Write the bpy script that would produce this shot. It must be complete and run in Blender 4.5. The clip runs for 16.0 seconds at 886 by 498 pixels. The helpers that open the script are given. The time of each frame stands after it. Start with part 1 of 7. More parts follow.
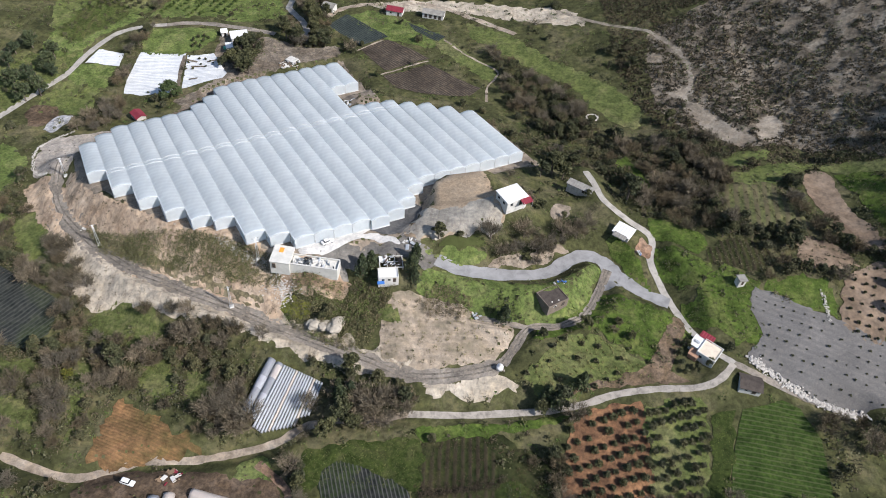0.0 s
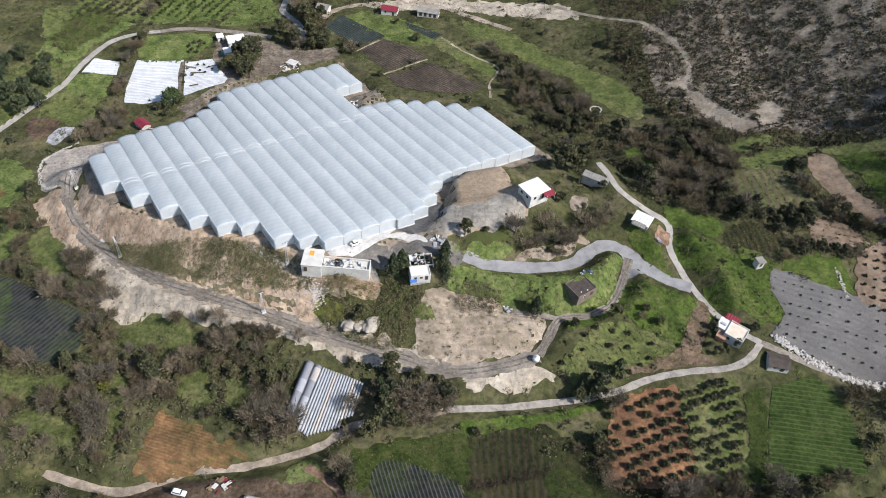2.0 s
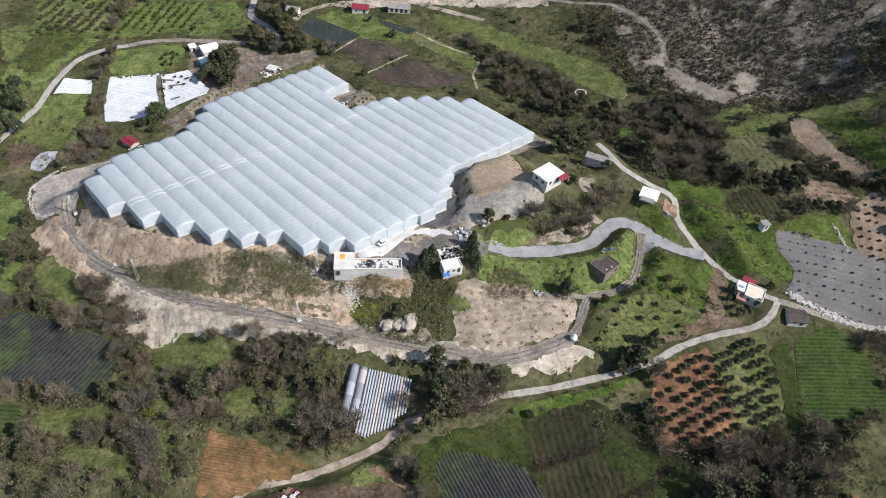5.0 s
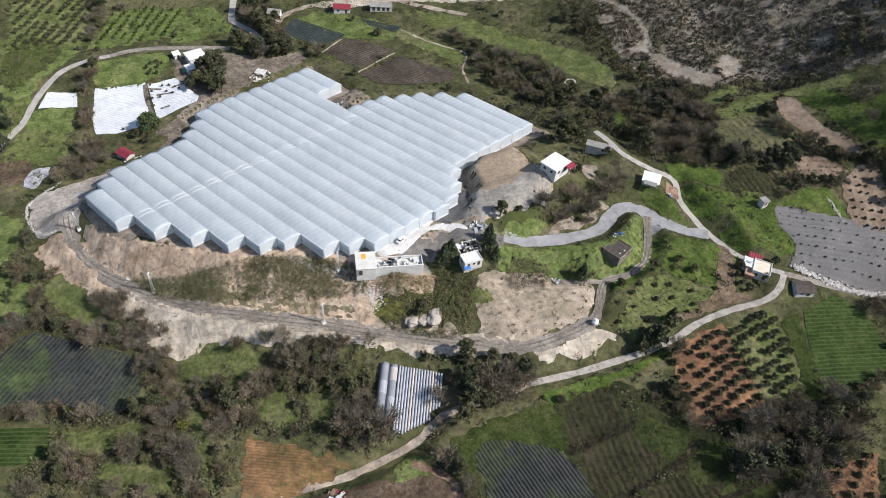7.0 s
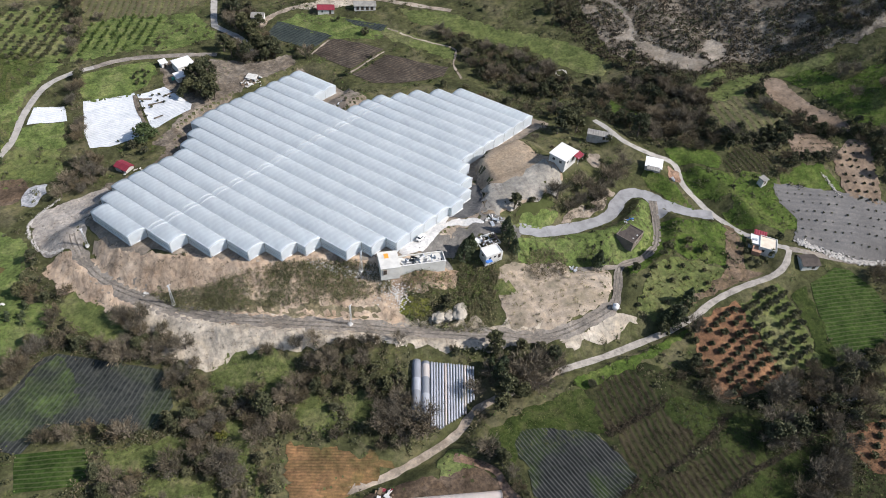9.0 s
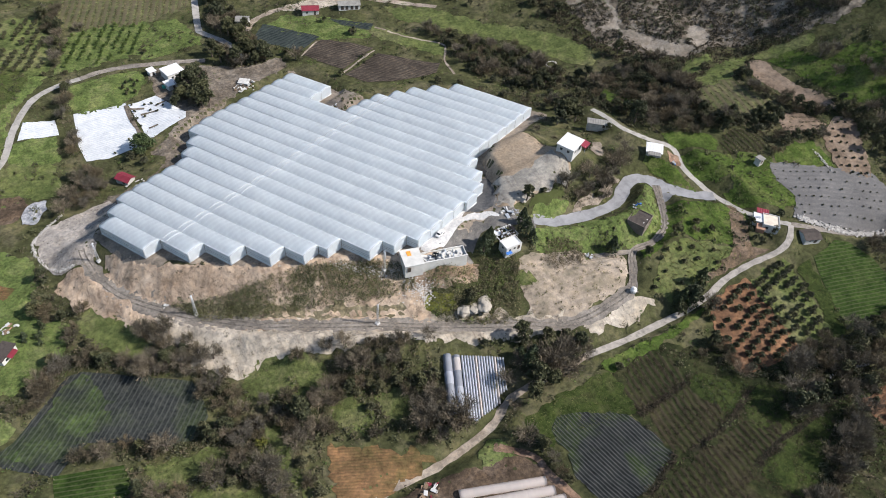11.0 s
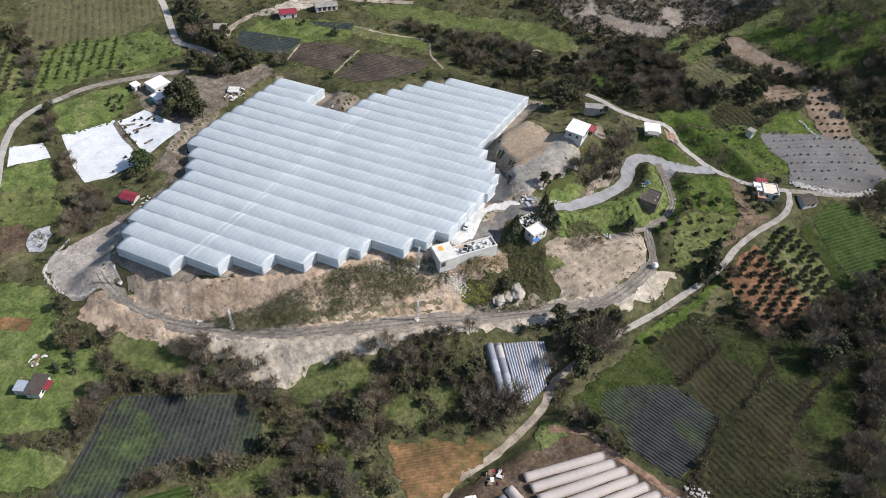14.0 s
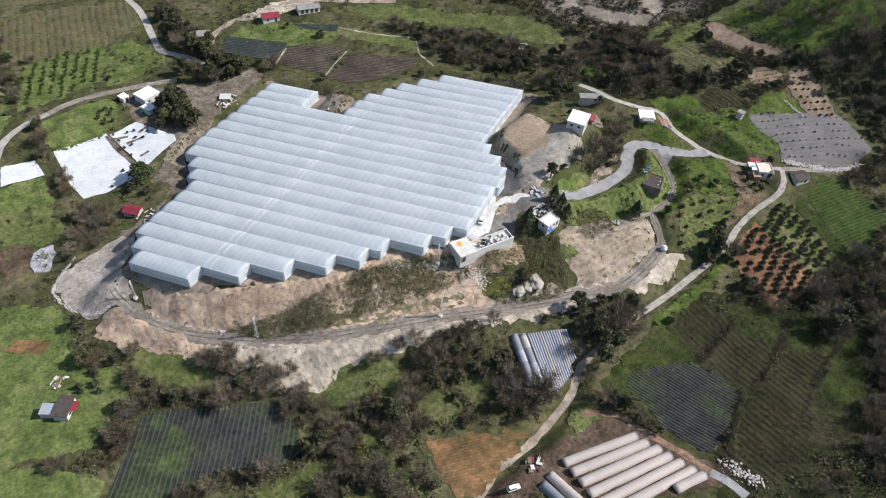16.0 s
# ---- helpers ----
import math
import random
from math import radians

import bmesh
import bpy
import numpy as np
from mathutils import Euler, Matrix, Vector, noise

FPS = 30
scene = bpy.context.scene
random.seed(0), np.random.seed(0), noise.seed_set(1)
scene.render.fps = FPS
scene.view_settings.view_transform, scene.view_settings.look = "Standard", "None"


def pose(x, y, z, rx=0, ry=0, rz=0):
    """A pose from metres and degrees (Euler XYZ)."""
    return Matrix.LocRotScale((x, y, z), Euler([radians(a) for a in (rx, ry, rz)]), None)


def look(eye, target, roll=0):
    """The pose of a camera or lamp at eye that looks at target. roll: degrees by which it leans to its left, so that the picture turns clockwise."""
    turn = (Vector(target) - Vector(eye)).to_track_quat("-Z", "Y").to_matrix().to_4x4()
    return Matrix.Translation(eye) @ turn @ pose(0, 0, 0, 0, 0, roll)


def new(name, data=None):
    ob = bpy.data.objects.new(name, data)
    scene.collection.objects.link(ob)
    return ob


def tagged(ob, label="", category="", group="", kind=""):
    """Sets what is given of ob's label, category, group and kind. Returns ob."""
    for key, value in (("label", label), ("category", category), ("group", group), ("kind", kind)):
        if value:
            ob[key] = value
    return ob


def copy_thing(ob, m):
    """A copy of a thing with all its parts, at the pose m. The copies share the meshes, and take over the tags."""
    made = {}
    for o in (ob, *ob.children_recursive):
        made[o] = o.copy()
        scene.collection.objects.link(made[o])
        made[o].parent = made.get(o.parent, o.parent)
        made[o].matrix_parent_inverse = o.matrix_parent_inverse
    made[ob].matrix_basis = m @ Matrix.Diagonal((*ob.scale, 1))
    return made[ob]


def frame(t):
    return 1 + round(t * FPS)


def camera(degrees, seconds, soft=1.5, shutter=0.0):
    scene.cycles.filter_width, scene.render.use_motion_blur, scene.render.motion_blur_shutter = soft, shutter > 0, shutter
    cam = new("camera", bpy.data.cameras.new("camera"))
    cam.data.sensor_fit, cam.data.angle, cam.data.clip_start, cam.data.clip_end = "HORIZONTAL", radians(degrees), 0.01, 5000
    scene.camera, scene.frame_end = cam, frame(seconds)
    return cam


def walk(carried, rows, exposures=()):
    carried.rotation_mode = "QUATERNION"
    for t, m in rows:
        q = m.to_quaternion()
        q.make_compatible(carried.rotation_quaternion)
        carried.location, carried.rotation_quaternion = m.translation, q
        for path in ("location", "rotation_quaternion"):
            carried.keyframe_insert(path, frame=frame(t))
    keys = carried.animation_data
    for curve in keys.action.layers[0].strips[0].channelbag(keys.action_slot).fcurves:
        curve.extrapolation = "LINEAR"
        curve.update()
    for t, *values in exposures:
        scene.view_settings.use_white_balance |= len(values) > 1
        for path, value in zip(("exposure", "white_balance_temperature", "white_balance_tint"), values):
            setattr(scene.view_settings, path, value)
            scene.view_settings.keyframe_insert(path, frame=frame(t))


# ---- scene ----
cam = camera(64.2, 16.0, 0.95)
PATH = [
    (0, (1.35, -0.10, 206.60), (11.05, 138.20, 62.40), 6.5),
    (0.5, (-3.87, -0.57, 206.64), (6.13, 137.73, 62.54), 6.6),
    (1, (-9.13, -0.98, 206.68), (3.17, 137.12, 62.58), 6.6),
    (1.5, (-14.42, -1.35, 206.73), (0.98, 136.45, 62.63), 6.6),
    (2, (-19.72, -1.61, 206.77), (-1.02, 135.89, 62.67), 6.6),
    (2.5, (-25.03, -1.73, 206.75), (-3.13, 135.37, 62.75), 6.5),
    (3, (-30.36, -1.69, 206.71), (-5.46, 134.91, 62.71), 6.5),
    (3.5, (-35.65, -1.45, 206.66), (-7.95, 134.55, 62.76), 6.5),
    (4, (-40.83, -1.08, 206.62), (-10.33, 134.32, 62.62), 6.5),
    (6.5, (-66.41, 1.43, 206.46), (-22.31, 133.03, 62.46), 6.4),
    (7, (-71.50, 2.22, 206.46), (-24.70, 132.92, 62.46), 6.4),
    (7.5, (-76.55, 3.21, 206.48), (-27.25, 133.01, 62.48), 6.4),
    (8, (-81.62, 4.29, 206.51), (-29.72, 133.09, 62.51), 6.3),
    (8.5, (-86.70, 5.49, 206.56), (-32.30, 133.09, 62.56), 6.3),
    (9, (-91.74, 6.90, 206.59), (-34.84, 133.40, 62.59), 6.3),
    (11.5, (-116.62, 14.66, 206.84), (-47.62, 134.96, 62.74), 6.3),
    (12, (-121.43, 16.46, 206.85), (-50.13, 135.46, 62.85), 6.3),
    (12.5, (-126.18, 18.38, 206.88), (-52.58, 135.98, 62.88), 6.3),
    (13, (-130.91, 20.44, 206.90), (-55.01, 136.64, 62.90), 6.3),
    (13.5, (-135.63, 22.56, 206.92), (-57.53, 137.26, 62.92), 6.2),
    (14, (-140.26, 24.79, 206.95), (-59.96, 137.89, 62.85), 6.3),
    (14.5, (-144.85, 27.07, 206.97), (-62.25, 138.57, 62.97), 6.3),
    (15, (-149.42, 29.42, 206.99), (-64.62, 139.22, 62.89), 6.3),
    (15.5, (-153.95, 31.88, 206.99), (-66.95, 140.08, 62.99), 6.2),
    (16, (-158.43, 34.47, 206.97), (-69.23, 140.87, 63.07), 6.2),
]
walk(cam, [(t, look(eye, target, roll)) for t, eye, target, roll in PATH])
# ---- plan of the place: rows of heights on a 75 m lattice, road lines (x, y, z), field outlines (x, y) ----
LAND = (
    (37, 43, 49, 51, 49, 40, 24, 5, -16),
    (31, 34, 37, 38, 36, 29, 20, 6, -6),
    (26, 26, 25, 23, 21, 15, 16, 9, 6),
    (22, 18, 14, 4, -4, 3, 8, 21, 21),
    (18, 9, 1, 0, 18, 44, 27, 35, 34),
    (17, 6, -6, -7, 14, 18, 7, 23, 48),
    (16, 11, 8, 0, 0, 2, 8, 40, 70),
    (17, 17, 15, 8, 9, 20, 37, 61, 89),
)
CONCRETE_ROAD = [(71, 222, 26), (73, 214, 27), (75.9, 203.8, 26.9), (84.3, 195.6, 25), (92.5, 188.8, 23), (90.8, 178.7, 21), (92.8, 169.8, 19.2), (95.6, 161.6, 17.8), (99, 150.2, 18.6), (104.1, 140, 20.5), (109.8, 133.6, 22), (119.1, 129.1, 21), (131.6, 123.5, 19), (146.6, 118.6, 17.5)]
LOWER_ROAD = [(109.6, 133.4, 22), (103.9, 127.8, 21), (96.6, 125.2, 19.5), (82.5, 124.9, 17.5), (70, 123, 16), (60.4, 119.9, 14.7), (49.7, 118, 12.5), (44.2, 117.8, 11.6), (34, 116.9, 11), (20.3, 115.6, 11), (4.4, 115.1, 11)]
DIRT_ROAD = [(4.4, 115.1, 11), (-5, 113.6, 9.5), (-15.9, 113.3, 8.5), (-27.2, 111.2, 7), (-35.3, 106, 5.5), (-46.4, 102.5, 4.5), (-59.5, 99.7, 4), (-71.7, 98.8, 4), (-81.5, 95.6, 4), (-91.7, 92.5, 4), (-103.9, 94.9, 4), (-115.2, 98.7, 4)]
ASPHALT = [(95.2, 161, 17.8), (86.4, 165.1, 18), (79.3, 171.1, 18.3), (74, 178.2, 18.6), (67.5, 180.9, 19), (60.6, 177.7, 19.3), (52.7, 171.1, 19.6), (43.2, 168.1, 20.3), (30.3, 166.7, 21.5), (19.5, 166.5, 23), (11.3, 169.3, 24.5)]
SPUR = [(74.8, 174.7, 18.4), (68.1, 160.2, 18), (62.4, 152.3, 18), (53.3, 147.7, 17.6), (44, 146.6, 17.4), (38.7, 138.9, 16.8), (34.3, 132.1, 16)]
TRACK = [(34.3, 132.1, 16), (26, 129.7, 15.2), (14.3, 127.4, 14.5), (2, 127.9, 14), (-8.7, 132.2, 13.8), (-21.5, 136.6, 13.6), (-39.5, 143.5, 13.4), (-57.2, 151.2, 13), (-75.3, 158.5, 12), (-93.3, 166.5, 10.8), (-106.1, 174.5, 9), (-119.2, 184.2, 7.5), (-130.7, 194.6, 6), (-139.7, 206.7, 5), (-145.1, 220.4, 4.5), (-146.9, 229.7, 5)]
FIELD_PATH = [(44, 146.6, 17.4), (34.4, 148.3, 17.5), (25.6, 149.4, 18)]
WEST_ROAD = [(-203, 243, -4), (-191, 268.5, -2.9), (-180.5, 288.5, -1.6), (-172.8, 302.7, -0.5), (-168.9, 317.7, 0.7), (-163.5, 331.4, 1.8), (-157.7, 341.3, 2), (-147.9, 348.6, 1.8), (-137.5, 352.1, 1.7), (-128.1, 355.3, 1.7), (-115.8, 355.7, 2.1), (-93.5, 351.9, 3), (-78.1, 347.9, 3.7)]
NORTH_ROAD = [(-73.3, 467.8, 4), (-72.6, 450.1, 4), (-71.7, 434.6, 4), (-70.8, 418.3, 3.9), (-75.2, 381.8, 3.8), (-74, 374.9, 3.7), (-66.2, 363.5, 4.3), (-62, 353.6, 4.4), (-61.4, 342, 4.5)]
HILL_TRACK = [(76.2, 373.3, 16.7), (96.2, 352.9, 21.9), (113.8, 339, 27.8), (125.2, 324.6, 29.6), (131.9, 308.1, 28.8), (131.2, 292.5, 26), (126.9, 285.5, 24), (131.3, 270.1, 24.1), (138.9, 251.6, 25.9)]
FIELDS = {}
FIELDS["mulch_a"] = [(-143, 324), (-120, 325), (-116, 295), (-118, 289), (-132, 287), (-141, 289), (-143, 300)]
FIELDS["mulch_b"] = [(-119, 323), (-106, 326), (-95, 307), (-96, 302), (-114, 293)]
FIELDS["mulch_c"] = [(-164, 324), (-151, 322), (-150, 311), (-167, 312)]
FIELDS["green_w"] = [(-168, 311), (-152, 310), (-152, 292), (-171, 297)]
FIELDS["dark_n"] = [(-42, 372), (-17, 349), (-31, 338), (-51, 359)]
FIELDS["brown_n1"] = [(-17, 346), (6, 328), (-16, 313), (-31, 335)]
FIELDS["brown_n2"] = [(6, 322), (32, 300), (26, 292), (4, 290), (-10, 295), (-17, 307)]
FIELDS["gravel_field"] = [(124, 164), (143, 154), (163, 143), (163, 133), (160, 121), (149, 119), (136, 120), (124, 129), (115, 137), (122, 144), (121, 155)]
FIELDS["upper_plot"] = [(172, 176), (177, 170), (172, 159), (160, 141), (150, 149), (157, 168)]
FIELDS["hillside_grove"] = [(54, 142), (67, 144), (84, 131), (68, 126), (50, 120), (41, 129)]
FIELDS["bare_terrace"] = [(-3, 154), (12, 153), (38, 147), (34, 135), (22, 132), (2, 129), (-7, 137)]
FIELDS["mound"] = [(7, 204), (17, 213), (27, 212), (31, 203), (34, 192), (36, 184), (27, 179), (2, 175), (0, 179), (5, 190)]
FIELDS["orange_sw"] = [(-87, 118), (-79, 114), (-60, 105), (-58, 102), (-88, 97), (-88, 111)]
FIELDS["orchard_se"] = [(82, 65), (103, 66), (87, 49), (80, 54)]
FIELDS["crops_sw"] = [(-163, 139), (-144, 135), (-142, 126), (-147, 123), (-162, 125)]
FIELDS["apron"] = [(-164, 250), (-154, 256), (-135, 259), (-132, 246), (-141, 238), (-142, 224), (-156, 223), (-161, 232)]
FIELDS["bank"] = [(-130, 195), (-117, 184), (-93, 169), (-57, 155), (-20, 141), (5, 132), (-4, 127), (-16, 128), (-41, 137), (-66, 145), (-95, 153), (-107, 152), (-123, 164), (-127, 178)]
FIELDS["clearing_w1"] = [(-106, 153), (-95, 156), (-89, 151), (-92, 140), (-104, 141)]
FIELDS["clearing_w2"] = [(-82, 130), (-74, 133), (-70, 125), (-76, 122)]
FIELDS["path_grass"] = [(-106, 132), (-98, 131), (-96, 105), (-99, 104), (-101, 120)]
FIELDS["small_green"] = [(-44, 101), (-35, 99), (-34, 94), (-44, 93)]
FIELDS["pool"] = [(9, 172.5), (28, 174.5), (30, 171), (22, 169.5), (8, 170)]
FIELDS["conc_pad"] = [(-37, 166), (-32, 172), (-26, 177), (-18, 181), (-12, 183), (-10, 181), (-15, 177.5), (-5, 177), (-1, 173), (-6, 173.5), (-16, 174.5), (-22, 170.5), (-28, 166), (-34, 163.5)]
FIELDS["yard_dark"] = [(-13, 188), (-7, 194), (0, 197), (5, 196), (3, 187), (-0.5, 180), (-4, 177.5), (-10, 178.5), (-14, 179.5), (-9, 182)]
FIELDS["basin"] = [(12.5, 174), (14, 176), (27, 178), (29, 176.2), (20, 173.8)]
FIELDS["road_bank"] = [(30, 169.8), (35, 170.6), (43, 171.2), (50, 174), (57, 179.4), (61, 182), (57, 182.5), (49, 177.5), (42, 175), (33, 173)]
FIELDS["west_green3"] = [(-193, 268), (-206, 300), (-195, 316), (-179, 315), (-173, 320), (-174, 303), (-183, 284)]
FIELDS["lane_green"] = [(8, 111), (36, 113), (55, 116.5), (51, 113), (26, 108), (9, 105.5)]
FIELDS["terrace_green"] = [(-8, 149), (0, 149), (2, 144), (-6, 143)]
FIELDS["spoil_se"] = [(-50, 91), (-40, 95), (-31, 90), (-25, 74), (-17, 57), (-29, 56), (-63, 79), (-66, 90)]
FIELDS["bank_front"] = [(-138, 221), (-125, 206), (-109, 196), (-85, 184), (-60, 178), (-45, 168), (-38, 164), (-40, 147), (-57, 151), (-75, 157), (-93, 164), (-105, 170), (-116, 178), (-128, 187), (-138, 201)]
WOODS = {}
WOODS["valley_wood"] = [(-119, 158), (-106, 155), (-66, 148), (-41, 137), (-49, 114), (-72, 114), (-87, 120), (-115, 131), (-116, 146)]
WOODS["south_wood"] = [(-142, 133), (-109, 120), (-100, 105), (-152, 119)]
WOODS["tunnel_wood"] = [(-55, 127), (-43, 133), (-48, 111), (-59, 110)]
WOODS["bend_wood"] = [(-17, 128), (-2, 131), (6, 122), (3, 113), (-15, 114), (-21, 118)]
WOODS["stream_wood"] = [(29, 269), (70, 249), (134, 228), (133, 202), (108, 191), (84, 218), (51, 239)]
WOODS["west_wood"] = [(-174, 248), (-162, 227), (-149, 209), (-131, 188), (-123, 172), (-141, 169), (-157, 181), (-168, 178)]
WOODS["slope_brush"] = [(-37, 160), (-2, 157), (-11, 135), (-22, 137), (-39, 145)]
WOODS["bank_brush"] = [(-123, 190), (-104, 182), (-76, 177), (-53, 169), (-40, 162), (-43, 156), (-63, 161), (-92, 170), (-110, 177)]
WOODS["house_trees"] = [(17, 176), (41, 187), (55, 185), (56, 175), (39, 168), (17, 170)]
WOODS["north_trees"] = [(-73, 388), (-52, 378), (-49, 359), (-48, 333), (-69, 337), (-72, 363)]
WOODS["right_wood"] = [(138, 122), (163, 113), (98, 75), (74, 77), (100, 96)]
BIG = [(-93, 326), (-89, 313), (-84, 307), (-93, 306), (-98, 314), (-85, 327), (-80, 321), (-68, 319), (-70, 324), (-62, 331), (-55, 335), (-50, 331), (-71, 343), (-57, 349), (-88, 325), (-95, 318), (-86, 315), (-92, 310), (-87, 307), (-90, 323), (-90, 312), (-72, 328), (-64, 338), (-56, 336), (-74, 350), (-50, 337), (-64, 381), (-63, 405), (-62, 366), (-58, 359), (-16, 113), (-15, 118), (-20, 108), (-12, 110), (52, 120), (46, 118), (56, 123), (58, 71), (65, 71), (53, 69), (29, 202), (30, 198), (24, 201), (58, 224), (62, 221), (53, 221), (88, 218), (87, 210)]
CONIFER = [(-14, 161), (-11, 163), (3, 161), (4, 166), (4, 158), (35, 149), (48, 121), (59, 125), (51, 119), (-14, 121), (-17, 118.5), (-18, 122.5), (-201, 313), (-195, 319), (-179, 300), (-187, 294), (-192, 289), (-179, 285), (-184, 280), (-182, 313), (-182, 305), (-200, 302)]
ROUND = [(-116.4, 285.6)]
CITRUS = [(-105, 126)]
HOUSE_BUSH = [(-117.5, 340.7, 0.6), (-114.7, 342, 0.6), (-114, 337.4, 0.6), (-117.4, 334.7, 0.65), (-119.3, 337, 0.6), (-118.3, 332, 0.65), (-114.5, 331.7, 0.6), (-112.2, 340.8, 0.6), (93, 134), (94, 131), (93, 138), (102, 134), (110, 140), (98, 132), (51, 207), (59, 194), (58, 187), (50, 180), (70, 207)]
COTTAGE_CONIFERS = [(-169, 198), (-164, 202), (-164, 197), (-164, 193), (-163, 200), (-165, 196), (-169, 196)]
YARD_HEAP = (-64, 93)
SMALL_SPOTS = [(67.2, 210.4, 27.5), (85.9, 179.7, 22.0), (33.8, 172.5, 23.0)]
FARM_TRACK = [(-52.3, 367.8, 4.8), (-45.6, 377.4, 5.4), (-29.8, 383.8, 6.2), (-16.0, 383.7, 6.8), (3.2, 385.9, 8.0), (28.5, 370.4, 9.9), (52.0, 350.9, 12.3)]
TUNNEL_PATH = [(-39.4, 98.1, 9.0), (-29.5, 90.0, 9.0), (-28.3, 82.6, 9.0), (-24.2, 70.8, 9.0), (-22.8, 63.0, 9.0), (-21.8, 57.1, 9.0)]
CONCRETE_STUB = [(-22.5, 59.5, 9.0), (-21.4, 56.0, 9.0), (-20.8, 52.5, 9.0), (-20.8, 48.3, 9.0)]
DRAINS = [[(31.3, 93.7, 12.0), (17.7, 90.8, 12.0), (8.5, 89.8, 11.0)], [(48.9, 82.7, 12.0), (34.3, 75.9, 12.0), (16.4, 71.9, 12.0)], [(72.8, 68.3, 13.0), (55.7, 65.2, 12.0), (43.1, 63.6, 12.0), (30.5, 59.7, 12.0)], [(10.9, 73.1, 11.0), (-3.2, 66.1, 11.0), (-16.7, 60.0, 11.0)]]
STONE_HEAP = [(-17.2, 59.2), (-15.4, 54.0), (-14.0, 48.1)]
YARD_PATHS = [[(5.2, 325.2, 8.0), (-6.8, 317.1, 7.9), (-18.3, 308.0, 8.2)], [(-19.8, 344.8, 6.7), (-26.6, 338.6, 6.3), (-32.7, 332.7, 6.0)], [(13.3, 346.4, 8.7), (25.4, 330.9, 9.2), (40.2, 317.4, 9.7), (39.7, 310.6, 9.6), (35.4, 301.7, 9.8), (34.4, 287.9, 10.9)]]
WOODS["hedge_ne1"] = [(122, 236), (140, 235), (160, 221), (152, 218), (128, 220), (115, 219)]
WOODS["hedge_ne2"] = [(152, 216), (158, 200), (167, 183), (165, 170), (153, 177), (152, 191), (148, 208)]
WOODS["hedge_ne3"] = [(176, 226), (176, 203), (180, 183), (190, 177), (170, 154), (174, 176), (175, 207)]
WOODS["hedge_ne4"] = [(123, 197), (150, 189), (145, 174), (150, 162), (145, 146), (135, 153), (128, 167), (110, 173)]
WOODS["hill_foot"] = [(147, 236), (185, 238), (243, 267), (280, 280), (231, 225), (198, 221), (176, 226)]
WOODS["vine_hedge"] = [(48, 104), (54, 96), (74, 92), (92, 88), (86, 81), (73, 76), (62, 79), (55, 85), (47, 91), (42, 98)]
WOODS["vine_hedge2"] = [(72, 62), (82, 62), (80, 54), (56, 47), (36, 40), (31, 42), (55, 53)]
WOODS["se_wood"] = [(6, 44), (19, 41), (27, 30), (25, 23), (14, 22), (-5, 38)]
WOODS["corner_wood"] = [(79, 92), (108, 78), (83, 63), (70, 71), (66, 83)]
WOODS["grove_edge"] = [(86, 81), (104, 81), (110, 74), (103, 67), (88, 67), (75, 69)]
WOODS["sw_hedge"] = [(-156, 180), (-161, 171), (-169, 163), (-175, 164), (-184, 170), (-189, 175), (-181, 172), (-172, 170), (-164, 178), (-159, 181)]
WOODS["sw_belt"] = [(-155, 149), (-141, 141), (-131, 136), (-121, 138), (-114, 140), (-119, 130), (-133, 133), (-145, 136), (-158, 143)]
WOODS["mid_belt"] = [(-155, 186), (-144, 180), (-132, 180), (-122, 175), (-106, 155), (-111, 145), (-117, 156), (-131, 165), (-152, 177)]
WOODS["farm_clump"] = [(-88, 340), (-81, 336), (-80, 320), (-85, 307), (-95, 312), (-97, 326)]
WOODS["farm_clump2"] = [(-65, 353), (-57, 351), (-46, 349), (-47, 339), (-66, 327), (-70, 338)]
WOODS["north_road_trees"] = [(-61, 423), (-53, 423), (-54, 395), (-54, 372), (-55, 360), (-63, 367), (-70, 380), (-71, 393)]
WOODS["dark_se_edge"] = [(-27, 102), (-26, 96), (-25, 90), (-24, 82), (-22, 75), (-25, 78), (-28, 91), (-32, 100)]
WOODS["upper_belt"] = [(87, 250), (123, 248), (140, 235), (131, 216), (110, 201), (94, 213), (78, 231)]
WOODS["mid_green_belt"] = [(128, 167), (143, 164), (144, 151), (134, 152), (129, 160)]
WOODS["valley2"] = [(-129, 140), (-114, 139), (-89, 143), (-59, 145), (-53, 134), (-56, 123), (-71, 119), (-94, 122), (-95, 112), (-96, 101), (-104, 100), (-107, 115), (-118, 129), (-124, 118), (-129, 131)]
WOODS["south_verge"] = [(-112, 92), (-103, 91), (-91, 90), (-90, 87), (-108, 83)]
WOODS["ne_hedge_a"] = [(154, 223), (157, 218), (157, 197), (149, 194), (145, 211)]
WOODS["ne_hedge_b"] = [(158, 196), (167, 182), (176, 179), (171, 175), (157, 186), (154, 191)]
WOODS["ne_hedge_c"] = [(118, 202), (129, 193), (151, 191), (154, 186), (143, 188), (133, 184), (121, 190)]
WOODS["ne_hedge_d"] = [(136, 177), (144, 174), (159, 169), (161, 168), (151, 166), (143, 171), (129, 170)]
WOODS["ne_wood"] = [(182, 176), (187, 173), (201, 171), (213, 162), (222, 145), (178, 102), (159, 112), (168, 122), (168, 135), (169, 143), (173, 161), (176, 169)]
WOODS["ne_wood2"] = [(124, 253), (134, 243), (131, 224), (124, 216), (125, 195), (118, 187), (92, 199), (81, 210)]
WOODS["n_scrub"] = [(34, 336), (52, 322), (74, 300), (81, 280), (88, 274), (78, 253), (60, 259), (48, 291), (41, 309), (42, 318)]
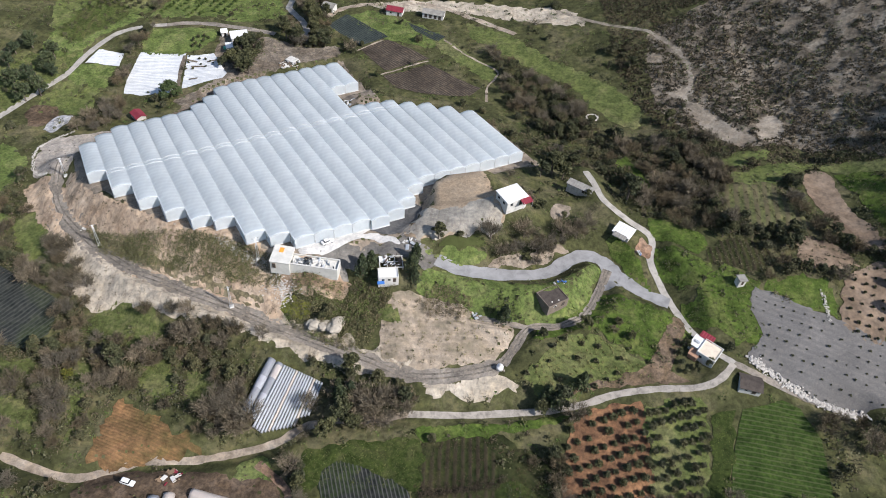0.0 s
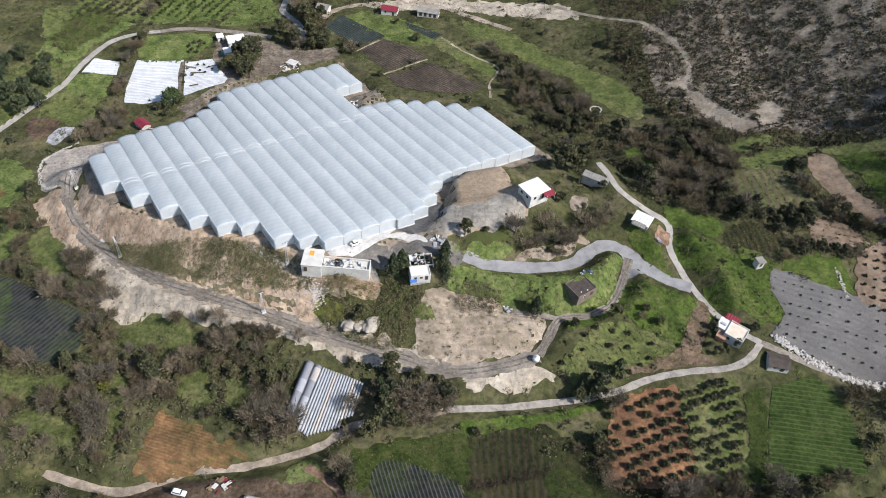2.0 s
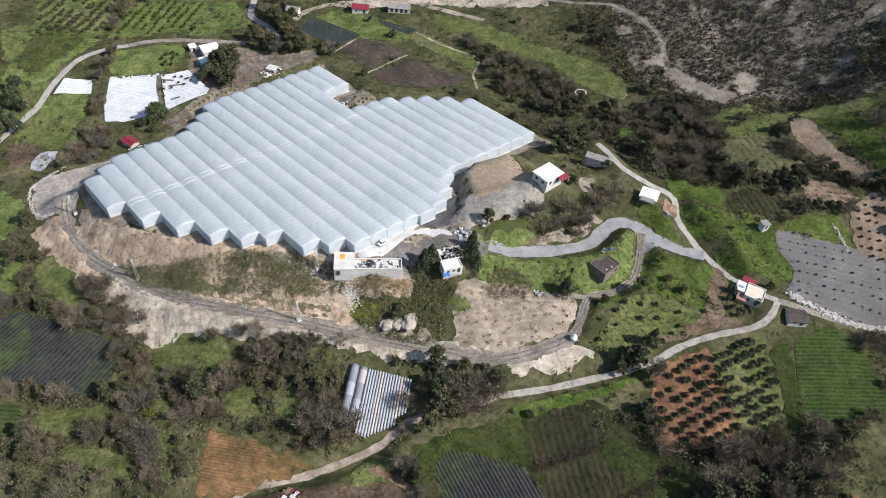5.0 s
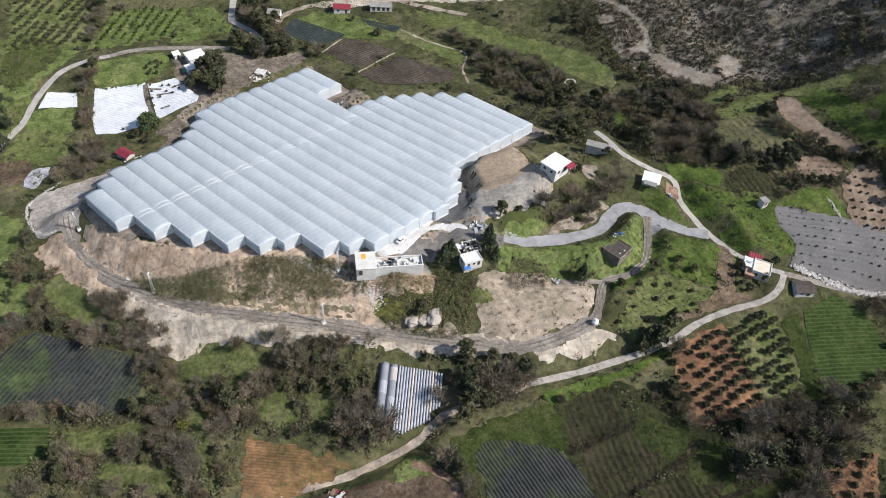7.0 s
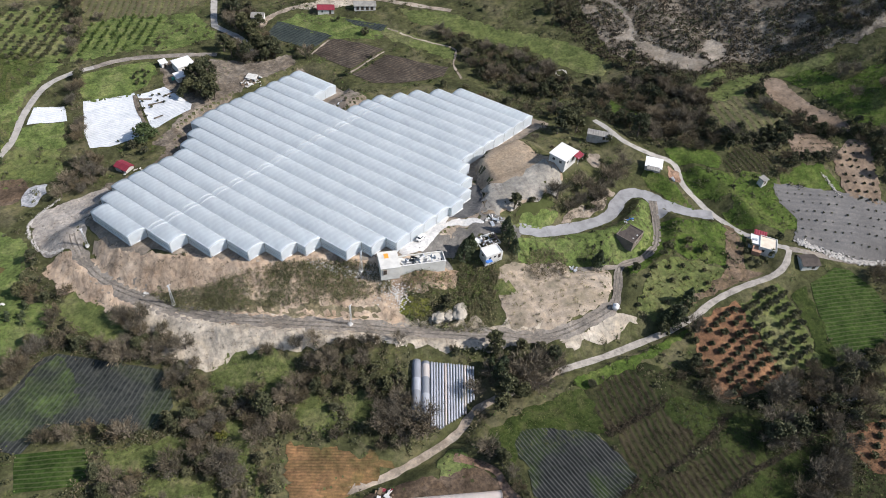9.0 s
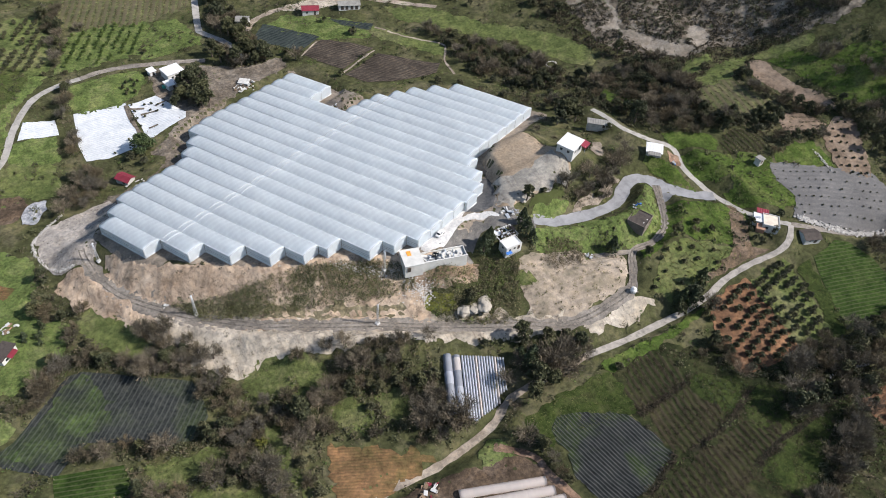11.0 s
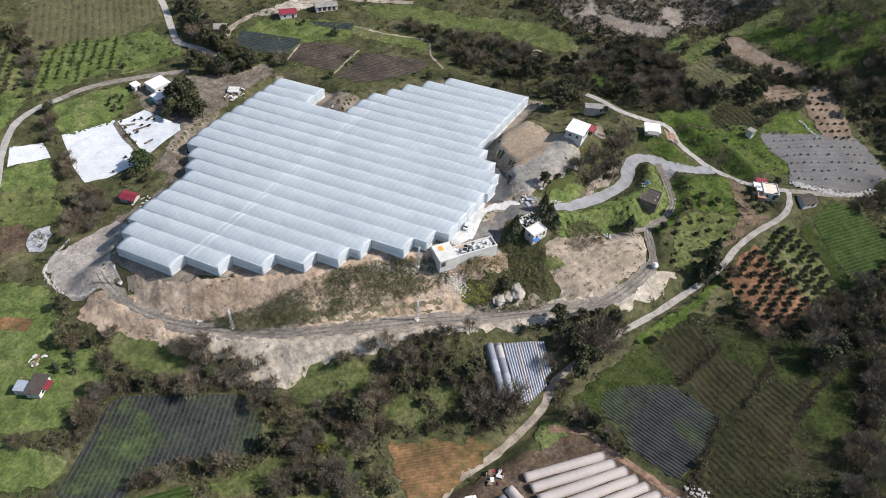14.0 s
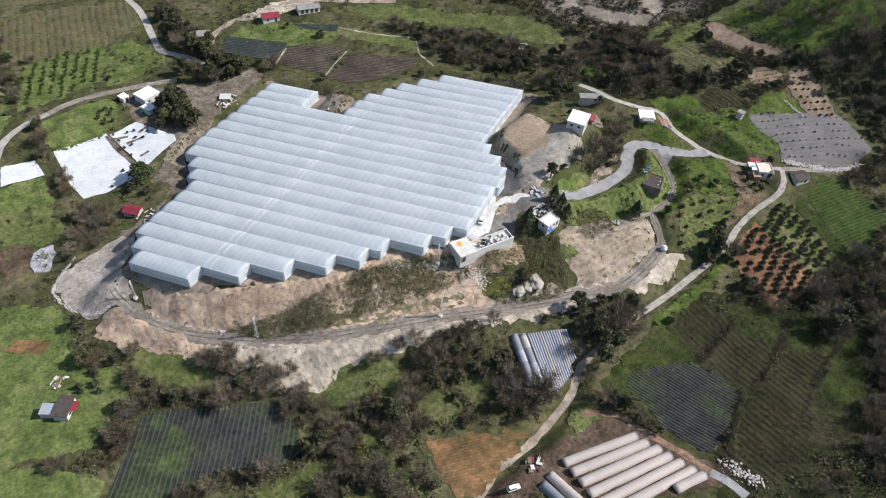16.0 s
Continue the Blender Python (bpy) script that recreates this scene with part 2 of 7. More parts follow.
WOODS["terrace_brush"] = [(8, 157), (18, 158), (24, 153), (20, 146), (9, 147), (4, 152)]
WOODS["west_row"] = [(-150, 423), (-142, 422), (-142, 361), (-139, 334), (-141, 330), (-145, 336), (-148, 368)]
WOODS["hedge_west"] = [(-147, 336), (-141, 335), (-140, 287), (-135, 268), (-143, 258), (-152, 267), (-146, 288)]
WOODS["far_belt"] = [(40, 309), (71, 284), (94, 256), (133, 256), (138, 245), (91, 240), (58, 260), (44, 276)]
WOODS["road_belt"] = [(-57, 120), (-47, 115), (-36, 113), (-27, 119), (-18, 116), (-32, 101), (-46, 105), (-60, 107)]
WOODS["left_belt"] = [(-130, 187), (-113, 167), (-108, 156), (-116, 147), (-126, 158), (-140, 169)]
FIELDS["grove_nw"] = [(-139, 395), (-121, 399), (-106, 396), (-98, 394), (-109, 366), (-120, 364), (-136, 361), (-148, 361)]
FIELDS["grove_nww"] = [(-188, 409), (-150, 420), (-151, 363), (-182, 363)]
FIELDS["grove_nw2"] = [(-98, 392), (-85, 394), (-80, 382), (-76, 364), (-87, 362), (-97, 359), (-108, 361)]
FIELDS["grove_far"] = [(-136, 448), (-108, 447), (-73, 434), (-76, 407), (-99, 396), (-121, 397), (-146, 406)]
FIELDS["meadow_nw"] = [(-200, 365), (-170, 374), (-156, 358), (-164, 346), (-173, 328), (-187, 328)]
FIELDS["verge"] = [(94, 185), (112, 174), (104, 166), (93, 172)]
FIELDS["slope_green"] = [(50, 148), (70, 160), (97, 155), (98, 144), (87, 132), (68, 145)]
FIELDS["bend_green"] = [(77, 189), (86, 178), (91, 163), (82, 170), (77, 180)]
FIELDS["island"] = [(67, 175), (72, 172), (61, 154), (50, 147), (37, 150), (44, 161), (60, 167)]
FIELDS["mid_green"] = [(9, 164), (44, 160), (35, 148), (16, 149), (5, 156)]
FIELDS["field_e_green"] = [(115, 174), (127, 166), (122, 159), (124, 146), (119, 141), (96, 155)]
FIELDS["west_grass"] = [(-175, 297), (-153, 291), (-154, 273), (-164, 273), (-177, 274)]
FIELDS["bare_n"] = [(-35, 384), (-2, 390), (37, 387), (81, 373), (90, 353), (67, 361), (43, 369), (18, 377), (-15, 377)]
FIELDS["green_nn"] = [(-42, 369), (-27, 377), (-7, 366), (12, 346), (7, 338), (-17, 346)]
FIELDS["strip_nn"] = [(12, 346), (25, 331), (40, 317), (38, 307), (21, 324), (10, 338)]
FIELDS["hillside"] = [(118, 333), (141, 343), (175, 360), (238, 311), (218, 219), (190, 226), (162, 242), (137, 246), (120, 264), (113, 280), (115, 310)]
FIELDS["brown_rows"] = [(144, 188), (157, 186), (165, 175), (157, 172), (145, 174)]
FIELDS["dark_circle"] = [(117, 186), (131, 187), (133, 176), (126, 171), (111, 176)]
FIELDS["green_e1"] = [(131, 168), (143, 170), (149, 166), (151, 156), (148, 151), (136, 158), (127, 163)]
FIELDS["ridge_green"] = [(126, 234), (144, 242), (148, 238), (131, 232)]
FIELDS["valley_green1"] = [(-67, 129), (-57, 128), (-58, 118), (-66, 119)]
FIELDS["valley_green2"] = [(-83, 132), (-70, 127), (-71, 119), (-82, 123)]
FIELDS["valley_green3"] = [(-90, 150), (-83, 150), (-78, 145), (-81, 136), (-89, 138)]
FIELDS["sw_green"] = [(-138, 131), (-130, 132), (-117, 131), (-114, 125), (-123, 123), (-131, 122), (-138, 123)]
FIELDS["sw_green2"] = [(-127, 120), (-111, 115), (-107, 106), (-127, 112)]
FIELDS["east_grass"] = [(46, 79), (57, 81), (53, 68), (50, 61), (41, 67)]
FIELDS["west_green2"] = [(-167, 173), (-161, 181), (-154, 190), (-159, 202), (-170, 199)]
FIELDS["far_green"] = [(133, 227), (153, 232), (169, 230), (154, 223), (147, 219), (132, 222)]
FIELDS["mound_grey"] = [(6, 191), (12, 190), (20, 189), (25, 193), (32, 190), (36, 183), (28, 179), (14, 177), (2, 175), (0, 178)]
FIELDS["bank_e"] = [(7, 124), (18, 126), (34, 129), (38, 124), (26, 121), (9, 121)]
FIELDS["junction"] = [(73, 181), (79, 175), (83, 169), (75, 165), (69, 165), (73, 171), (72, 177)]
FIELDS["yard_nw"] = [(-94, 316), (-87, 302), (-98, 284), (-100, 270), (-112, 267), (-126, 257), (-137, 243), (-147, 245), (-138, 260), (-121, 264), (-109, 272), (-109, 286), (-100, 299)]
FIELDS["yard_n"] = [(-87, 312), (-65, 318), (-40, 327), (-45, 337), (-59, 332), (-67, 335), (-82, 319)]
FIELDS["slope_soil"] = [(-46, 166), (-22, 160), (-18, 156), (-21, 152), (-39, 153), (-41, 145), (-46, 148), (-48, 158)]
FIELDS["yard_e"] = [(-33, 169), (-4, 174), (0, 182), (4, 177), (11, 170), (9, 163), (0, 167), (-16, 165), (-22, 155), (-28, 155), (-22, 162)]
FIELDS["dark_se"] = [(-15, 99), (-4, 96), (6, 90), (11, 74), (1, 69), (-16, 64), (-21, 76), (-20, 87), (-20, 96)]
FIELDS["green_s"] = [(-26, 102), (-14, 105), (6, 107), (10, 101), (9, 90), (-1, 91), (-16, 92), (-24, 90), (-26, 96)]
FIELDS["vine_a"] = [(14, 105), (28, 108), (34, 96), (21, 91), (9, 91), (10, 99)]
FIELDS["vine_b"] = [(11, 89), (29, 91), (35, 82), (31, 75), (18, 72), (12, 74)]
FIELDS["vine_c"] = [(15, 70), (32, 73), (42, 74), (48, 66), (31, 60), (16, 51), (3, 44), (-16, 47), (-16, 58), (4, 67)]
FIELDS["se_green"] = [(53, 83), (59, 79), (52, 73), (52, 67), (41, 71), (42, 77)]
FIELDS["se_green2"] = [(59, 65), (69, 65), (54, 54), (37, 46), (30, 57), (40, 61)]
FIELDS["se_saplings"] = [(37, 95), (51, 85), (38, 79), (35, 82), (31, 91)]
FIELDS["dark_sw"] = [(-157, 175), (-152, 175), (-131, 163), (-120, 157), (-118, 148), (-118, 142), (-123, 136), (-132, 137), (-141, 142), (-153, 147), (-157, 144), (-162, 138), (-181, 150), (-173, 155)]
FIELDS["hut_green"] = [(-182, 250), (-165, 236), (-165, 221), (-166, 211), (-162, 195), (-159, 185), (-165, 180), (-172, 173), (-181, 176), (-189, 179), (-197, 182), (-197, 215)]
FIELDS["hut_green2"] = [(-203, 184), (-189, 176), (-176, 166), (-173, 160), (-178, 155), (-194, 159), (-206, 168)]
FIELDS["hut_bare"] = [(-187, 230), (-182, 229), (-176, 228), (-173, 222), (-175, 220), (-181, 225), (-186, 228)]
FIELDS["sw_pocket"] = [(-147, 204), (-140, 195), (-134, 186), (-129, 174), (-132, 169), (-139, 175), (-148, 186), (-152, 196)]
FIELDS["green_n"] = [(-143, 347), (-131, 350), (-112, 350), (-107, 344), (-113, 331), (-119, 326), (-138, 322), (-144, 329)]
FIELDS["yellow_n"] = [(-3, 362), (5, 358), (27, 331), (39, 313), (38, 305), (29, 316), (9, 343)]
FIELDS["bank_w"] = [(-152, 218), (-142, 208), (-133, 195), (-133, 189), (-141, 196), (-148, 203), (-153, 201), (-154, 210)]
FIELDS["se_rough"] = [(10, 111), (31, 110), (63, 90), (96, 70), (111, 48), (23, 4), (-33, 42), (-18, 62), (10, 73), (7, 89)]
FIELDS["green_ne"] = [(172, 222), (183, 219), (189, 204), (202, 202), (218, 181), (216, 168), (211, 165), (202, 173), (195, 173), (186, 175), (179, 184), (177, 201)]
FIELDS["brown_strip"] = [(164, 226), (171, 222), (170, 206), (176, 190), (176, 180), (167, 183), (161, 196), (160, 207), (158, 219)]
FIELDS["terrace_ne"] = [(125, 217), (146, 219), (152, 192), (129, 195)]
FIELDS["road_green"] = [(93, 198), (112, 190), (111, 182), (108, 179), (94, 188)]
FIELDS["dark_nn"] = [(-7, 364), (14, 350), (10, 344), (-3, 355)]
FIELDS["meadow"] = [(27, 365), (51, 348), (64, 331), (95, 301), (108, 277), (101, 264), (90, 274), (75, 304), (51, 325), (28, 349)]
FIELDS["striped_field"] = [(110, 119), (117, 120), (123, 122), (128, 119), (132, 109), (130, 93), (130, 89), (99, 88), (103, 102), (107, 112)]
FIELDS["green_strip"] = [(100, 117), (107, 118), (106, 112), (103, 102), (98, 88), (92, 88), (98, 105)]
FIELDS["olive_grove"] = [(79, 120), (97, 121), (99, 116), (97, 105), (92, 90), (78, 89), (78, 107)]
FIELDS["orange_orchard"] = [(60, 117), (78, 121), (78, 105), (77, 89), (51, 89), (53, 106), (55, 112)]
FIELDS["yard_s"] = [(-88, 92), (-76, 95), (-60, 95), (-48, 94), (-43, 87), (-87, 83)]
FIELDS["bank_left"] = [(-141, 216), (-128, 195), (-112, 179), (-107, 164), (-111, 160), (-120, 167), (-125, 176), (-133, 184), (-144, 197), (-154, 210), (-158, 220), (-149, 222)]
FIELDS["garden_bed"] = [(57, 202), (63, 202), (60, 194), (55, 192), (53, 194)]
FIELDS["shed_yard"] = [(88, 187), (93, 185), (90, 179), (85, 180), (85, 183)]
FIELDS["farm_yard"] = [(-105, 349), (-79, 343), (-58, 335), (-47, 325), (-69, 314), (-85, 299), (-99, 284), (-109, 277), (-115, 283), (-94, 297), (-93, 303), (-105, 322)]
FIELDS["west_meadow"] = [(-186, 364), (-170, 365), (-152, 358), (-159, 346), (-168, 332), (-173, 308), (-179, 292), (-191, 322)]
FIELDS["red_patch"] = [(-178, 278), (-168, 277), (-165, 267), (-172, 262), (-176, 263), (-181, 271)]
FIELDS["gully_a"] = [(125, 279), (132, 278), (138, 268), (144, 256), (150, 248), (142, 244), (136, 249), (131, 257), (128, 266)]
FIELDS["gully_b"] = [(157, 267), (163, 263), (163, 254), (157, 248), (151, 249), (152, 259)]
FIELDS["gully_c"] = [(120, 289), (130, 290), (131, 285), (122, 283)]
FIELDS["ridge_a"] = [(130, 234), (144, 238), (152, 240), (150, 236), (139, 231), (129, 229)]
FIELDS["ridge_b"] = [(131, 224), (145, 228), (158, 232), (161, 228), (150, 222), (141, 219), (131, 220)]
FIELDS["ridge_c"] = [(168, 229), (178, 227), (192, 221), (192, 216), (180, 220), (168, 225)]
FIELDS["stream_green"] = [(93, 243), (95, 235), (99, 221), (95, 214), (90, 224), (87, 236)]
FIELDS["slope_bright"] = [(68, 164), (77, 160), (88, 151), (88, 144), (82, 141), (76, 143), (70, 147), (60, 146), (52, 142), (44, 141), (48, 147), (60, 153)]
FIELDS["red_verge"] = [(96, 155), (98, 152), (95, 141), (89, 131), (95, 128), (88, 127), (75, 126.5), (60, 123.5), (55, 123), (63, 127), (76, 130), (83, 134), (88, 143)]
FIELDS["sw_rows_green"] = [(-155, 173.5), (-148, 170), (-146, 160), (-148, 152), (-156, 146), (-164, 143), (-176, 150), (-170, 156), (-160, 167)]
FIELDS["slope_yellow"] = [(-39, 153), (-31, 151), (-31, 146.5), (-38, 148.5), (-41, 150)]
FIELDS["bank_grass"] = [(-120, 191), (-105, 182), (-81, 169), (-56, 159), (-45, 154), (-42, 149), (-57, 154.5), (-75, 161.5), (-93, 169.5), (-106, 177.5), (-116, 184)]
FIELDS["slope_orange"] = [(-17, 157), (-24, 155), (-37, 156), (-46, 161), (-36, 160), (-22, 160)]
FIELDS["track_apron"] = [(-143, 208), (-132, 203), (-120, 192), (-106, 180), (-100, 172), (-108, 171), (-122, 176.5), (-134, 187), (-144, 200)]
WOODS["brown_hedge"] = [(-155, 181), (-162, 179), (-167, 174), (-171, 167), (-167, 160), (-163, 166), (-157, 173)]
WOODS["front_left"] = [(-146, 136), (-116, 136), (-95, 137), (-89, 118), (-91, 104), (-100, 97), (-134, 99), (-150, 115)]
WOODS["se_row"] = [(70, 66), (79, 62), (62, 49), (38, 35), (19, 24), (10, 29), (32, 42), (52, 54)]

# ---- light ----
SUN_AZ, SUN_EL = radians(-30.0), radians(42.0)  # towards the sun, from +x to +y, and above the horizon
world = bpy.data.worlds.new("sky")
world.use_nodes = True
scene.world = world
sky = world.node_tree.nodes.new("ShaderNodeTexSky")
sky.sky_type, sky.sun_disc = "NISHITA", False
sky.sun_elevation, sky.sun_rotation = SUN_EL, radians(90.0) - SUN_AZ
world.node_tree.nodes["Background"].inputs[1].default_value = 0.12
world.node_tree.links.new(sky.outputs[0], world.node_tree.nodes["Background"].inputs[0])
sun = new("sun", bpy.data.lights.new("sun", "SUN"))
sun.data.energy, sun.data.angle, sun.data.color = 5.0, radians(0.6), (1.0, 0.953, 0.925)
sun_to = Vector((math.cos(SUN_AZ) * math.cos(SUN_EL), math.sin(SUN_AZ) * math.cos(SUN_EL), math.sin(SUN_EL)))
sun.matrix_world = look(sun_to * 500, (0, 0, 0))
scene.view_settings.exposure = 0.43


# ---- materials ----
def node(tree, kind, **settings):
    n = tree.nodes.new(kind)
    for key, value in settings.items():
        if key in n.inputs:
            n.inputs[key].default_value = value
    return n


def ramp(tree, fac, stops):
    n = tree.nodes.new("ShaderNodeValToRGB")
    while len(n.color_ramp.elements) < len(stops):
        n.color_ramp.elements.new(0.5)
    for e, (p, c) in zip(n.color_ramp.elements, stops):
        e.position, e.color = p, (*c, 1)
    tree.links.new(fac, n.inputs[0])
    return n.outputs[0]


def mix(tree, fac, a, b, blend="MIX"):
    n = tree.nodes.new("ShaderNodeMix")
    n.data_type, n.blend_type = "RGBA", blend
    for sock, value in ((n.inputs[0], fac), (n.inputs[6], a), (n.inputs[7], b)):
        if isinstance(value, (int, float)):
            sock.default_value = value
        elif isinstance(value, tuple):
            sock.default_value = (*value, 1)
        else:
            tree.links.new(value, sock)
    return n.outputs[2]


def surface(name, rough=0.9, metal=0.0, spec=0.2):
    m = bpy.data.materials.new(name)
    m.use_nodes = True
    b = m.node_tree.nodes["Principled BSDF"]
    b.inputs["Roughness"].default_value, b.inputs["Metallic"].default_value = rough, metal
    b.inputs["Specular IOR Level"].default_value = spec
    return m, m.node_tree, b


def grain(tree, scale, detail=6.0, rough=0.6, warp=0.0, angle=0.0, squash=1.0):
    co = tree.nodes.new("ShaderNodeTexCoord")
    mp = tree.nodes.new("ShaderNodeMapping")
    mp.inputs["Rotation"].default_value = (0, 0, angle)
    mp.inputs["Scale"].default_value = (1, squash, 1)
    tree.links.new(co.outputs["Object"], mp.inputs[0])
    n = node(tree, "ShaderNodeTexNoise", Scale=scale, Detail=detail, Roughness=rough, Distortion=warp)
    tree.links.new(mp.outputs[0], n.inputs["Vector"])
    return n.outputs["Fac"]


def bump(tree, bsdf, height, strength=0.4, distance=0.3):
    n = node(tree, "ShaderNodeBump", Strength=strength, Distance=distance)
    tree.links.new(height, n.inputs["Height"])
    tree.links.new(n.outputs[0], bsdf.inputs["Normal"])


def earth(name, dark, mid, light, coarse=0.03, fine=0.9, relief=0.5, rows=None, rough=0.95, thin=0.5, streak=0.0, speckle=0.85):
    """Soil or grass: a coarse blotch, a fine grain and, where rows = (spacing, angle, colour, share) is given, tilled rows."""
    m, t, b = surface(name, rough, 0, 0.05)
    big, small = grain(t, coarse, 8, 0.65, 0.6), grain(t, fine, 5, 0.7)
    colour = ramp(t, big, ((0.34, dark), (0.5, mid), (0.66, light)))
    speck = ramp(t, small, ((0.3, (0.42, 0.42, 0.42)), (0.5, (1, 1, 1)), (0.7, (1.6, 1.54, 1.42))))
    colour = mix(t, speckle, colour, speck, "MULTIPLY")
    clod = ramp(t, grain(t, fine * 0.28, 6, 0.7, 0.3), ((0.32, (0.60, 0.62, 0.62)), (0.5, (1, 1, 1)), (0.68, (1.36, 1.29, 1.18))))
    colour = mix(t, min(0.9, speckle + 0.1), colour, clod, "MULTIPLY")
    height = small
    if streak:
        wash = ramp(t, grain(t, 0.55, 7, 0.65, 0.8, -0.25, 0.16), ((0.36, (0.68, 0.65, 0.63)), (0.48, (1, 1, 1)), (0.62, (1.12, 1.1, 1.06))))
        colour = mix(t, streak, colour, wash, "MULTIPLY")
    if rows:
        spacing, angle, row_colour, share = rows
        co = t.nodes.new("ShaderNodeTexCoord")
        mp = t.nodes.new("ShaderNodeMapping")
        mp.inputs["Rotation"].default_value = (0, 0, -angle)
        t.links.new(co.outputs["Object"], mp.inputs[0])
        wave = node(t, "ShaderNodeTexWave", Scale=2 * math.pi / (20.0 * spacing), Distortion=0.6, Detail=2.0)
        wave.inputs["Detail Scale"].default_value = 1.5
        wave.bands_direction = "Y"
        t.links.new(mp.outputs[0], wave.inputs["Vector"])
        rag = t.nodes.new("ShaderNodeMath")
        rag.operation = "MULTIPLY"
        t.links.new(ramp(t, wave.outputs["Fac"], ((thin - 0.12, (0, 0, 0)), (thin + 0.12, (1, 1, 1)))), rag.inputs[0])
        t.links.new(ramp(t, grain(t, 0.25, 5, 0.7), ((0.3, (share * 0.4,) * 3), (0.7, (share,) * 3))), rag.inputs[1])
        colour = mix(t, rag.outputs[0], colour, row_colour)
        height = wave.outputs["Fac"]
    t.links.new(colour, b.inputs["Base Color"])
    bump(t, b, height, relief, 0.25)
    return m


def plain(name, colour, rough=0.6, metal=0.0, spot=0.25, scale=1.5, spec=0.3, relief=0.1):
    """A man-made surface: one colour with stains and a fine grain."""
    m, t, b = surface(name, rough, metal, spec)
    dirt = ramp(t, grain(t, scale, 7, 0.65, 0.4), ((0.3, (1 - spot,) * 3), (0.55, (1, 1, 1)), (0.75, (1 + spot * 0.3,) * 3)))
    t.links.new(mix(t, 1.0, colour, dirt, "MULTIPLY"), b.inputs["Base Color"])
    bump(t, b, grain(t, scale * 8, 4), relief, 0.05)
    return m


def leafy(name, dark, light, rough=0.7):
    """Foliage: every clump its own shade, each plant a little off."""
    m, t, b = surface(name, rough, 0, 0.25)
    info, geo = t.nodes.new("ShaderNodeObjectInfo"), t.nodes.new("ShaderNodeNewGeometry")
    colour = ramp(t, geo.outputs["Random Per Island"], ((0.0, dark), (1.0, light)))
    tint = ramp(t, info.outputs["Random"], ((0.0, (0.75, 0.8, 0.8)), (1.0, (1.2, 1.15, 1.0))))
    colour = mix(t, 1.0, colour, tint, "MULTIPLY")
    patch = ramp(t, grain(t, 0.06, 3), ((0.35, (0.75, 0.75, 0.75)), (0.65, (1.25, 1.2, 1.1))))
    t.links.new(mix(t, 1.0, colour, patch, "MULTIPLY"), b.inputs["Base Color"])
    return m


M = {}
VINE_ANGLE = -1.59  # lie of the vine rows
M["ground"] = earth("scrub_grass", (0.036, 0.039, 0.019), (0.062, 0.065, 0.030), (0.106, 0.097, 0.058), 0.06, 0.5, 0.9)
M["grass"] = earth("fresh_grass", (0.064, 0.084, 0.029), (0.094, 0.127, 0.040), (0.142, 0.156, 0.066), 0.12, 0.9, 0.9)
M["glade"] = earth("dull_glade_grass", (0.044, 0.052, 0.020), (0.078, 0.094, 0.034), (0.122, 0.122, 0.058), 0.16, 0.9, 0.9)
M["meadow"] = earth("dry_meadow", (0.064, 0.083, 0.029), (0.097, 0.116, 0.042), (0.138, 0.136, 0.068), 0.05, 0.6)
M["tan"] = earth("bare_earth", (0.25, 0.219, 0.176), (0.355, 0.314, 0.257), (0.45, 0.403, 0.336), 0.07, 0.7, 0.9, streak=0.8, speckle=0.5)
M["clay"] = earth("reddish_cut_bank", (0.262, 0.196, 0.142), (0.375, 0.290, 0.216), (0.46, 0.372, 0.290), 0.08, 0.6, 1.0, streak=0.8, speckle=0.5)
M["hill"] = earth("scrub_hillside_soil", (0.082, 0.069, 0.053), (0.155, 0.132, 0.105), (0.26, 0.228, 0.186), 0.13, 0.6, 0.9)
M["orange"] = earth("orange_soil", (0.064, 0.068, 0.025), (0.138, 0.088, 0.043), (0.205, 0.116, 0.062), 0.07, 0.6, 0.6, (1.0, -0.33, (0.10, 0.075, 0.036), 0.4))
M["orchard_soil"] = earth("red_orchard_soil", (0.075, 0.046, 0.030), (0.135, 0.076, 0.046), (0.215, 0.122, 0.068), 0.12, 0.6, 0.8)
M["pink"] = earth("pale_brown_soil", (0.11, 0.082, 0.060), (0.165, 0.125, 0.093), (0.225, 0.175, 0.135), 0.08, 0.6, 0.6, speckle=0.5)
M["gravel"] = earth("grey_gravel", (0.110, 0.106, 0.104), (0.133, 0.128, 0.125), (0.156, 0.150, 0.147), 0.06, 2.6, 0.2, (2.2, -0.44, (0.115, 0.112, 0.108), 0.6), speckle=0.4)
M["apron"] = earth("grey_stony_fill", (0.195, 0.175, 0.155), (0.285, 0.258, 0.231), (0.37, 0.338, 0.305), 0.10, 0.9, 0.9, speckle=0.6)
M["soil_dark"] = earth("tilled_dark_soil", (0.052, 0.042, 0.034), (0.082, 0.066, 0.053), (0.118, 0.097, 0.078), 0.07, 0.8, 0.9, (1.5, -0.81, (0.030, 0.027, 0.023), 0.85))
M["film_dark"] = earth("black_film_rows", (0.020, 0.025, 0.027), (0.030, 0.036, 0.037), (0.042, 0.050, 0.048), 0.05, 0.9, 0.6, (1.3, -0.8, (0.060, 0.080, 0.060), 0.6), 0.7, 0.72)
M["film_sw"] = earth("black_film_rows_with_seedlings", (0.024, 0.026, 0.027), (0.031, 0.034, 0.032), (0.040, 0.050, 0.029), 0.05, 0.9, 0.15, (1.6, -2.18, (0.095, 0.10, 0.085), 0.5), 0.9, 0.78)
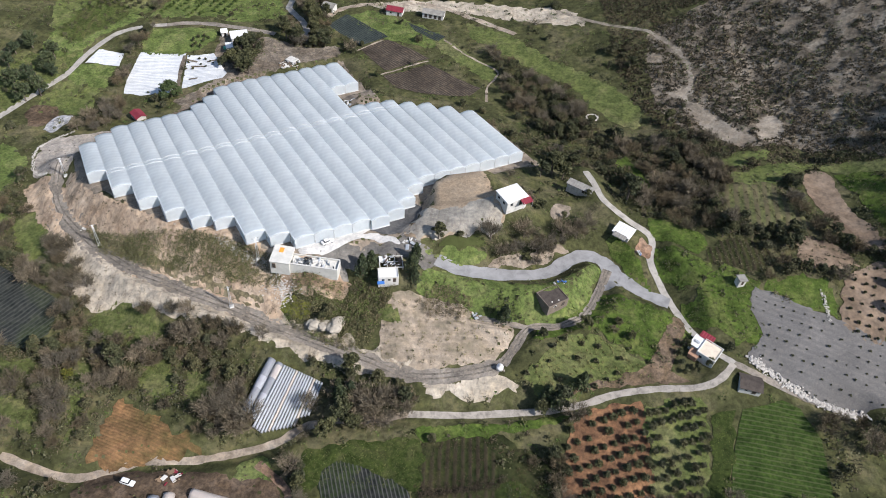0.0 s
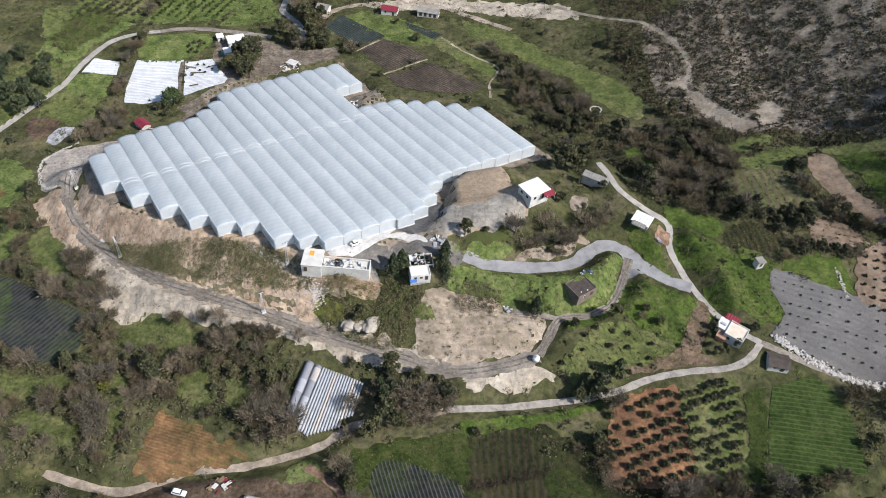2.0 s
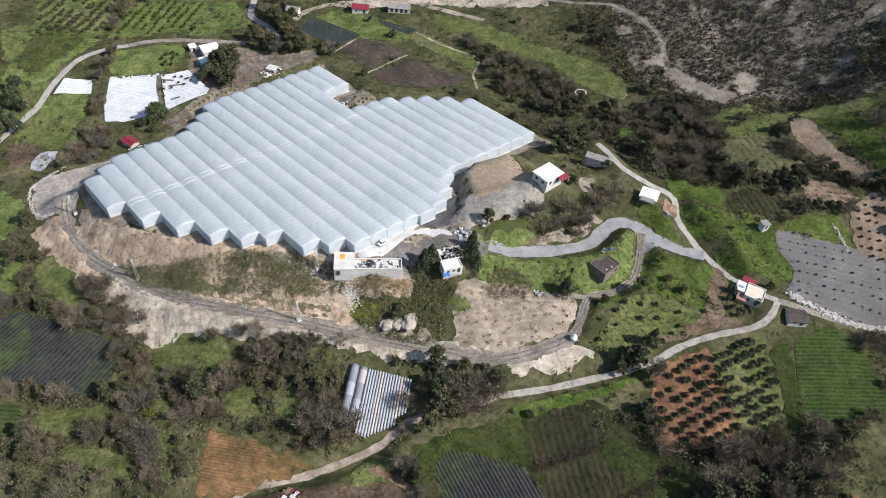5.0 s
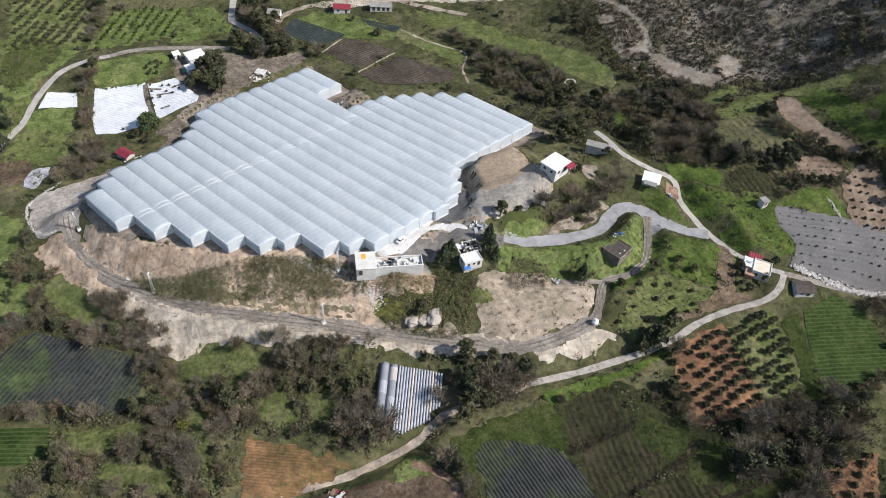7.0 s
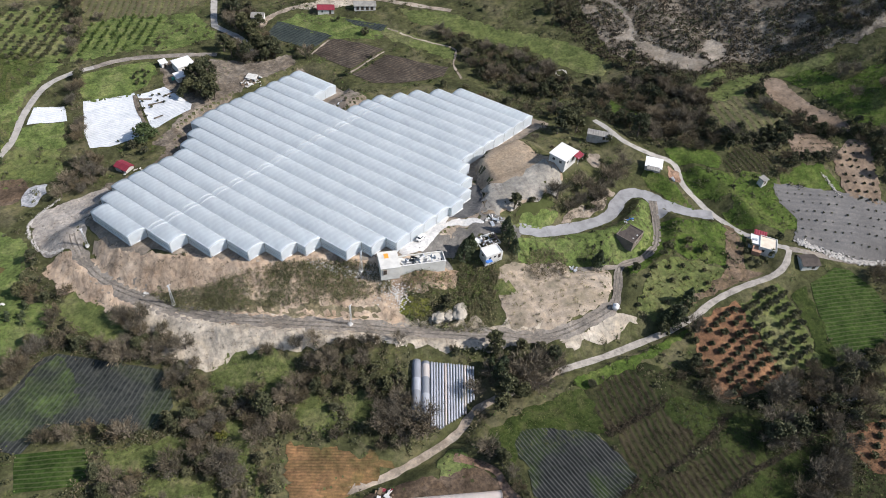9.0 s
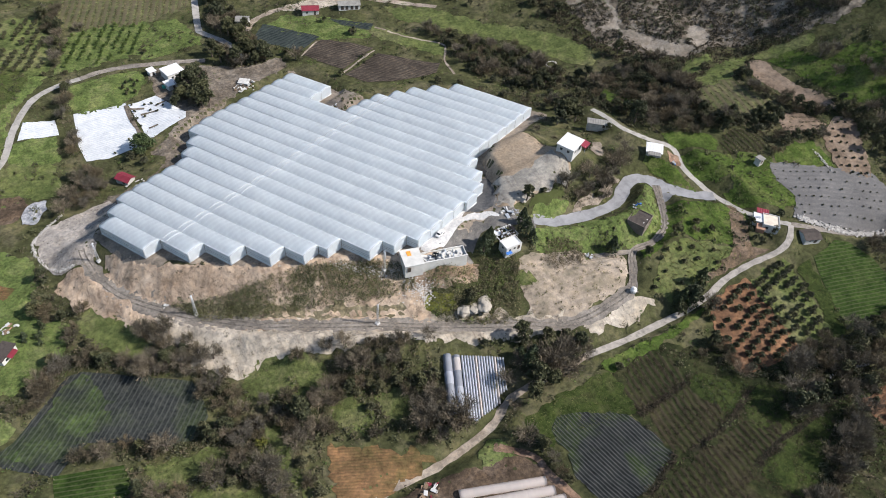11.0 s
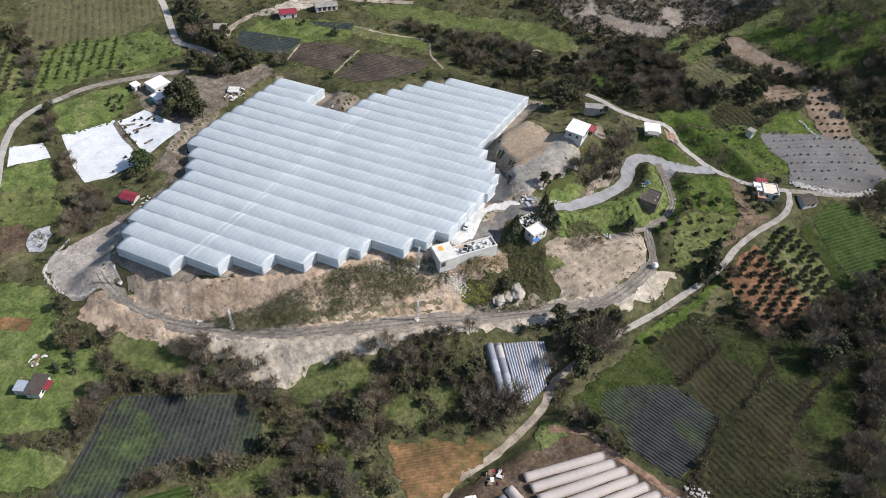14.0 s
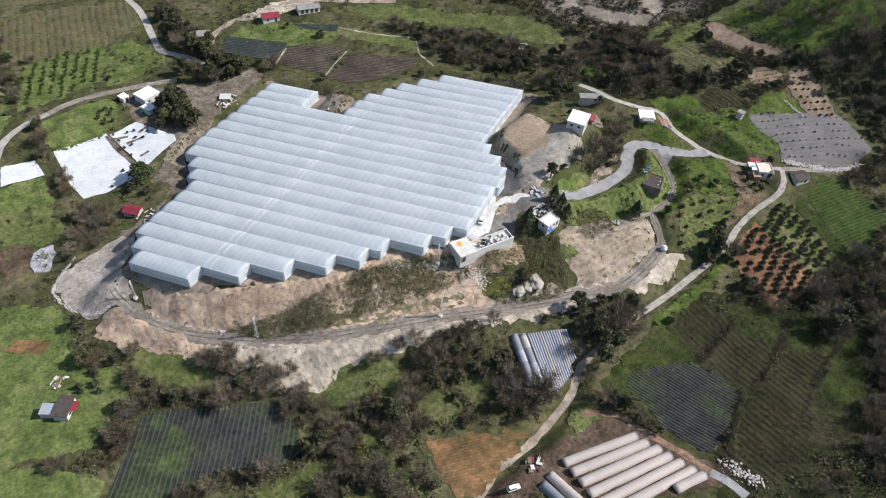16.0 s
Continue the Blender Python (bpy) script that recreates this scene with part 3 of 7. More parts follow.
M["film_sw_green"] = earth("film_rows_overgrown_with_seedlings", (0.026, 0.030, 0.026), (0.034, 0.044, 0.024), (0.052, 0.076, 0.028), 0.12, 0.9, 0.2, (1.6, -2.18, (0.095, 0.105, 0.08), 0.5), 0.9, 0.78)
M["film_se"] = earth("black_film_rows_in_grass", (0.016, 0.017, 0.018), (0.021, 0.023, 0.023), (0.028, 0.040, 0.017), 0.07, 0.9, 0.15, (1.15, -1.3, (0.115, 0.115, 0.11), 0.65), 0.9, 0.8)
# crop and vineyard are coloured darker to carry the dim south-east corner
M["crop"] = earth("young_green_crop", (0.021, 0.037, 0.010), (0.030, 0.051, 0.013), (0.046, 0.064, 0.020), 0.08, 0.9, 0.2, (1.5, -0.19, (0.088, 0.095, 0.048), 0.6), 0.95, 0.82)
M["vine"] = earth("grassed_vineyard", (0.018, 0.024, 0.010), (0.030, 0.035, 0.014), (0.042, 0.038, 0.022), 0.06, 0.7, 0.6, (2.3, VINE_ANGLE, (0.044, 0.033, 0.025), 0.8))
M["white_film"] = earth("white_mulch_film", (0.47, 0.49, 0.51), (0.55, 0.565, 0.58), (0.59, 0.60, 0.61), 0.2, 1.5, 0.6, (1.3, 0.1, (0.42, 0.44, 0.46), 0.45), 0.5, 0.7, speckle=0.22)
M["concrete_road"] = plain("worn_concrete_road", (0.33, 0.31, 0.28), 0.85, 0, 0.4, 0.35)
M["lane"] = plain("dusty_concrete_lane", (0.33, 0.30, 0.262), 0.9, 0, 0.5, 0.5)
M["asphalt"] = plain("grey_dusty_asphalt", (0.25, 0.25, 0.255), 0.85, 0, 0.35, 0.25)
M["dirt"] = earth("dirt_track", (0.19, 0.155, 0.12), (0.28, 0.235, 0.19), (0.37, 0.32, 0.265), 0.12, 0.9, 0.6, speckle=0.5)
M["dirt_dark"] = earth("rutted_grey_track", (0.130, 0.115, 0.099), (0.19, 0.169, 0.147), (0.25, 0.226, 0.198), 0.12, 0.9, 0.9, speckle=0.55)
# grey dirt, its colour lowered to hold the partial shade of the east yard
M["yard_grey"] = earth("grey_trodden_dirt_with_shade", (0.105, 0.099, 0.092), (0.15, 0.142, 0.132), (0.20, 0.188, 0.174), 0.1, 0.9, 0.6, speckle=0.5)
M["farm_soil"] = earth("brown_farmyard_soil", (0.075, 0.062, 0.048), (0.135, 0.114, 0.092), (0.20, 0.175, 0.148), 0.10, 0.8, 0.8)
M["pad_soil"] = earth("trodden_brown_soil", (0.15, 0.125, 0.10), (0.22, 0.185, 0.15), (0.29, 0.25, 0.205), 0.12, 0.9, 0.7, speckle=0.5)
M["terrace_tan"] = earth("furrowed_tan_earth", (0.17, 0.148, 0.108), (0.275, 0.228, 0.178), (0.36, 0.31, 0.252), 0.10, 0.9, 0.9, (2.4, -0.05, (0.20, 0.165, 0.125), 0.35), 0.95, 0.6, speckle=0.5)
M["gully"] = earth("pale_washed_soil", (0.16, 0.136, 0.108), (0.225, 0.196, 0.16), (0.30, 0.265, 0.222), 0.14, 0.8, 0.9, speckle=0.5)
M["rut"] = earth("dark_wheel_rut", (0.10, 0.089, 0.077), (0.14, 0.125, 0.109), (0.19, 0.170, 0.148), 0.2, 1.2, 0.6)
M["white_dust"] = earth("white_lime_dust", (0.36, 0.35, 0.335), (0.47, 0.46, 0.445), (0.56, 0.55, 0.535), 0.15, 1.2, 0.4, speckle=0.35)
# mud of the field drains; also colours the painted shade behind the greenhouse
M["mud_and_shade"] = earth("drain_mud_and_painted_shade", (0.016, 0.015, 0.011), (0.024, 0.023, 0.015), (0.035, 0.033, 0.020), 0.2, 0.9, 0.6)
M["far_rows"] = earth("brownish_orchard_floor", (0.060, 0.070, 0.030), (0.090, 0.098, 0.044), (0.12, 0.115, 0.062), 0.05, 0.7, 0.4, (3.6, 1.35, (0.10, 0.078, 0.055), 0.8))
# grass with the south-east corner's dimness put into its colour
M["dark_grass"] = earth("dim_corner_grass", (0.022, 0.030, 0.011), (0.034, 0.048, 0.014), (0.054, 0.060, 0.024), 0.12, 0.9, 0.8)
M["red_path"] = earth("reddish_brown_path", (0.13, 0.085, 0.06), (0.19, 0.125, 0.09), (0.25, 0.175, 0.13), 0.12, 0.9, 0.6)
# pasture colour lowered likewise, in place of a fall-off of light
M["dark_rough"] = earth("dim_corner_pasture", (0.017, 0.022, 0.010), (0.030, 0.035, 0.015), (0.046, 0.041, 0.025), 0.08, 0.7, 0.9)
M["brown_soil"] = earth("trampled_brown_soil", (0.045, 0.034, 0.024), (0.082, 0.060, 0.043), (0.135, 0.102, 0.078), 0.12, 0.8, 0.8)
M["mound_brown"] = earth("orange_brown_excavated_earth", (0.225, 0.172, 0.122), (0.29, 0.228, 0.165), (0.35, 0.285, 0.215), 0.06, 1.1, 0.8, speckle=0.45)
M["spill_grey"] = earth("grey_rippled_spoil", (0.21, 0.195, 0.172), (0.265, 0.248, 0.22), (0.32, 0.30, 0.265), 0.12, 0.7, 1.0, streak=0.6, speckle=0.5)
M["slope_yellow"] = earth("yellow_green_weeds", (0.085, 0.095, 0.022), (0.125, 0.130, 0.032), (0.17, 0.165, 0.055), 0.2, 0.9, 0.9)
M["orange_bank"] = earth("orange_brown_bank_soil", (0.19, 0.13, 0.088), (0.25, 0.178, 0.125), (0.31, 0.235, 0.175), 0.12, 0.9, 0.9, speckle=0.5)
M["dry_bank"] = earth("dry_olive_bank_grass", (0.105, 0.092, 0.055), (0.165, 0.143, 0.092), (0.235, 0.205, 0.145), 0.14, 0.9, 0.9)
M["dark_fill"] = earth("dark_grey_fill", (0.062, 0.062, 0.064), (0.088, 0.088, 0.090), (0.12, 0.12, 0.12), 0.1, 0.9, 0.5, speckle=0.5)
M["basin_green"] = plain("dark_green_algae", (0.060, 0.070, 0.026), 0.95, 0, 0.2, 0.3, 0.05, 0.02)
M["red_verge"] = earth("reddish_brown_verge", (0.075, 0.060, 0.036), (0.125, 0.092, 0.064), (0.175, 0.132, 0.098), 0.12, 0.8, 0.9)
M["bright_grass"] = earth("bright_hillside_grass", (0.038, 0.056, 0.015), (0.060, 0.092, 0.021), (0.096, 0.112, 0.038), 0.10, 0.8, 0.9)


# ---- shape of the land ----
ALONG, ACROSS = np.array((0.488, -0.873)), np.array((0.873, 0.488))  # the greenhouse's ridges and the way across its bays
BAY, FIRST = 7.05, -7.5
BAYS = []  # (number, where it starts and where it ends along the ridge)
STARTS = (-271, -276.5, -281, -281, -281, -281, -281, -286, -291.5, -299, -300, -300, -299.5, -299, -298.5, -298.5, -298, -297.5)
ENDS = (-243, -227, -213, -200.6, -191.4, -187, -174, -169, -164, -164, -164, -164, -163, -165, -170, -177)
EAST_STARTS = (-249, -248.5, -247, -241.5, -237, -230, -222)
for k in range(16):
    BAYS.append((k, STARTS[k], ENDS[k]))
BAYS += [(16, STARTS[16], -271), (17, STARTS[17], -271)]
BAYS += [(16 + k, s, -181.0) for k, s in enumerate(EAST_STARTS)]


def to_uv(x, y):
    return x * ALONG[0] + y * ALONG[1], x * ACROSS[0] + y * ACROSS[1]


def from_uv(u, v):
    return u * ALONG[0] + v * ACROSS[0], u * ALONG[1] + v * ACROSS[1]


def pad_height(u, v):
    return 20.77 + 0.1894 * (u + 200) - 0.0349 * (v - 50) - 0.000483 * (u + 200) * (v - 50)


def spline(a):
    return (1 - a) ** 3 / 6, (3 * a ** 3 - 6 * a * a + 4) / 6, (-3 * a ** 3 + 3 * a * a + 3 * a + 1) / 6, a ** 3 / 6


def line_distance(x, y, line):
    best, level = np.full(x.shape, 1e9), np.zeros(x.shape)
    for (ax, ay, az), (bx, by, bz) in zip(line, line[1:]):
        dx, dy = bx - ax, by - ay
        s = np.clip(((x - ax) * dx + (y - ay) * dy) / (dx * dx + dy * dy), 0, 1)
        d = np.hypot(x - ax - s * dx, y - ay - s * dy)
        near = d < best
        best, level = np.where(near, d, best), np.where(near, az + s * (bz - az), level)
    return best, level


def ripple(x, y):
    out = np.zeros(x.shape)
    for f, a, p in ((0.045, 0.5, 0.3), (0.083, 0.4, 1.7), (0.17, 0.25, 2.9), (0.37, 0.12, 0.8), (0.71, 0.07, 4.0)):
        out += a * np.sin(f * x * 6.28 / 2 + p + 2.1 * np.sin(f * y * 2.3 + p)) * np.sin(f * y * 6.28 / 2 + 2 * p + 1.7 * np.sin(f * x * 1.9))
    return out


def smooth(line, steps=4):
    """A rounded line through the given points."""
    pts = [Vector(p) for p in line]
    out = []
    for i in range(len(pts) - 1):
        a, b, c, d = pts[max(i - 1, 0)], pts[i], pts[i + 1], pts[min(i + 2, len(pts) - 1)]
        for s in range(steps):
            t = s / steps
            out.append(0.5 * (2 * b + (c - a) * t + (2 * a - 5 * b + 4 * c - d) * t * t + (3 * b - a - 3 * c + d) * t ** 3))
    out.append(pts[-1])
    return [tuple(p) for p in out]


ROADS = [(smooth(CONCRETE_ROAD), 1.9), (smooth(LOWER_ROAD), 1.8), (smooth(DIRT_ROAD), 1.7), (smooth(ASPHALT), 2.6), (smooth(SPUR), 1.6), (smooth(TRACK), 2.6),
         (smooth(WEST_ROAD), 2.0), (smooth(NORTH_ROAD), 2.2), (smooth(FIELD_PATH), 1.2)]


KNOLLS = ((37, 189, 9.2, 9), (51, 155, 2.8, 7), (20, 190, 2.5, 8), (-3, 162, 3.5, 8))  # small rises


def land(x, y):
    """Height of the ground."""
    x, y = np.asarray(x, float), np.asarray(y, float)
    grid = np.array(LAND, float)
    fx, fy = np.clip((x + 300) / 75, 0, grid.shape[1] - 3.001), np.clip((y + 40) / 75, 0, grid.shape[0] - 3.001)
    i, j = fx.astype(int), fy.astype(int)
    bx, by = spline(fx - i), spline(fy - j)
    h = sum(by[b] * bx[a] * grid[j + b, i + a] for a in range(4) for b in range(4))
    d = np.minimum((x - 163) + 0.15 * (y - 257), 150)
    h += 0.3 * (d + np.sqrt(d * d + 64)) + 0.6 * ripple(x, y)
    for kx, ky, rise, wide in KNOLLS:
        h += rise * np.exp(-((x - kx) ** 2 + (y - ky) ** 2) / (2 * wide * wide))
    u, v = to_uv(x, y)
    gap = np.full(x.shape, 1e9)
    for k, s, e in BAYS:
        v0 = FIRST + k * BAY
        gap = np.minimum(gap, np.hypot(np.maximum(np.maximum(s - u, u - e), 0), np.maximum(np.maximum(v0 - v, v - v0 - BAY), 0)))
    out = np.maximum(gap - 4.0, 0)
    pad = pad_height(u, v) - 0.15
    h = np.clip(h, pad - 0.72 * out, pad + 1.0 * out)
    # the earth heap: a terrace with a steep cut towards the greenhouse
    edge = np.interp(y, (174, 188, 194, 206, 214), (0.5, 5.5, 8.0, 8.5, 17.0))
    fade = np.clip((y - 174) / 4, 0, 1) * np.clip((216 - y) / 5, 0, 1) * np.clip((40 - x) / 10, 0, 1)
    heap = 28.6 + np.clip(0.22 * (x - edge), 0, 3.6)
    h = np.where((x > edge) & (x < 40), np.maximum(h, heap * fade + h * (1 - fade)), h)
    for line, half in ROADS:
        d, level = line_distance(x, y, line)
        out = np.maximum(d - half - 0.4, 0)
        h = np.clip(h, level - 0.15 - 0.65 * out, level - 0.15 + 0.8 * out)
    return h


STEP = 2.0
CORE_X, CORE_Y = np.arange(-250, 330.1, STEP), np.arange(10, 460.1, STEP)
AWAY = np.cumsum(4 * 1.35 ** np.arange(18))
GX = np.concatenate((CORE_X[0] - AWAY[::-1], CORE_X, CORE_X[-1] + AWAY))
GY = np.concatenate((CORE_Y[0] - AWAY[::-1], CORE_Y, CORE_Y[-1] + AWAY))
MX, MY = np.meshgrid(GX, GY)
GZ = land(MX, MY)


def ground_at(x, y):
    """Height of the ground's mesh, between its corners too."""
    x, y = np.asarray(x, float), np.asarray(y, float)
    fx, fy = np.clip((x - CORE_X[0]) / STEP, 0, len(CORE_X) - 1.001), np.clip((y - CORE_Y[0]) / STEP, 0, len(CORE_Y) - 1.001)
    i, j = fx.astype(int), fy.astype(int)
    a, b, n = fx - i, fy - j, len(AWAY)
    z = GZ[n:, n:]
    low = z[j, i] + a * (z[j, i + 1] - z[j, i]) + b * (z[j + 1, i + 1] - z[j, i + 1])
    high = z[j, i] + b * (z[j + 1, i] - z[j, i]) + a * (z[j + 1, i + 1] - z[j + 1, i])
    return np.where(a >= b, low, high)


def put_mesh(name, verts, faces, material, parent=None, shade=True):
    me = bpy.data.meshes.new(name)
    me.from_pydata([tuple(map(float, p)) for p in verts] if not isinstance(verts, np.ndarray) else verts.tolist(), [], faces if isinstance(faces, list) else faces.tolist())
    for m in material if isinstance(material, (list, tuple)) else [material]:
        me.materials.append(m)
    if shade:
        me.shade_smooth()
    me.update()
    ob = new(name, me)
    ob.parent = parent
    return ob


ny, nx = GZ.shape
ids = np.arange(ny * nx).reshape(ny, nx)
quads = np.concatenate((np.stack((ids[:-1, :-1], ids[:-1, 1:], ids[1:, 1:]), -1).reshape(-1, 3), np.stack((ids[:-1, :-1], ids[1:, 1:], ids[1:, :-1]), -1).reshape(-1, 3)))
ground = put_mesh("ground", np.stack((MX, MY, GZ), -1).reshape(-1, 3), quads, M["ground"])
tagged(ground, "rough green and brown scrub grass hillside", "ground", kind="structure")


def inside(x, y, outline):
    x, y = np.asarray(x, float), np.asarray(y, float)
    hit = np.zeros(x.shape, bool)
    for (ax, ay), (bx, by) in zip(outline, outline[1:] + outline[:1]):
        if ay != by:
            hit ^= ((ay > y) != (by > y)) & (x < (bx - ax) * (y - ay) / (by - ay) + ax)
    return hit


def ragged(outline, amount=0.5, gap=1.0):
    """The outline in short steps, uneven like an edge in soil."""
    out = []
    for (ax, ay), (bx, by) in zip(outline, outline[1:] + outline[:1]):
        n = max(1, int(math.hypot(bx - ax, by - ay) / gap))
        for s in range(n):
            x, y = ax + (bx - ax) * s / n, ay + (by - ay) * s / n
            w = Vector((x * 0.22, y * 0.22, 3.1))
            f = w * 4.3
            out.append((x + amount * (1.8 * noise.noise(w) + 0.9 * noise.noise(f)), y + amount * (1.8 * noise.noise(w + Vector((7, 5, 1))) + 0.9 * noise.noise(f + Vector((3, 9, 2))))))
    return out


def rounded(outline):
    pts = [Vector((*p, 0)) for p in outline]
    out = []
    for i in range(len(pts)):
        a, b, c, d = pts[i - 1], pts[i], pts[(i + 1) % len(pts)], pts[(i + 2) % len(pts)]
        for s in range(4):
            t = s / 4
            q = 0.5 * (2 * b + (c - a) * t + (2 * a - 5 * b + 4 * c - d) * t * t + (3 * b - a - 3 * c + d) * t ** 3)
            out.append((0.5 * q.x + 0.5 * (b + (c - b) * t).x, 0.5 * q.y + 0.5 * (b + (c - b) * t).y))
    return out


from mathutils.geometry import delaunay_2d_cdt


def drape(name, outline, material, label, category, lift=0.2, rag=0.5, parent=None, kind="structure", gullies=0.0):
    """A sheet that lies on the ground within the outline."""
    edge = ragged(rounded(outline) if rag > 0.2 else outline, rag)
    xs, ys = [p[0] for p in edge], [p[1] for p in edge]
    step = STEP if not gullies else 1.0
    px, py = np.meshgrid(np.arange(math.floor(min(xs) / step) * step, max(xs), step), np.arange(math.floor(min(ys) / step) * step, max(ys), step))
    px, py = px.ravel(), py.ravel()
    keep = inside(px, py, edge)
    pts = edge + list(zip(px[keep].tolist(), py[keep].tolist()))
    co, _, faces, *_ = delaunay_2d_cdt([Vector(p) for p in pts], [], [list(range(len(edge)))], 1, 1e-4)
    x, y = np.array([c.x for c in co]), np.array([c.y for c in co])
    z = ground_at(x, y) + 0.55 * lift
    if gullies:
        # wash-outs that run down the bank, and lumps
        near = np.clip((line_distance(x, y, smooth(TRACK))[0] - 2.6) / 2.0, 0, 1)
        rim = line_distance(x, y, [(*q, 0) for q in edge[::3] + edge[:1]])[0]
        near = near * np.clip(rim / 2.5, 0, 1)
        z = z + gullies * near * np.array([max(0.0, 0.45 + 0.9 * noise.noise(Vector((0.37 * (0.93 * q - 0.37 * r), 0.09 * (0.37 * q + 0.93 * r), 1.0))) + 0.5 * noise.noise(Vector((0.8 * q, 0.8 * r, 4.0)))) for q, r in zip(x.tolist(), y.tolist())])
    ob = put_mesh(name, np.stack((x, y, z), -1), [list(f) for f in faces], material, parent)
    return tagged(ob, label, category, kind=kind)


def ribbon(name, line, half, material, label, category="road", lift=0.28, wobble=0.15):
    """A road: a strip along a line, laid over the ground."""
    pts = smooth([(p[0], p[1], p[2]) for p in line], 10)
    verts, faces, cols = [], [], 7
    for i, p in enumerate(pts):
        a, b = Vector(pts[max(i - 1, 0)]), Vector(pts[min(i + 1, len(pts) - 1)])
        side = Vector((-(b - a).y, (b - a).x, 0)).normalized()
        w = half * (1 + wobble * noise.noise(Vector(p) * 0.3))
        for c in range(cols):
            q = Vector(p) + side * w * (2 * c / (cols - 1) - 1)
            verts.append((q.x, q.y, float(ground_at(q.x, q.y)) + 0.55 * lift))
        if i:
            faces += [[(i - 1) * cols + c, (i - 1) * cols + c + 1, i * cols + c + 1, i * cols + c] for c in range(cols - 1)]
    return tagged(put_mesh(name, verts, faces, material), label, category, kind="structure")


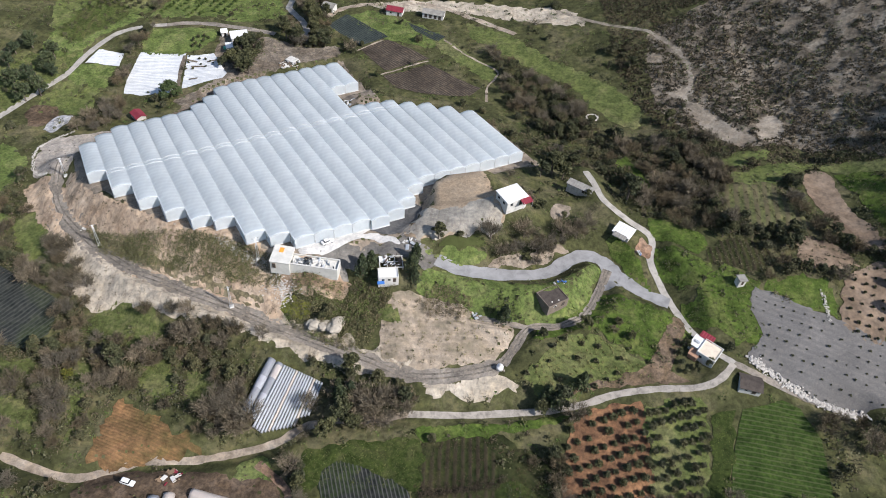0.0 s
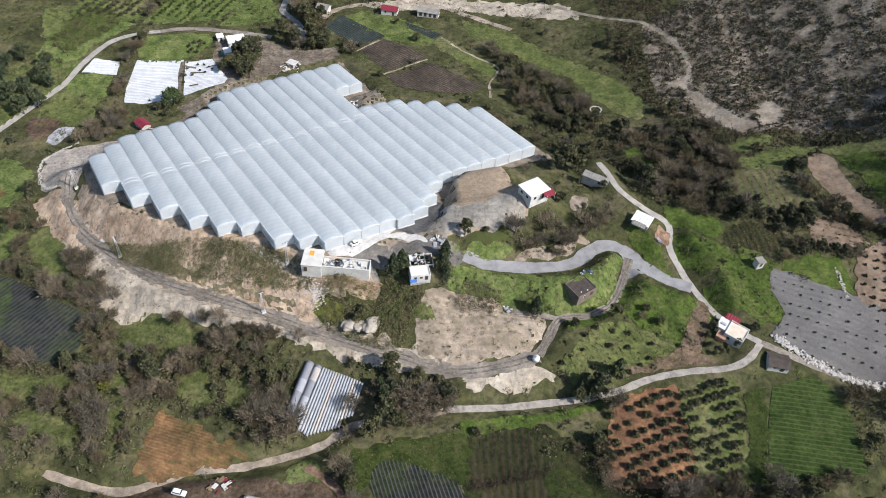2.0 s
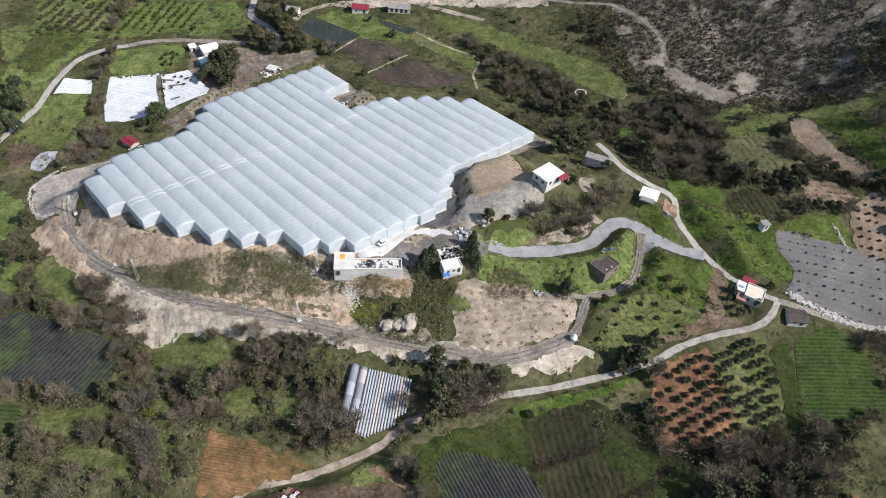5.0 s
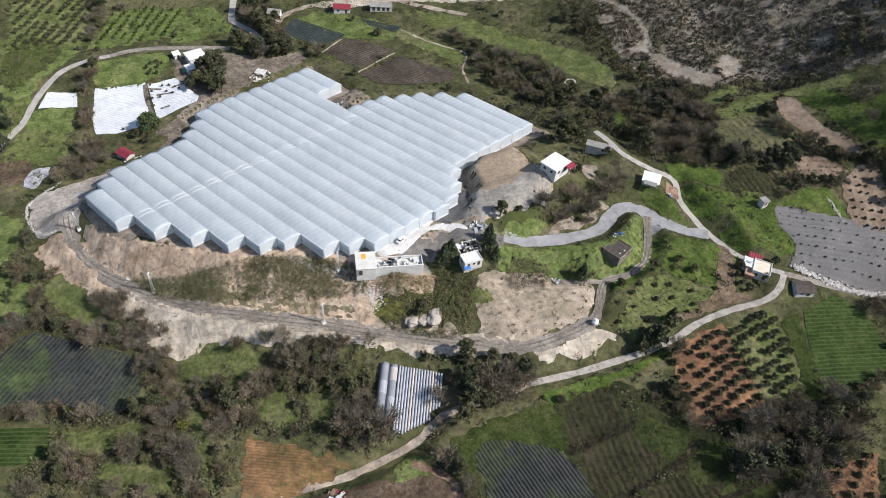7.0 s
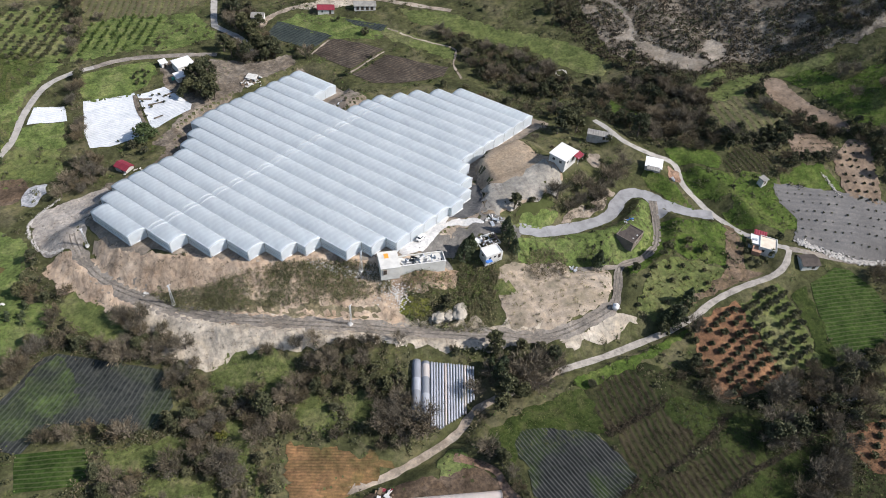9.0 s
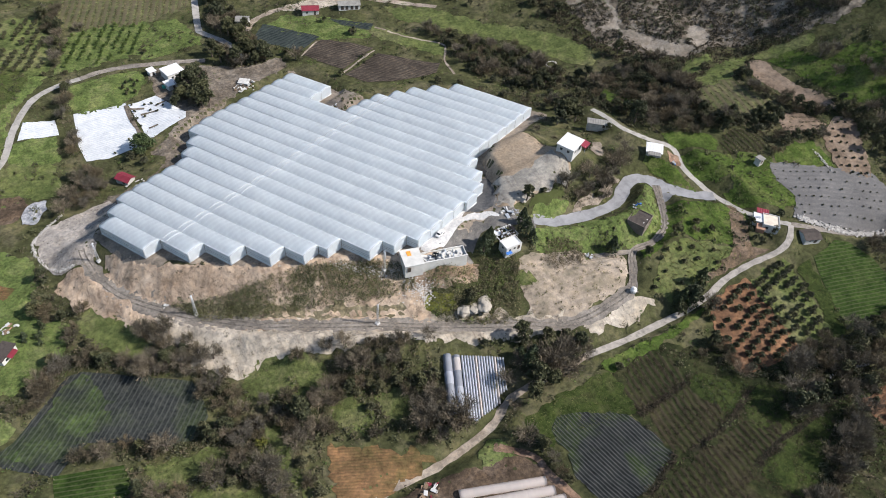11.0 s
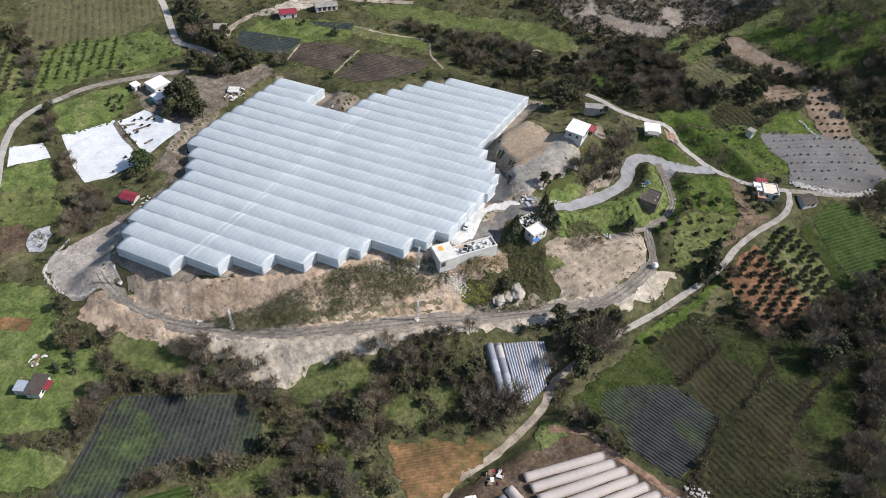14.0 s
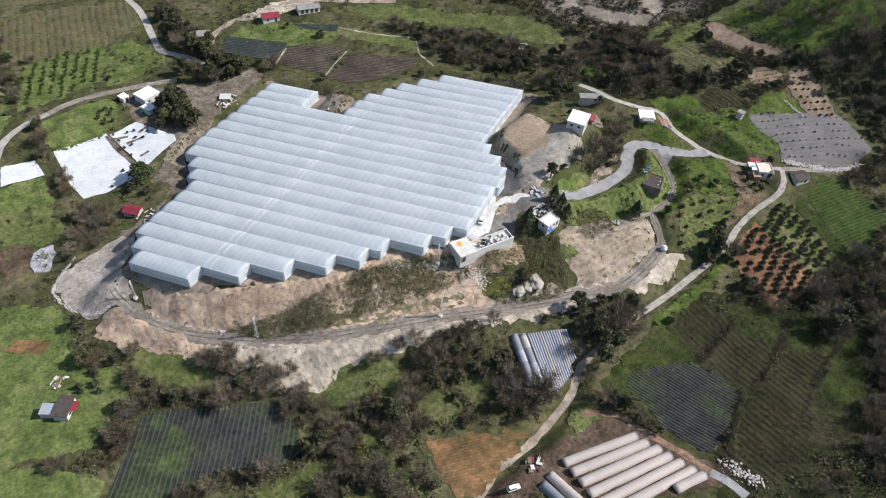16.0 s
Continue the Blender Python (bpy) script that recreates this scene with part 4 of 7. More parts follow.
SHEETS = [
    ("mulch_a", "field", "white_film", "field covered with sheets of white mulch film", 0.3),
    ("mulch_b", "field", "white_film", "white film field with gaps and dark saplings", 0.3),
    ("mulch_c", "field", "white_film", "small bed under white plastic film", 0.3),
    ("green_w", "field", "grass", "bright green grass plot by the road", 0.3),
    ("green_n", "field", "grass", "bright green meadow by the road", 0.3),
    ("dark_n", "field", "film_dark", "field of black film planting rows", 0.3),
    ("brown_n1", "field", "soil_dark", "tilled dark brown field with fine rows", 0.3),
    ("brown_n2", "field", "soil_dark", "tilled brown field with fine rows", 0.3),
    ("meadow", "meadow", "meadow", "long yellowish green meadow strip", 0.3),
    ("terrace_ne", "field", "far_rows", "terraced plot with faint planted rows", 0.3),
    ("brown_strip", "field", "pink", "narrow strip of bare brown soil", 0.3),
    ("green_ne", "field", "bright_grass", "green hillside meadow among trees", 0.3),
    ("gravel_field", "field", "gravel", "grey field with rows of young trees", 0.4),
    ("upper_plot", "field", "pink", "pale brown plot with rows of saplings", 0.4),
    ("orange_orchard", "orchard", "orchard_soil", "orchard floor of bare orange soil", 0.3),
    ("olive_grove", "orchard", "meadow", "yellow green grassy floor of a grove", 0.3),
    ("green_strip", "field", "dark_grass", "narrow strip of dense green crop", 0.35),
    ("striped_field", "field", "crop", "bright green field with pale crop rows", 0.3),
    ("hillside_grove", "orchard", "meadow", "grassy hillside with rows of small trees", 0.3),
    ("bare_terrace", "terrace", "terrace_tan", "terrace of bare tan earth with furrows", 0.3),
    ("mound", "mound", "mound_brown", "heap of tan and grey excavated earth", 0.3),
    ("dark_sw", "field", "film_sw", "dark field of film rows with seedlings", 0.3),
    ("orange_sw", "field", "orange", "triangular field of orange tilled soil", 0.3),
    ("green_s", "field", "dark_grass", "lush green grass patch below the road", 0.24),
    ("dark_se", "field", "film_se", "dark field of film rows edged with grass", 0.34),
    ("vine_c", "vineyard", "vine", "grassed vineyard with brown vine rows", 0.3),
    ("se_green", "meadow", "dark_grass", "green meadow beside a dark tree", 0.3),
    ("se_green2", "meadow", "dark_grass", "green meadow between drains", 0.3),
    ("se_saplings", "field", "dark_grass", "green plot with rows of bushes", 0.3),
    ("valley_green3", "clearing", "glade", "green clearing among bare trees", 0.3),
    ("farm_yard", "yard", "farm_soil", "grey-brown dirt yard between farm and greenhouse", 0.2),
    ("west_meadow", "meadow", "grass", "dull green meadow by the road", 0.24),
    ("red_patch", "bare_land", "brown_soil", "dark reddish bare soil by the hedge", 0.3),
    ("road_green", "meadow", "bright_grass", "bright green strip beside the road", 0.3),
    ("dark_nn", "field", "film_dark", "small dark plot of film rows", 0.34),
    ("yard_s", "yard", "brown_soil", "reddish brown yard below the dirt road", 0.2),
    ("hut_green2", "meadow", "grass", "green meadow beyond the hedge", 0.3),
    ("hut_bare", "bare_land", "orange", "bare patch of orange soil in grass", 0.36),
    ("sw_pocket", "clearing", "meadow", "olive green clearing below the bank", 0.3),
    ("grove_nw2", "orchard", "grass", "green grass with scattered fruit trees", 0.3),
    ("yellow_n", "field", "meadow", "yellowish strip beside the tilled fields", 0.3),
    ("se_rough", "pasture", "dark_rough", "dark rough pasture with brown weeds", 0.14),
    ("bank_w", "bank", "clay", "reddish bare earth at the foot of the bank", 0.6),
    ("vine_a", "vineyard", "vine", "grassed vineyard with brown vine rows", 0.3),
    ("vine_b", "vineyard", "vine", "grassed vineyard with brown vine rows", 0.3),
    ("orchard_se", "orchard", "orchard_soil", "orchard floor of reddish bare soil", 0.3),
    ("crops_sw", "field", "crop", "small green vegetable plot in rows", 0.3),
    ("apron", "fill", "apron", "grey stony fill beside the greenhouse", 0.35),
    ("bank_left", "bank", "clay", "reddish tan earth bank round the track bend", 0.2),
    ("garden_bed", "garden", "pad_soil", "small fenced bed of bare soil", 0.34),
    ("shed_yard", "yard", "red_path", "orange-brown yard beside the shed", 0.34),
    ("bank", "bank", "tan", "pale eroded earth bank below the track", 0.25),
    ("bank_front", "bank", "clay", "reddish bare cut bank below the greenhouse", 0.25),
    ("clearing_w1", "clearing", "glade", "small green clearing in the wood", 0.3),
    ("clearing_w2", "clearing", "glade", "small green clearing in the wood", 0.3),
    ("path_grass", "clearing", "glade", "grassy lane between trees", 0.3),
    ("small_green", "field", "grass", "small green plot beside the dirt road", 0.3),
    ("pool", "field", "grass", "shallow grassy basin below the earth heap", 0.35),
    ("yard_dark", "yard", "dark_fill", "dark grey damp ground below the earth heap", 0.5),
    ("conc_pad", "yard", "white_dust", "white dusty yard beside the greenhouse", 0.6),
    ("basin", "basin", "basin_green", "smooth dark green basin below the earth heap", 0.6),
    ("road_bank", "bank", "pad_soil", "tan cut bank above the asphalt bend", 0.4),
    ("west_green3", "meadow", "glade", "green meadow west of the country road", 0.3),
    ("lane_green", "verge", "bright_grass", "green verge below the concrete lane", 0.46),
    ("terrace_green", "grassland", "glade", "green weeds on the bare terrace", 0.5),
    ("spoil_se", "yard", "brown_soil", "bare brown yard round plastic tunnels", 0.25),
    ("hut_green", "field", "grass", "bright green plot with a bare patch", 0.3),
    ("ridge_a", "terrace", "meadow", "olive green terrace strip above the stream", 0.34),
    ("ridge_b", "terrace", "meadow", "olive green terrace strip between hedges", 0.34),
    ("ridge_c", "terrace", "meadow", "olive green terrace strip on the hillside", 0.34),
    ("stream_green", "clearing", "bright_grass", "bright green glade beside the stream", 0.34),
    ("slope_bright", "meadow", "bright_grass", "lush green slope below the asphalt bend", 0.42),
    ("red_verge", "verge", "red_verge", "reddish brown verge of cut brush", 0.48),
    ("sw_rows_green", "field", "film_sw_green", "film rows overgrown with green seedlings", 0.42),
    ("slope_yellow", "grassland", "slope_yellow", "yellow-green weeds beside the boulders", 0.6),
    ("bank_grass", "bank", "dry_bank", "dry olive grass on the cut bank", 0.4),
    ("slope_orange", "bare_land", "orange_bank", "orange-brown soil below the pump house", 0.62),
    ("track_apron", "bare_land", "dirt_dark", "broad grey trampled dirt beside the track", 0.36),
]
pad_line = [from_uv(ENDS[k] + 8 if k < 16 else -176.0, FIRST + (k + 0.5) * BAY) for k in range(23)] + [from_uv(-176.0, FIRST + 23.7 * BAY), from_uv(-224.0, FIRST + 23.7 * BAY)]
pad_line += [from_uv(s - 4, FIRST + (k + 0.5) * BAY) for k, s in list(enumerate(EAST_STARTS, 16))[:1:-1]] + [from_uv(-301, FIRST + 18.6 * BAY)] + [from_uv(STARTS[k] - 3.5, FIRST + (k + 0.5) * BAY) for k in range(17, -1, -1)]
pad_line += [from_uv(-275, FIRST - 3), from_uv(-238, FIRST - 4)]
drape("pad", pad_line, M["pad_soil"], "trodden brown soil under the greenhouse", "yard", 0.2, 0.8)
for key, kind_name, mat, label, lift in SHEETS:
    drape(kind_name, FIELDS[key], M[mat], label, kind_name, lift, 0.12 if mat in ("white_film", "film_dark", "soil_dark", "crop", "film_sw") else 1.4 if mat in ("grass", "meadow", "vine", "tan", "clay") else 2.2 if mat in ("film_sw_green", "glade", "orange") else 0.8, gullies=0.5 if kind_name == "bank" else 0.0)

ribbon("road", CONCRETE_ROAD[:11], 1.35, M["concrete_road"], "narrow pale concrete country road")
ribbon("road", CONCRETE_ROAD[10:], 1.3, M["dirt_dark"], "brown dirt road below the stone bank", lift=0.26, wobble=0.3)
ribbon("road", FARM_TRACK, 1.8, M["dirt"], "tan dirt road past the farmhouses", lift=0.32, wobble=0.4)
ribbon("road", LOWER_ROAD, 1.25, M["lane"], "narrow worn concrete lane", lift=0.32, wobble=0.25)
ribbon("road", DIRT_ROAD, 1.3, M["dirt"], "dusty dirt lane between trees", lift=0.26, wobble=0.4)
ribbon("road", ASPHALT, 2.7, M["asphalt"], "grey dusty asphalt road in a bend", lift=0.30, wobble=0.25)
ribbon("road", SPUR, 1.5, M["dirt_dark"], "rutted brown dirt track", lift=0.62, wobble=0.3)
ribbon("road", TRACK, 2.5, M["dirt_dark"], "rutted grey dirt track round the bank", lift=0.34, wobble=0.6)
ribbon("road", WEST_ROAD[:9], 1.6, M["concrete_road"], "pale narrow country road in a curve", lift=0.32)
ribbon("road", WEST_ROAD[8:], 1.8, M["dirt_dark"], "grey-brown road to the farm", lift=0.36, wobble=0.25)
ribbon("road", TUNNEL_PATH, 1.3, M["red_path"], "reddish brown path beside the tunnels", lift=0.36, wobble=0.4)
ribbon("road", CONCRETE_STUB, 1.6, M["asphalt"], "short grey concrete ramp", lift=0.38)
for line in DRAINS:
    ribbon("drain", line, 0.8, M["mud_and_shade"], "dark overgrown drain between plots", "ditch", 0.36, 0.5)
for line in ([(-120.2, 323, 2), (-119, 311, 2), (-117.7, 303, 2), (-116, 294, 2)],):
    ribbon("path", line, 0.9, M["farm_soil"], "brown path between sheets of white film", "path", 0.55, 0.6)
for line in ([(-118.7, 319.6, 2), (-115.6, 318.7, 2), (-112.5, 317.6, 2)], [(-114.6, 313.4, 2), (-111, 313.6, 2), (-107.2, 313.7, 2)], [(-107.4, 317.6, 2), (-104.6, 318.8, 2), (-101.9, 319.9, 2)], [(-112.7, 301.5, 2), (-110.5, 301.8, 2), (-108.4, 302.1, 2)]):
    ribbon("bare_strip", line, 0.7, M["farm_soil"], "strip of bare soil in white film", "soil", 0.57, 0.5)
for line in YARD_PATHS:
    ribbon("path", line, 0.55, M["dirt"], "pale footpath between tilled fields", "path", 0.36, 0.5)
ribbon("road", NORTH_ROAD, 1.8, M["concrete_road"], "pale narrow road between trees", lift=0.32)
ribbon("road", FIELD_PATH, 1.1, M["dirt_dark"], "narrow dirt path across bare earth", lift=0.42, wobble=0.3)
ribbon("road", HILL_TRACK, 1.15, M["gully"], "pale dirt path up the hillside", lift=0.3, wobble=0.7)


def ruts(line, gauge=0.85, width=0.3, lift=0.46):
    """Two dark wheel ruts along a dirt road."""
    pts = [Vector(p) for p in smooth(line, 6)]
    for side in (-1, 1):
        out = []
        for i, p in enumerate(pts):
            d = pts[min(i + 1, len(pts) - 1)] - pts[max(i - 1, 0)]
            n = Vector((-d.y, d.x, 0)).normalized()
            out.append(tuple(p + n * (side * gauge + 0.5 * noise.noise(p * 0.11))))
        ribbon("wheel_rut", out[::3] + out[-1:], width, M["rut"], "dark wheel rut in the dirt track", "rut", lift, 0.6)


# dark strip laid down as the shadow at the foot of the back walls
ribbon("ditch", [(*from_uv(STARTS[k] - 1.9, FIRST + (k + 0.4) * BAY), 3.0) for k in range(1, 11)], 0.9, M["mud_and_shade"], "dark strip of painted shade along the back of the greenhouse", "ditch", 0.5, 0.5)
ruts(TRACK)
ruts(SPUR, 0.6, 0.24, 0.76)



# ---- greenhouse ----
def film(name, colour, rough=0.35, through_share=0.6, hoops=False):
    m, t, b = surface(name, rough, 0, 0.35)
    cloud = ramp(t, grain(t, 0.07, 6, 0.6, 0.5), ((0.35, (0.95, 0.955, 0.96)), (0.65, (1.03, 1.025, 1.02))))
    streak = ramp(t, grain(t, 0.5, 5, 0.65, 0.2, 1.06, 0.15), ((0.3, (0.93, 0.93, 0.94)), (0.7, (1.03, 1.03, 1.03))))
    c = mix(t, 1.0, mix(t, 1.0, colour, cloud, "MULTIPLY"), streak, "MULTIPLY")
    if hoops:
        co, mp = t.nodes.new("ShaderNodeTexCoord"), t.nodes.new("ShaderNodeMapping")
        mp.inputs["Rotation"].default_value = (0, 0, 1.061)
        t.links.new(co.outputs["Object"], mp.inputs[0])
        wave = node(t, "ShaderNodeTexWave", Scale=2 * math.pi / (20.0 * 2.5), Distortion=1.2, Detail=2.0)
        t.links.new(mp.outputs[0], wave.inputs["Vector"])
        c = mix(t, 1.0, c, ramp(t, wave.outputs["Fac"], ((0.1, (0.975, 0.975, 0.98)), (0.6, (1, 1, 1)), (0.95, (1.03, 1.03, 1.03)))), "MULTIPLY")
    t.links.new(c, b.inputs["Base Color"])
    bump(t, b, grain(t, 0.8, 4), 0.15, 0.1)
    # thin film lets part of the light through
    thin, both = t.nodes.new("ShaderNodeBsdfTranslucent"), node(t, "ShaderNodeMixShader", Fac=through_share)
    t.links.new(c, thin.inputs[0])
    t.links.new(b.outputs[0], both.inputs[1])
    t.links.new(thin.outputs[0], both.inputs[2])
    t.links.new(both.outputs[0], t.nodes["Material Output"].inputs[0])
    return m


M["film"] = film("greenhouse_film", (0.83, 0.872, 0.888), 0.35, 0.64, True)
M["film_wall"] = film("greenhouse_wall_film", (0.79, 0.825, 0.84), 0.4, 0.62)
M["white_edge"] = plain("white_kerb", (0.60, 0.61, 0.61), 0.6, 0, 0.1)
M["rail"] = plain("grey_rolled_curtain", (0.46, 0.48, 0.50), 0.6, 0.2, 0.2)
M["steel"] = plain("galvanised_steel", (0.62, 0.64, 0.66), 0.45, 0.6, 0.15)

EAVE, RIDGE, SHEET = 4.4, 0.8, 0.08


def arch(s):
    """Height above the eaves at s, from 0 to 1 across a bay."""
    return RIDGE * max(0.0, 1 - abs(2 * s - 1) ** 2.0)


def bay_roof(k, u0, u1, parent):
    n, cols = max(2, int((u1 - u0) / 1.25)), 13
    verts, faces = [], []
    for layer in (0, 1):
        for i in range(n + 1):
            u = u0 + (u1 - u0) * i / n
            for c in range(cols):
                s = c / (cols - 1)
                v = FIRST + (k + s) * BAY
                x, y = from_uv(u, v)
                sag = 0.045 * (i % 2) * math.sin(math.pi * s)
                verts.append((x, y, pad_height(u, v) + EAVE + arch(s) - sag - layer * SHEET))
    size = (n + 1) * cols
    for i in range(n):
        for c in range(cols - 1):
            a = i * cols + c
            faces.append([a, a + cols, a + cols + 1, a + 1])
            faces.append([size + a, size + a + 1, size + a + cols + 1, size + a + cols])
    for i in (0, n):
        for c in range(cols - 1):
            a = i * cols + c
            faces.append([a, a + 1, size + a + 1, size + a] if i == 0 else [a, size + a, size + a + 1, a + 1])
    return put_mesh("bay_roof", verts, faces, M["film"], parent)


def gable(k, u, parent, face):
    """An end wall: film up to the arch."""
    verts, faces, cols = [], [], 13
    for off in (0, 0.1 * face):
        for c in range(cols):
            s = c / (cols - 1)
            v = FIRST + (k + s) * BAY
            x, y = from_uv(u + off, v)
            z = pad_height(u, v)
            verts += [(x, y, z - 0.3), (x, y, z + EAVE + arch(s) - 0.06)]
    for layer in (0, 1):
        o = layer * cols * 2
        faces += [[o + 2 * c, o + 2 * c + 2, o + 2 * c + 3, o + 2 * c + 1] for c in range(cols - 1)]
    faces += [[2 * c + 1, 2 * c + 3, cols * 2 + 2 * c + 3, cols * 2 + 2 * c + 1] for c in range(cols - 1)]
    return put_mesh("end_wall", verts, faces, M["film_wall"], parent, shade=False)


def side_wall(v, u0, u1, parent, face):
    n = max(1, int((u1 - u0) / 2.5))
    verts, faces = [], []
    for off in (0, 0.1 * face):
        for i in range(n + 1):
            u = u0 + (u1 - u0) * i / n
            x, y = from_uv(u, v + off)
            z = pad_height(u, v)
            verts += [(x, y, z - 0.3), (x, y, z + EAVE - 0.02)]
    m = (n + 1) * 2
    for layer in (0, m):
        faces += [[layer + 2 * i, layer + 2 * i + 2, layer + 2 * i + 3, layer + 2 * i + 1] for i in range(n)]
    faces += [[2 * i + 1, 2 * i + 3, m + 2 * i + 3, m + 2 * i + 1] for i in range(n)]
    return put_mesh("side_wall", verts, faces, M["film_wall"], parent, shade=False)


def bar(a, b, r, name, material, parent, sides=6):
    """A straight round bar from a to b."""
    a, b = Vector(a), Vector(b)
    q = (b - a).to_track_quat("Z", "Y")
    verts = [tuple(p + q @ Vector((r * math.cos(6.2832 * i / sides), r * math.sin(6.2832 * i / sides), 0))) for p in (a, b) for i in range(sides)]
    faces = [[i, (i + 1) % sides, sides + (i + 1) % sides, sides + i] for i in range(sides)] + [list(range(sides))[::-1], list(range(sides, 2 * sides))]
    return put_mesh(name, verts, faces, material, parent)


def joint(k, u, parent):
    """A raised white band over the arch where two lengths of film meet."""
    verts, faces, cols = [], [], 13
    for du in (-0.11, 0.11):
        for c in range(cols):
            s = c / (cols - 1)
            v = FIRST + (k + s) * BAY
            for up in (-0.05, 0.06):
                verts.append((*from_uv(u + du, v), pad_height(u, v) + EAVE + arch(s) + up))
    m = cols * 2
    for c in range(cols - 1):
        a = 2 * c
        faces += [[a + 1, a + 3, m + a + 3, m + a + 1], [a, a + 2, a + 3, a + 1], [m + a, m + a + 1, m + a + 3, m + a + 2]]
    return put_mesh("roof_joint", verts, faces, M["white_edge"], parent, False)


def base_bar(k, u, parent):
    """The pale kerb along the foot of an end wall."""
    a, b = [(*from_uv(u + 0.1, v), pad_height(u, v) + 0.2) for v in (FIRST + k * BAY + 0.1, FIRST + (k + 1) * BAY - 0.1)]
    bar(a, b, 0.2, "kerb", M["white_edge"], parent, 4)
    bar((a[0], a[1], a[2] - 0.4), (a[0], a[1], a[2] + EAVE), 0.09, "corner_post", M["white_edge"], parent, 4)


def greenhouse():
    top = tagged(new("greenhouse"), "huge multi-span greenhouse with arched white plastic film roofs", "greenhouse")
    spans = {}
    for k, u0, u1 in BAYS:
        spans.setdefault(k, []).append((u0, u1))
    for k, u0, u1 in BAYS:
        roof = bay_roof(k, u0, u1, top)
        gable(k, u1 - 0.1, roof, -1)
        gable(k, u0 + 0.1, roof, 1)
        # walls where the neighbour is shorter
        for other, v, face in ((k - 1, FIRST + k * BAY + 0.1, 1), (k + 1, FIRST + (k + 1) * BAY - 0.1, -1)):
            free = [(u0, u1)]
            for a, b in spans.get(other, []):
                free = [p for s, e in free for p in ((s, min(e, a)), (max(s, b), e)) if p[1] - p[0] > 0.6]
            for s, e in free:
                side_wall(v, s, e, roof, face)
                a, b = [(*from_uv(u, v - 0.15 * face), pad_height(u, v) + 0.2) for u in (s, e)]
                bar(a, b, 0.16, "kerb", M["white_edge"], roof, 4)
                if e - s > 3.5 and other == k - 1:
                    for up in (1.3, 2.1):
                        bar((a[0], a[1], a[2] + up), (b[0], b[1], b[2] + up), 0.07, "vent_rail", M["rail"], roof, 4)
        for off in (-242.2, -239.6):
            if u0 + 2 < off < u1 - 2:
                joint(k, off, roof)
        joint(k, u1 - 0.12, roof)
        base_bar(k, u1, roof)
        # the steel gutter at the valley, and the pale kerb of the end wall
        if k:
            a, b = [(*from_uv(u, FIRST + k * BAY), pad_height(u, FIRST + k * BAY) + EAVE + 0.04) for u in (u0 + 0.3, u1 - 0.3)]
            bar(a, b, 0.12, "gutter", M["film_wall"], roof)
    return top


greenhouse()


# ---- buildings ----
M["white_paint"] = plain("white_painted_render", (0.52, 0.51, 0.485), 0.8, 0, 0.2, 0.5)
M["white_roof"] = plain("white_coated_roof", (0.64, 0.64, 0.63), 0.6, 0, 0.15, 0.5)
M["cream"] = plain("cream_roof_coating", (0.60, 0.52, 0.42), 0.75, 0, 0.2, 0.4)
M["concrete"] = plain("raw_grey_concrete", (0.50, 0.49, 0.46), 0.9, 0, 0.35, 0.4)
M["pale_concrete"] = plain("new_pale_concrete", (0.53, 0.52, 0.485), 0.85, 0, 0.2, 0.35)
M["red_sheet"] = plain("red_metal_sheet", (0.22, 0.03, 0.045), 0.6, 0.2, 0.3, 0.6)
M["brown_roof"] = plain("dark_brown_old_roof", (0.066, 0.054, 0.047), 0.9, 0, 0.5, 0.6)
M["grey_roof"] = plain("grey_fibre_cement_roof", (0.24, 0.23, 0.21), 0.9, 0, 0.4, 0.4)
M["tile"] = plain("brown_clay_tiles", (0.36, 0.21, 0.14), 0.85, 0, 0.3, 0.8)
M["block"] = plain("grey_blockwork", (0.42, 0.40, 0.37), 0.9, 0, 0.35, 0.6)
M["glass"] = plain("dark_window_glass", (0.03, 0.035, 0.04), 0.15, 0, 0.1, 1.0, 0.5)
M["wood"] = plain("weathered_wood", (0.20, 0.14, 0.09), 0.85, 0, 0.35, 1.0)
M["orange_paint"] = plain("orange_sheet", (0.80, 0.30, 0.05), 0.6, 0, 0.15, 1.0)
M["blue_plastic"] = plain("blue_plastic", (0.05, 0.16, 0.45), 0.45, 0, 0.2, 1.0)
M["green_plastic"] = plain("green_plastic_sheet", (0.06, 0.35, 0.25), 0.5, 0, 0.2, 1.0)
M["rust"] = plain("rusty_scrap_iron", (0.17, 0.13, 0.11), 0.8, 0.4, 0.4, 1.2)
M["pipe_grey"] = plain("grey_metal_parts", (0.42, 0.45, 0.48), 0.5, 0.4, 0.3, 1.2)
M["old_wall"] = plain("dark_old_masonry", (0.17, 0.14, 0.115), 0.9, 0, 0.4, 0.6)
M["old_film"] = earth("crumpled_grey_film", (0.20, 0.20, 0.21), (0.30, 0.305, 0.32), (0.40, 0.405, 0.42), 0.4, 1.2, 0.9, speckle=0.6)
M["stone"] = plain("pale_broken_stone", (0.44, 0.415, 0.38), 0.9, 0, 0.4, 0.8)
M["rock"] = plain("tan_boulder", (0.36, 0.325, 0.272), 0.95, 0, 0.35, 0.6, relief=0.5)


def part(name, bm, material, parent, label=""):
    """Links a bmesh as one mesh under a thing or a part."""
    me = bpy.data.meshes.new(name)
    bm.to_mesh(me)
    bm.free()
    me.materials.append(material)
    ob = new(name, me)
    ob.parent = parent
    return tagged(ob, label)


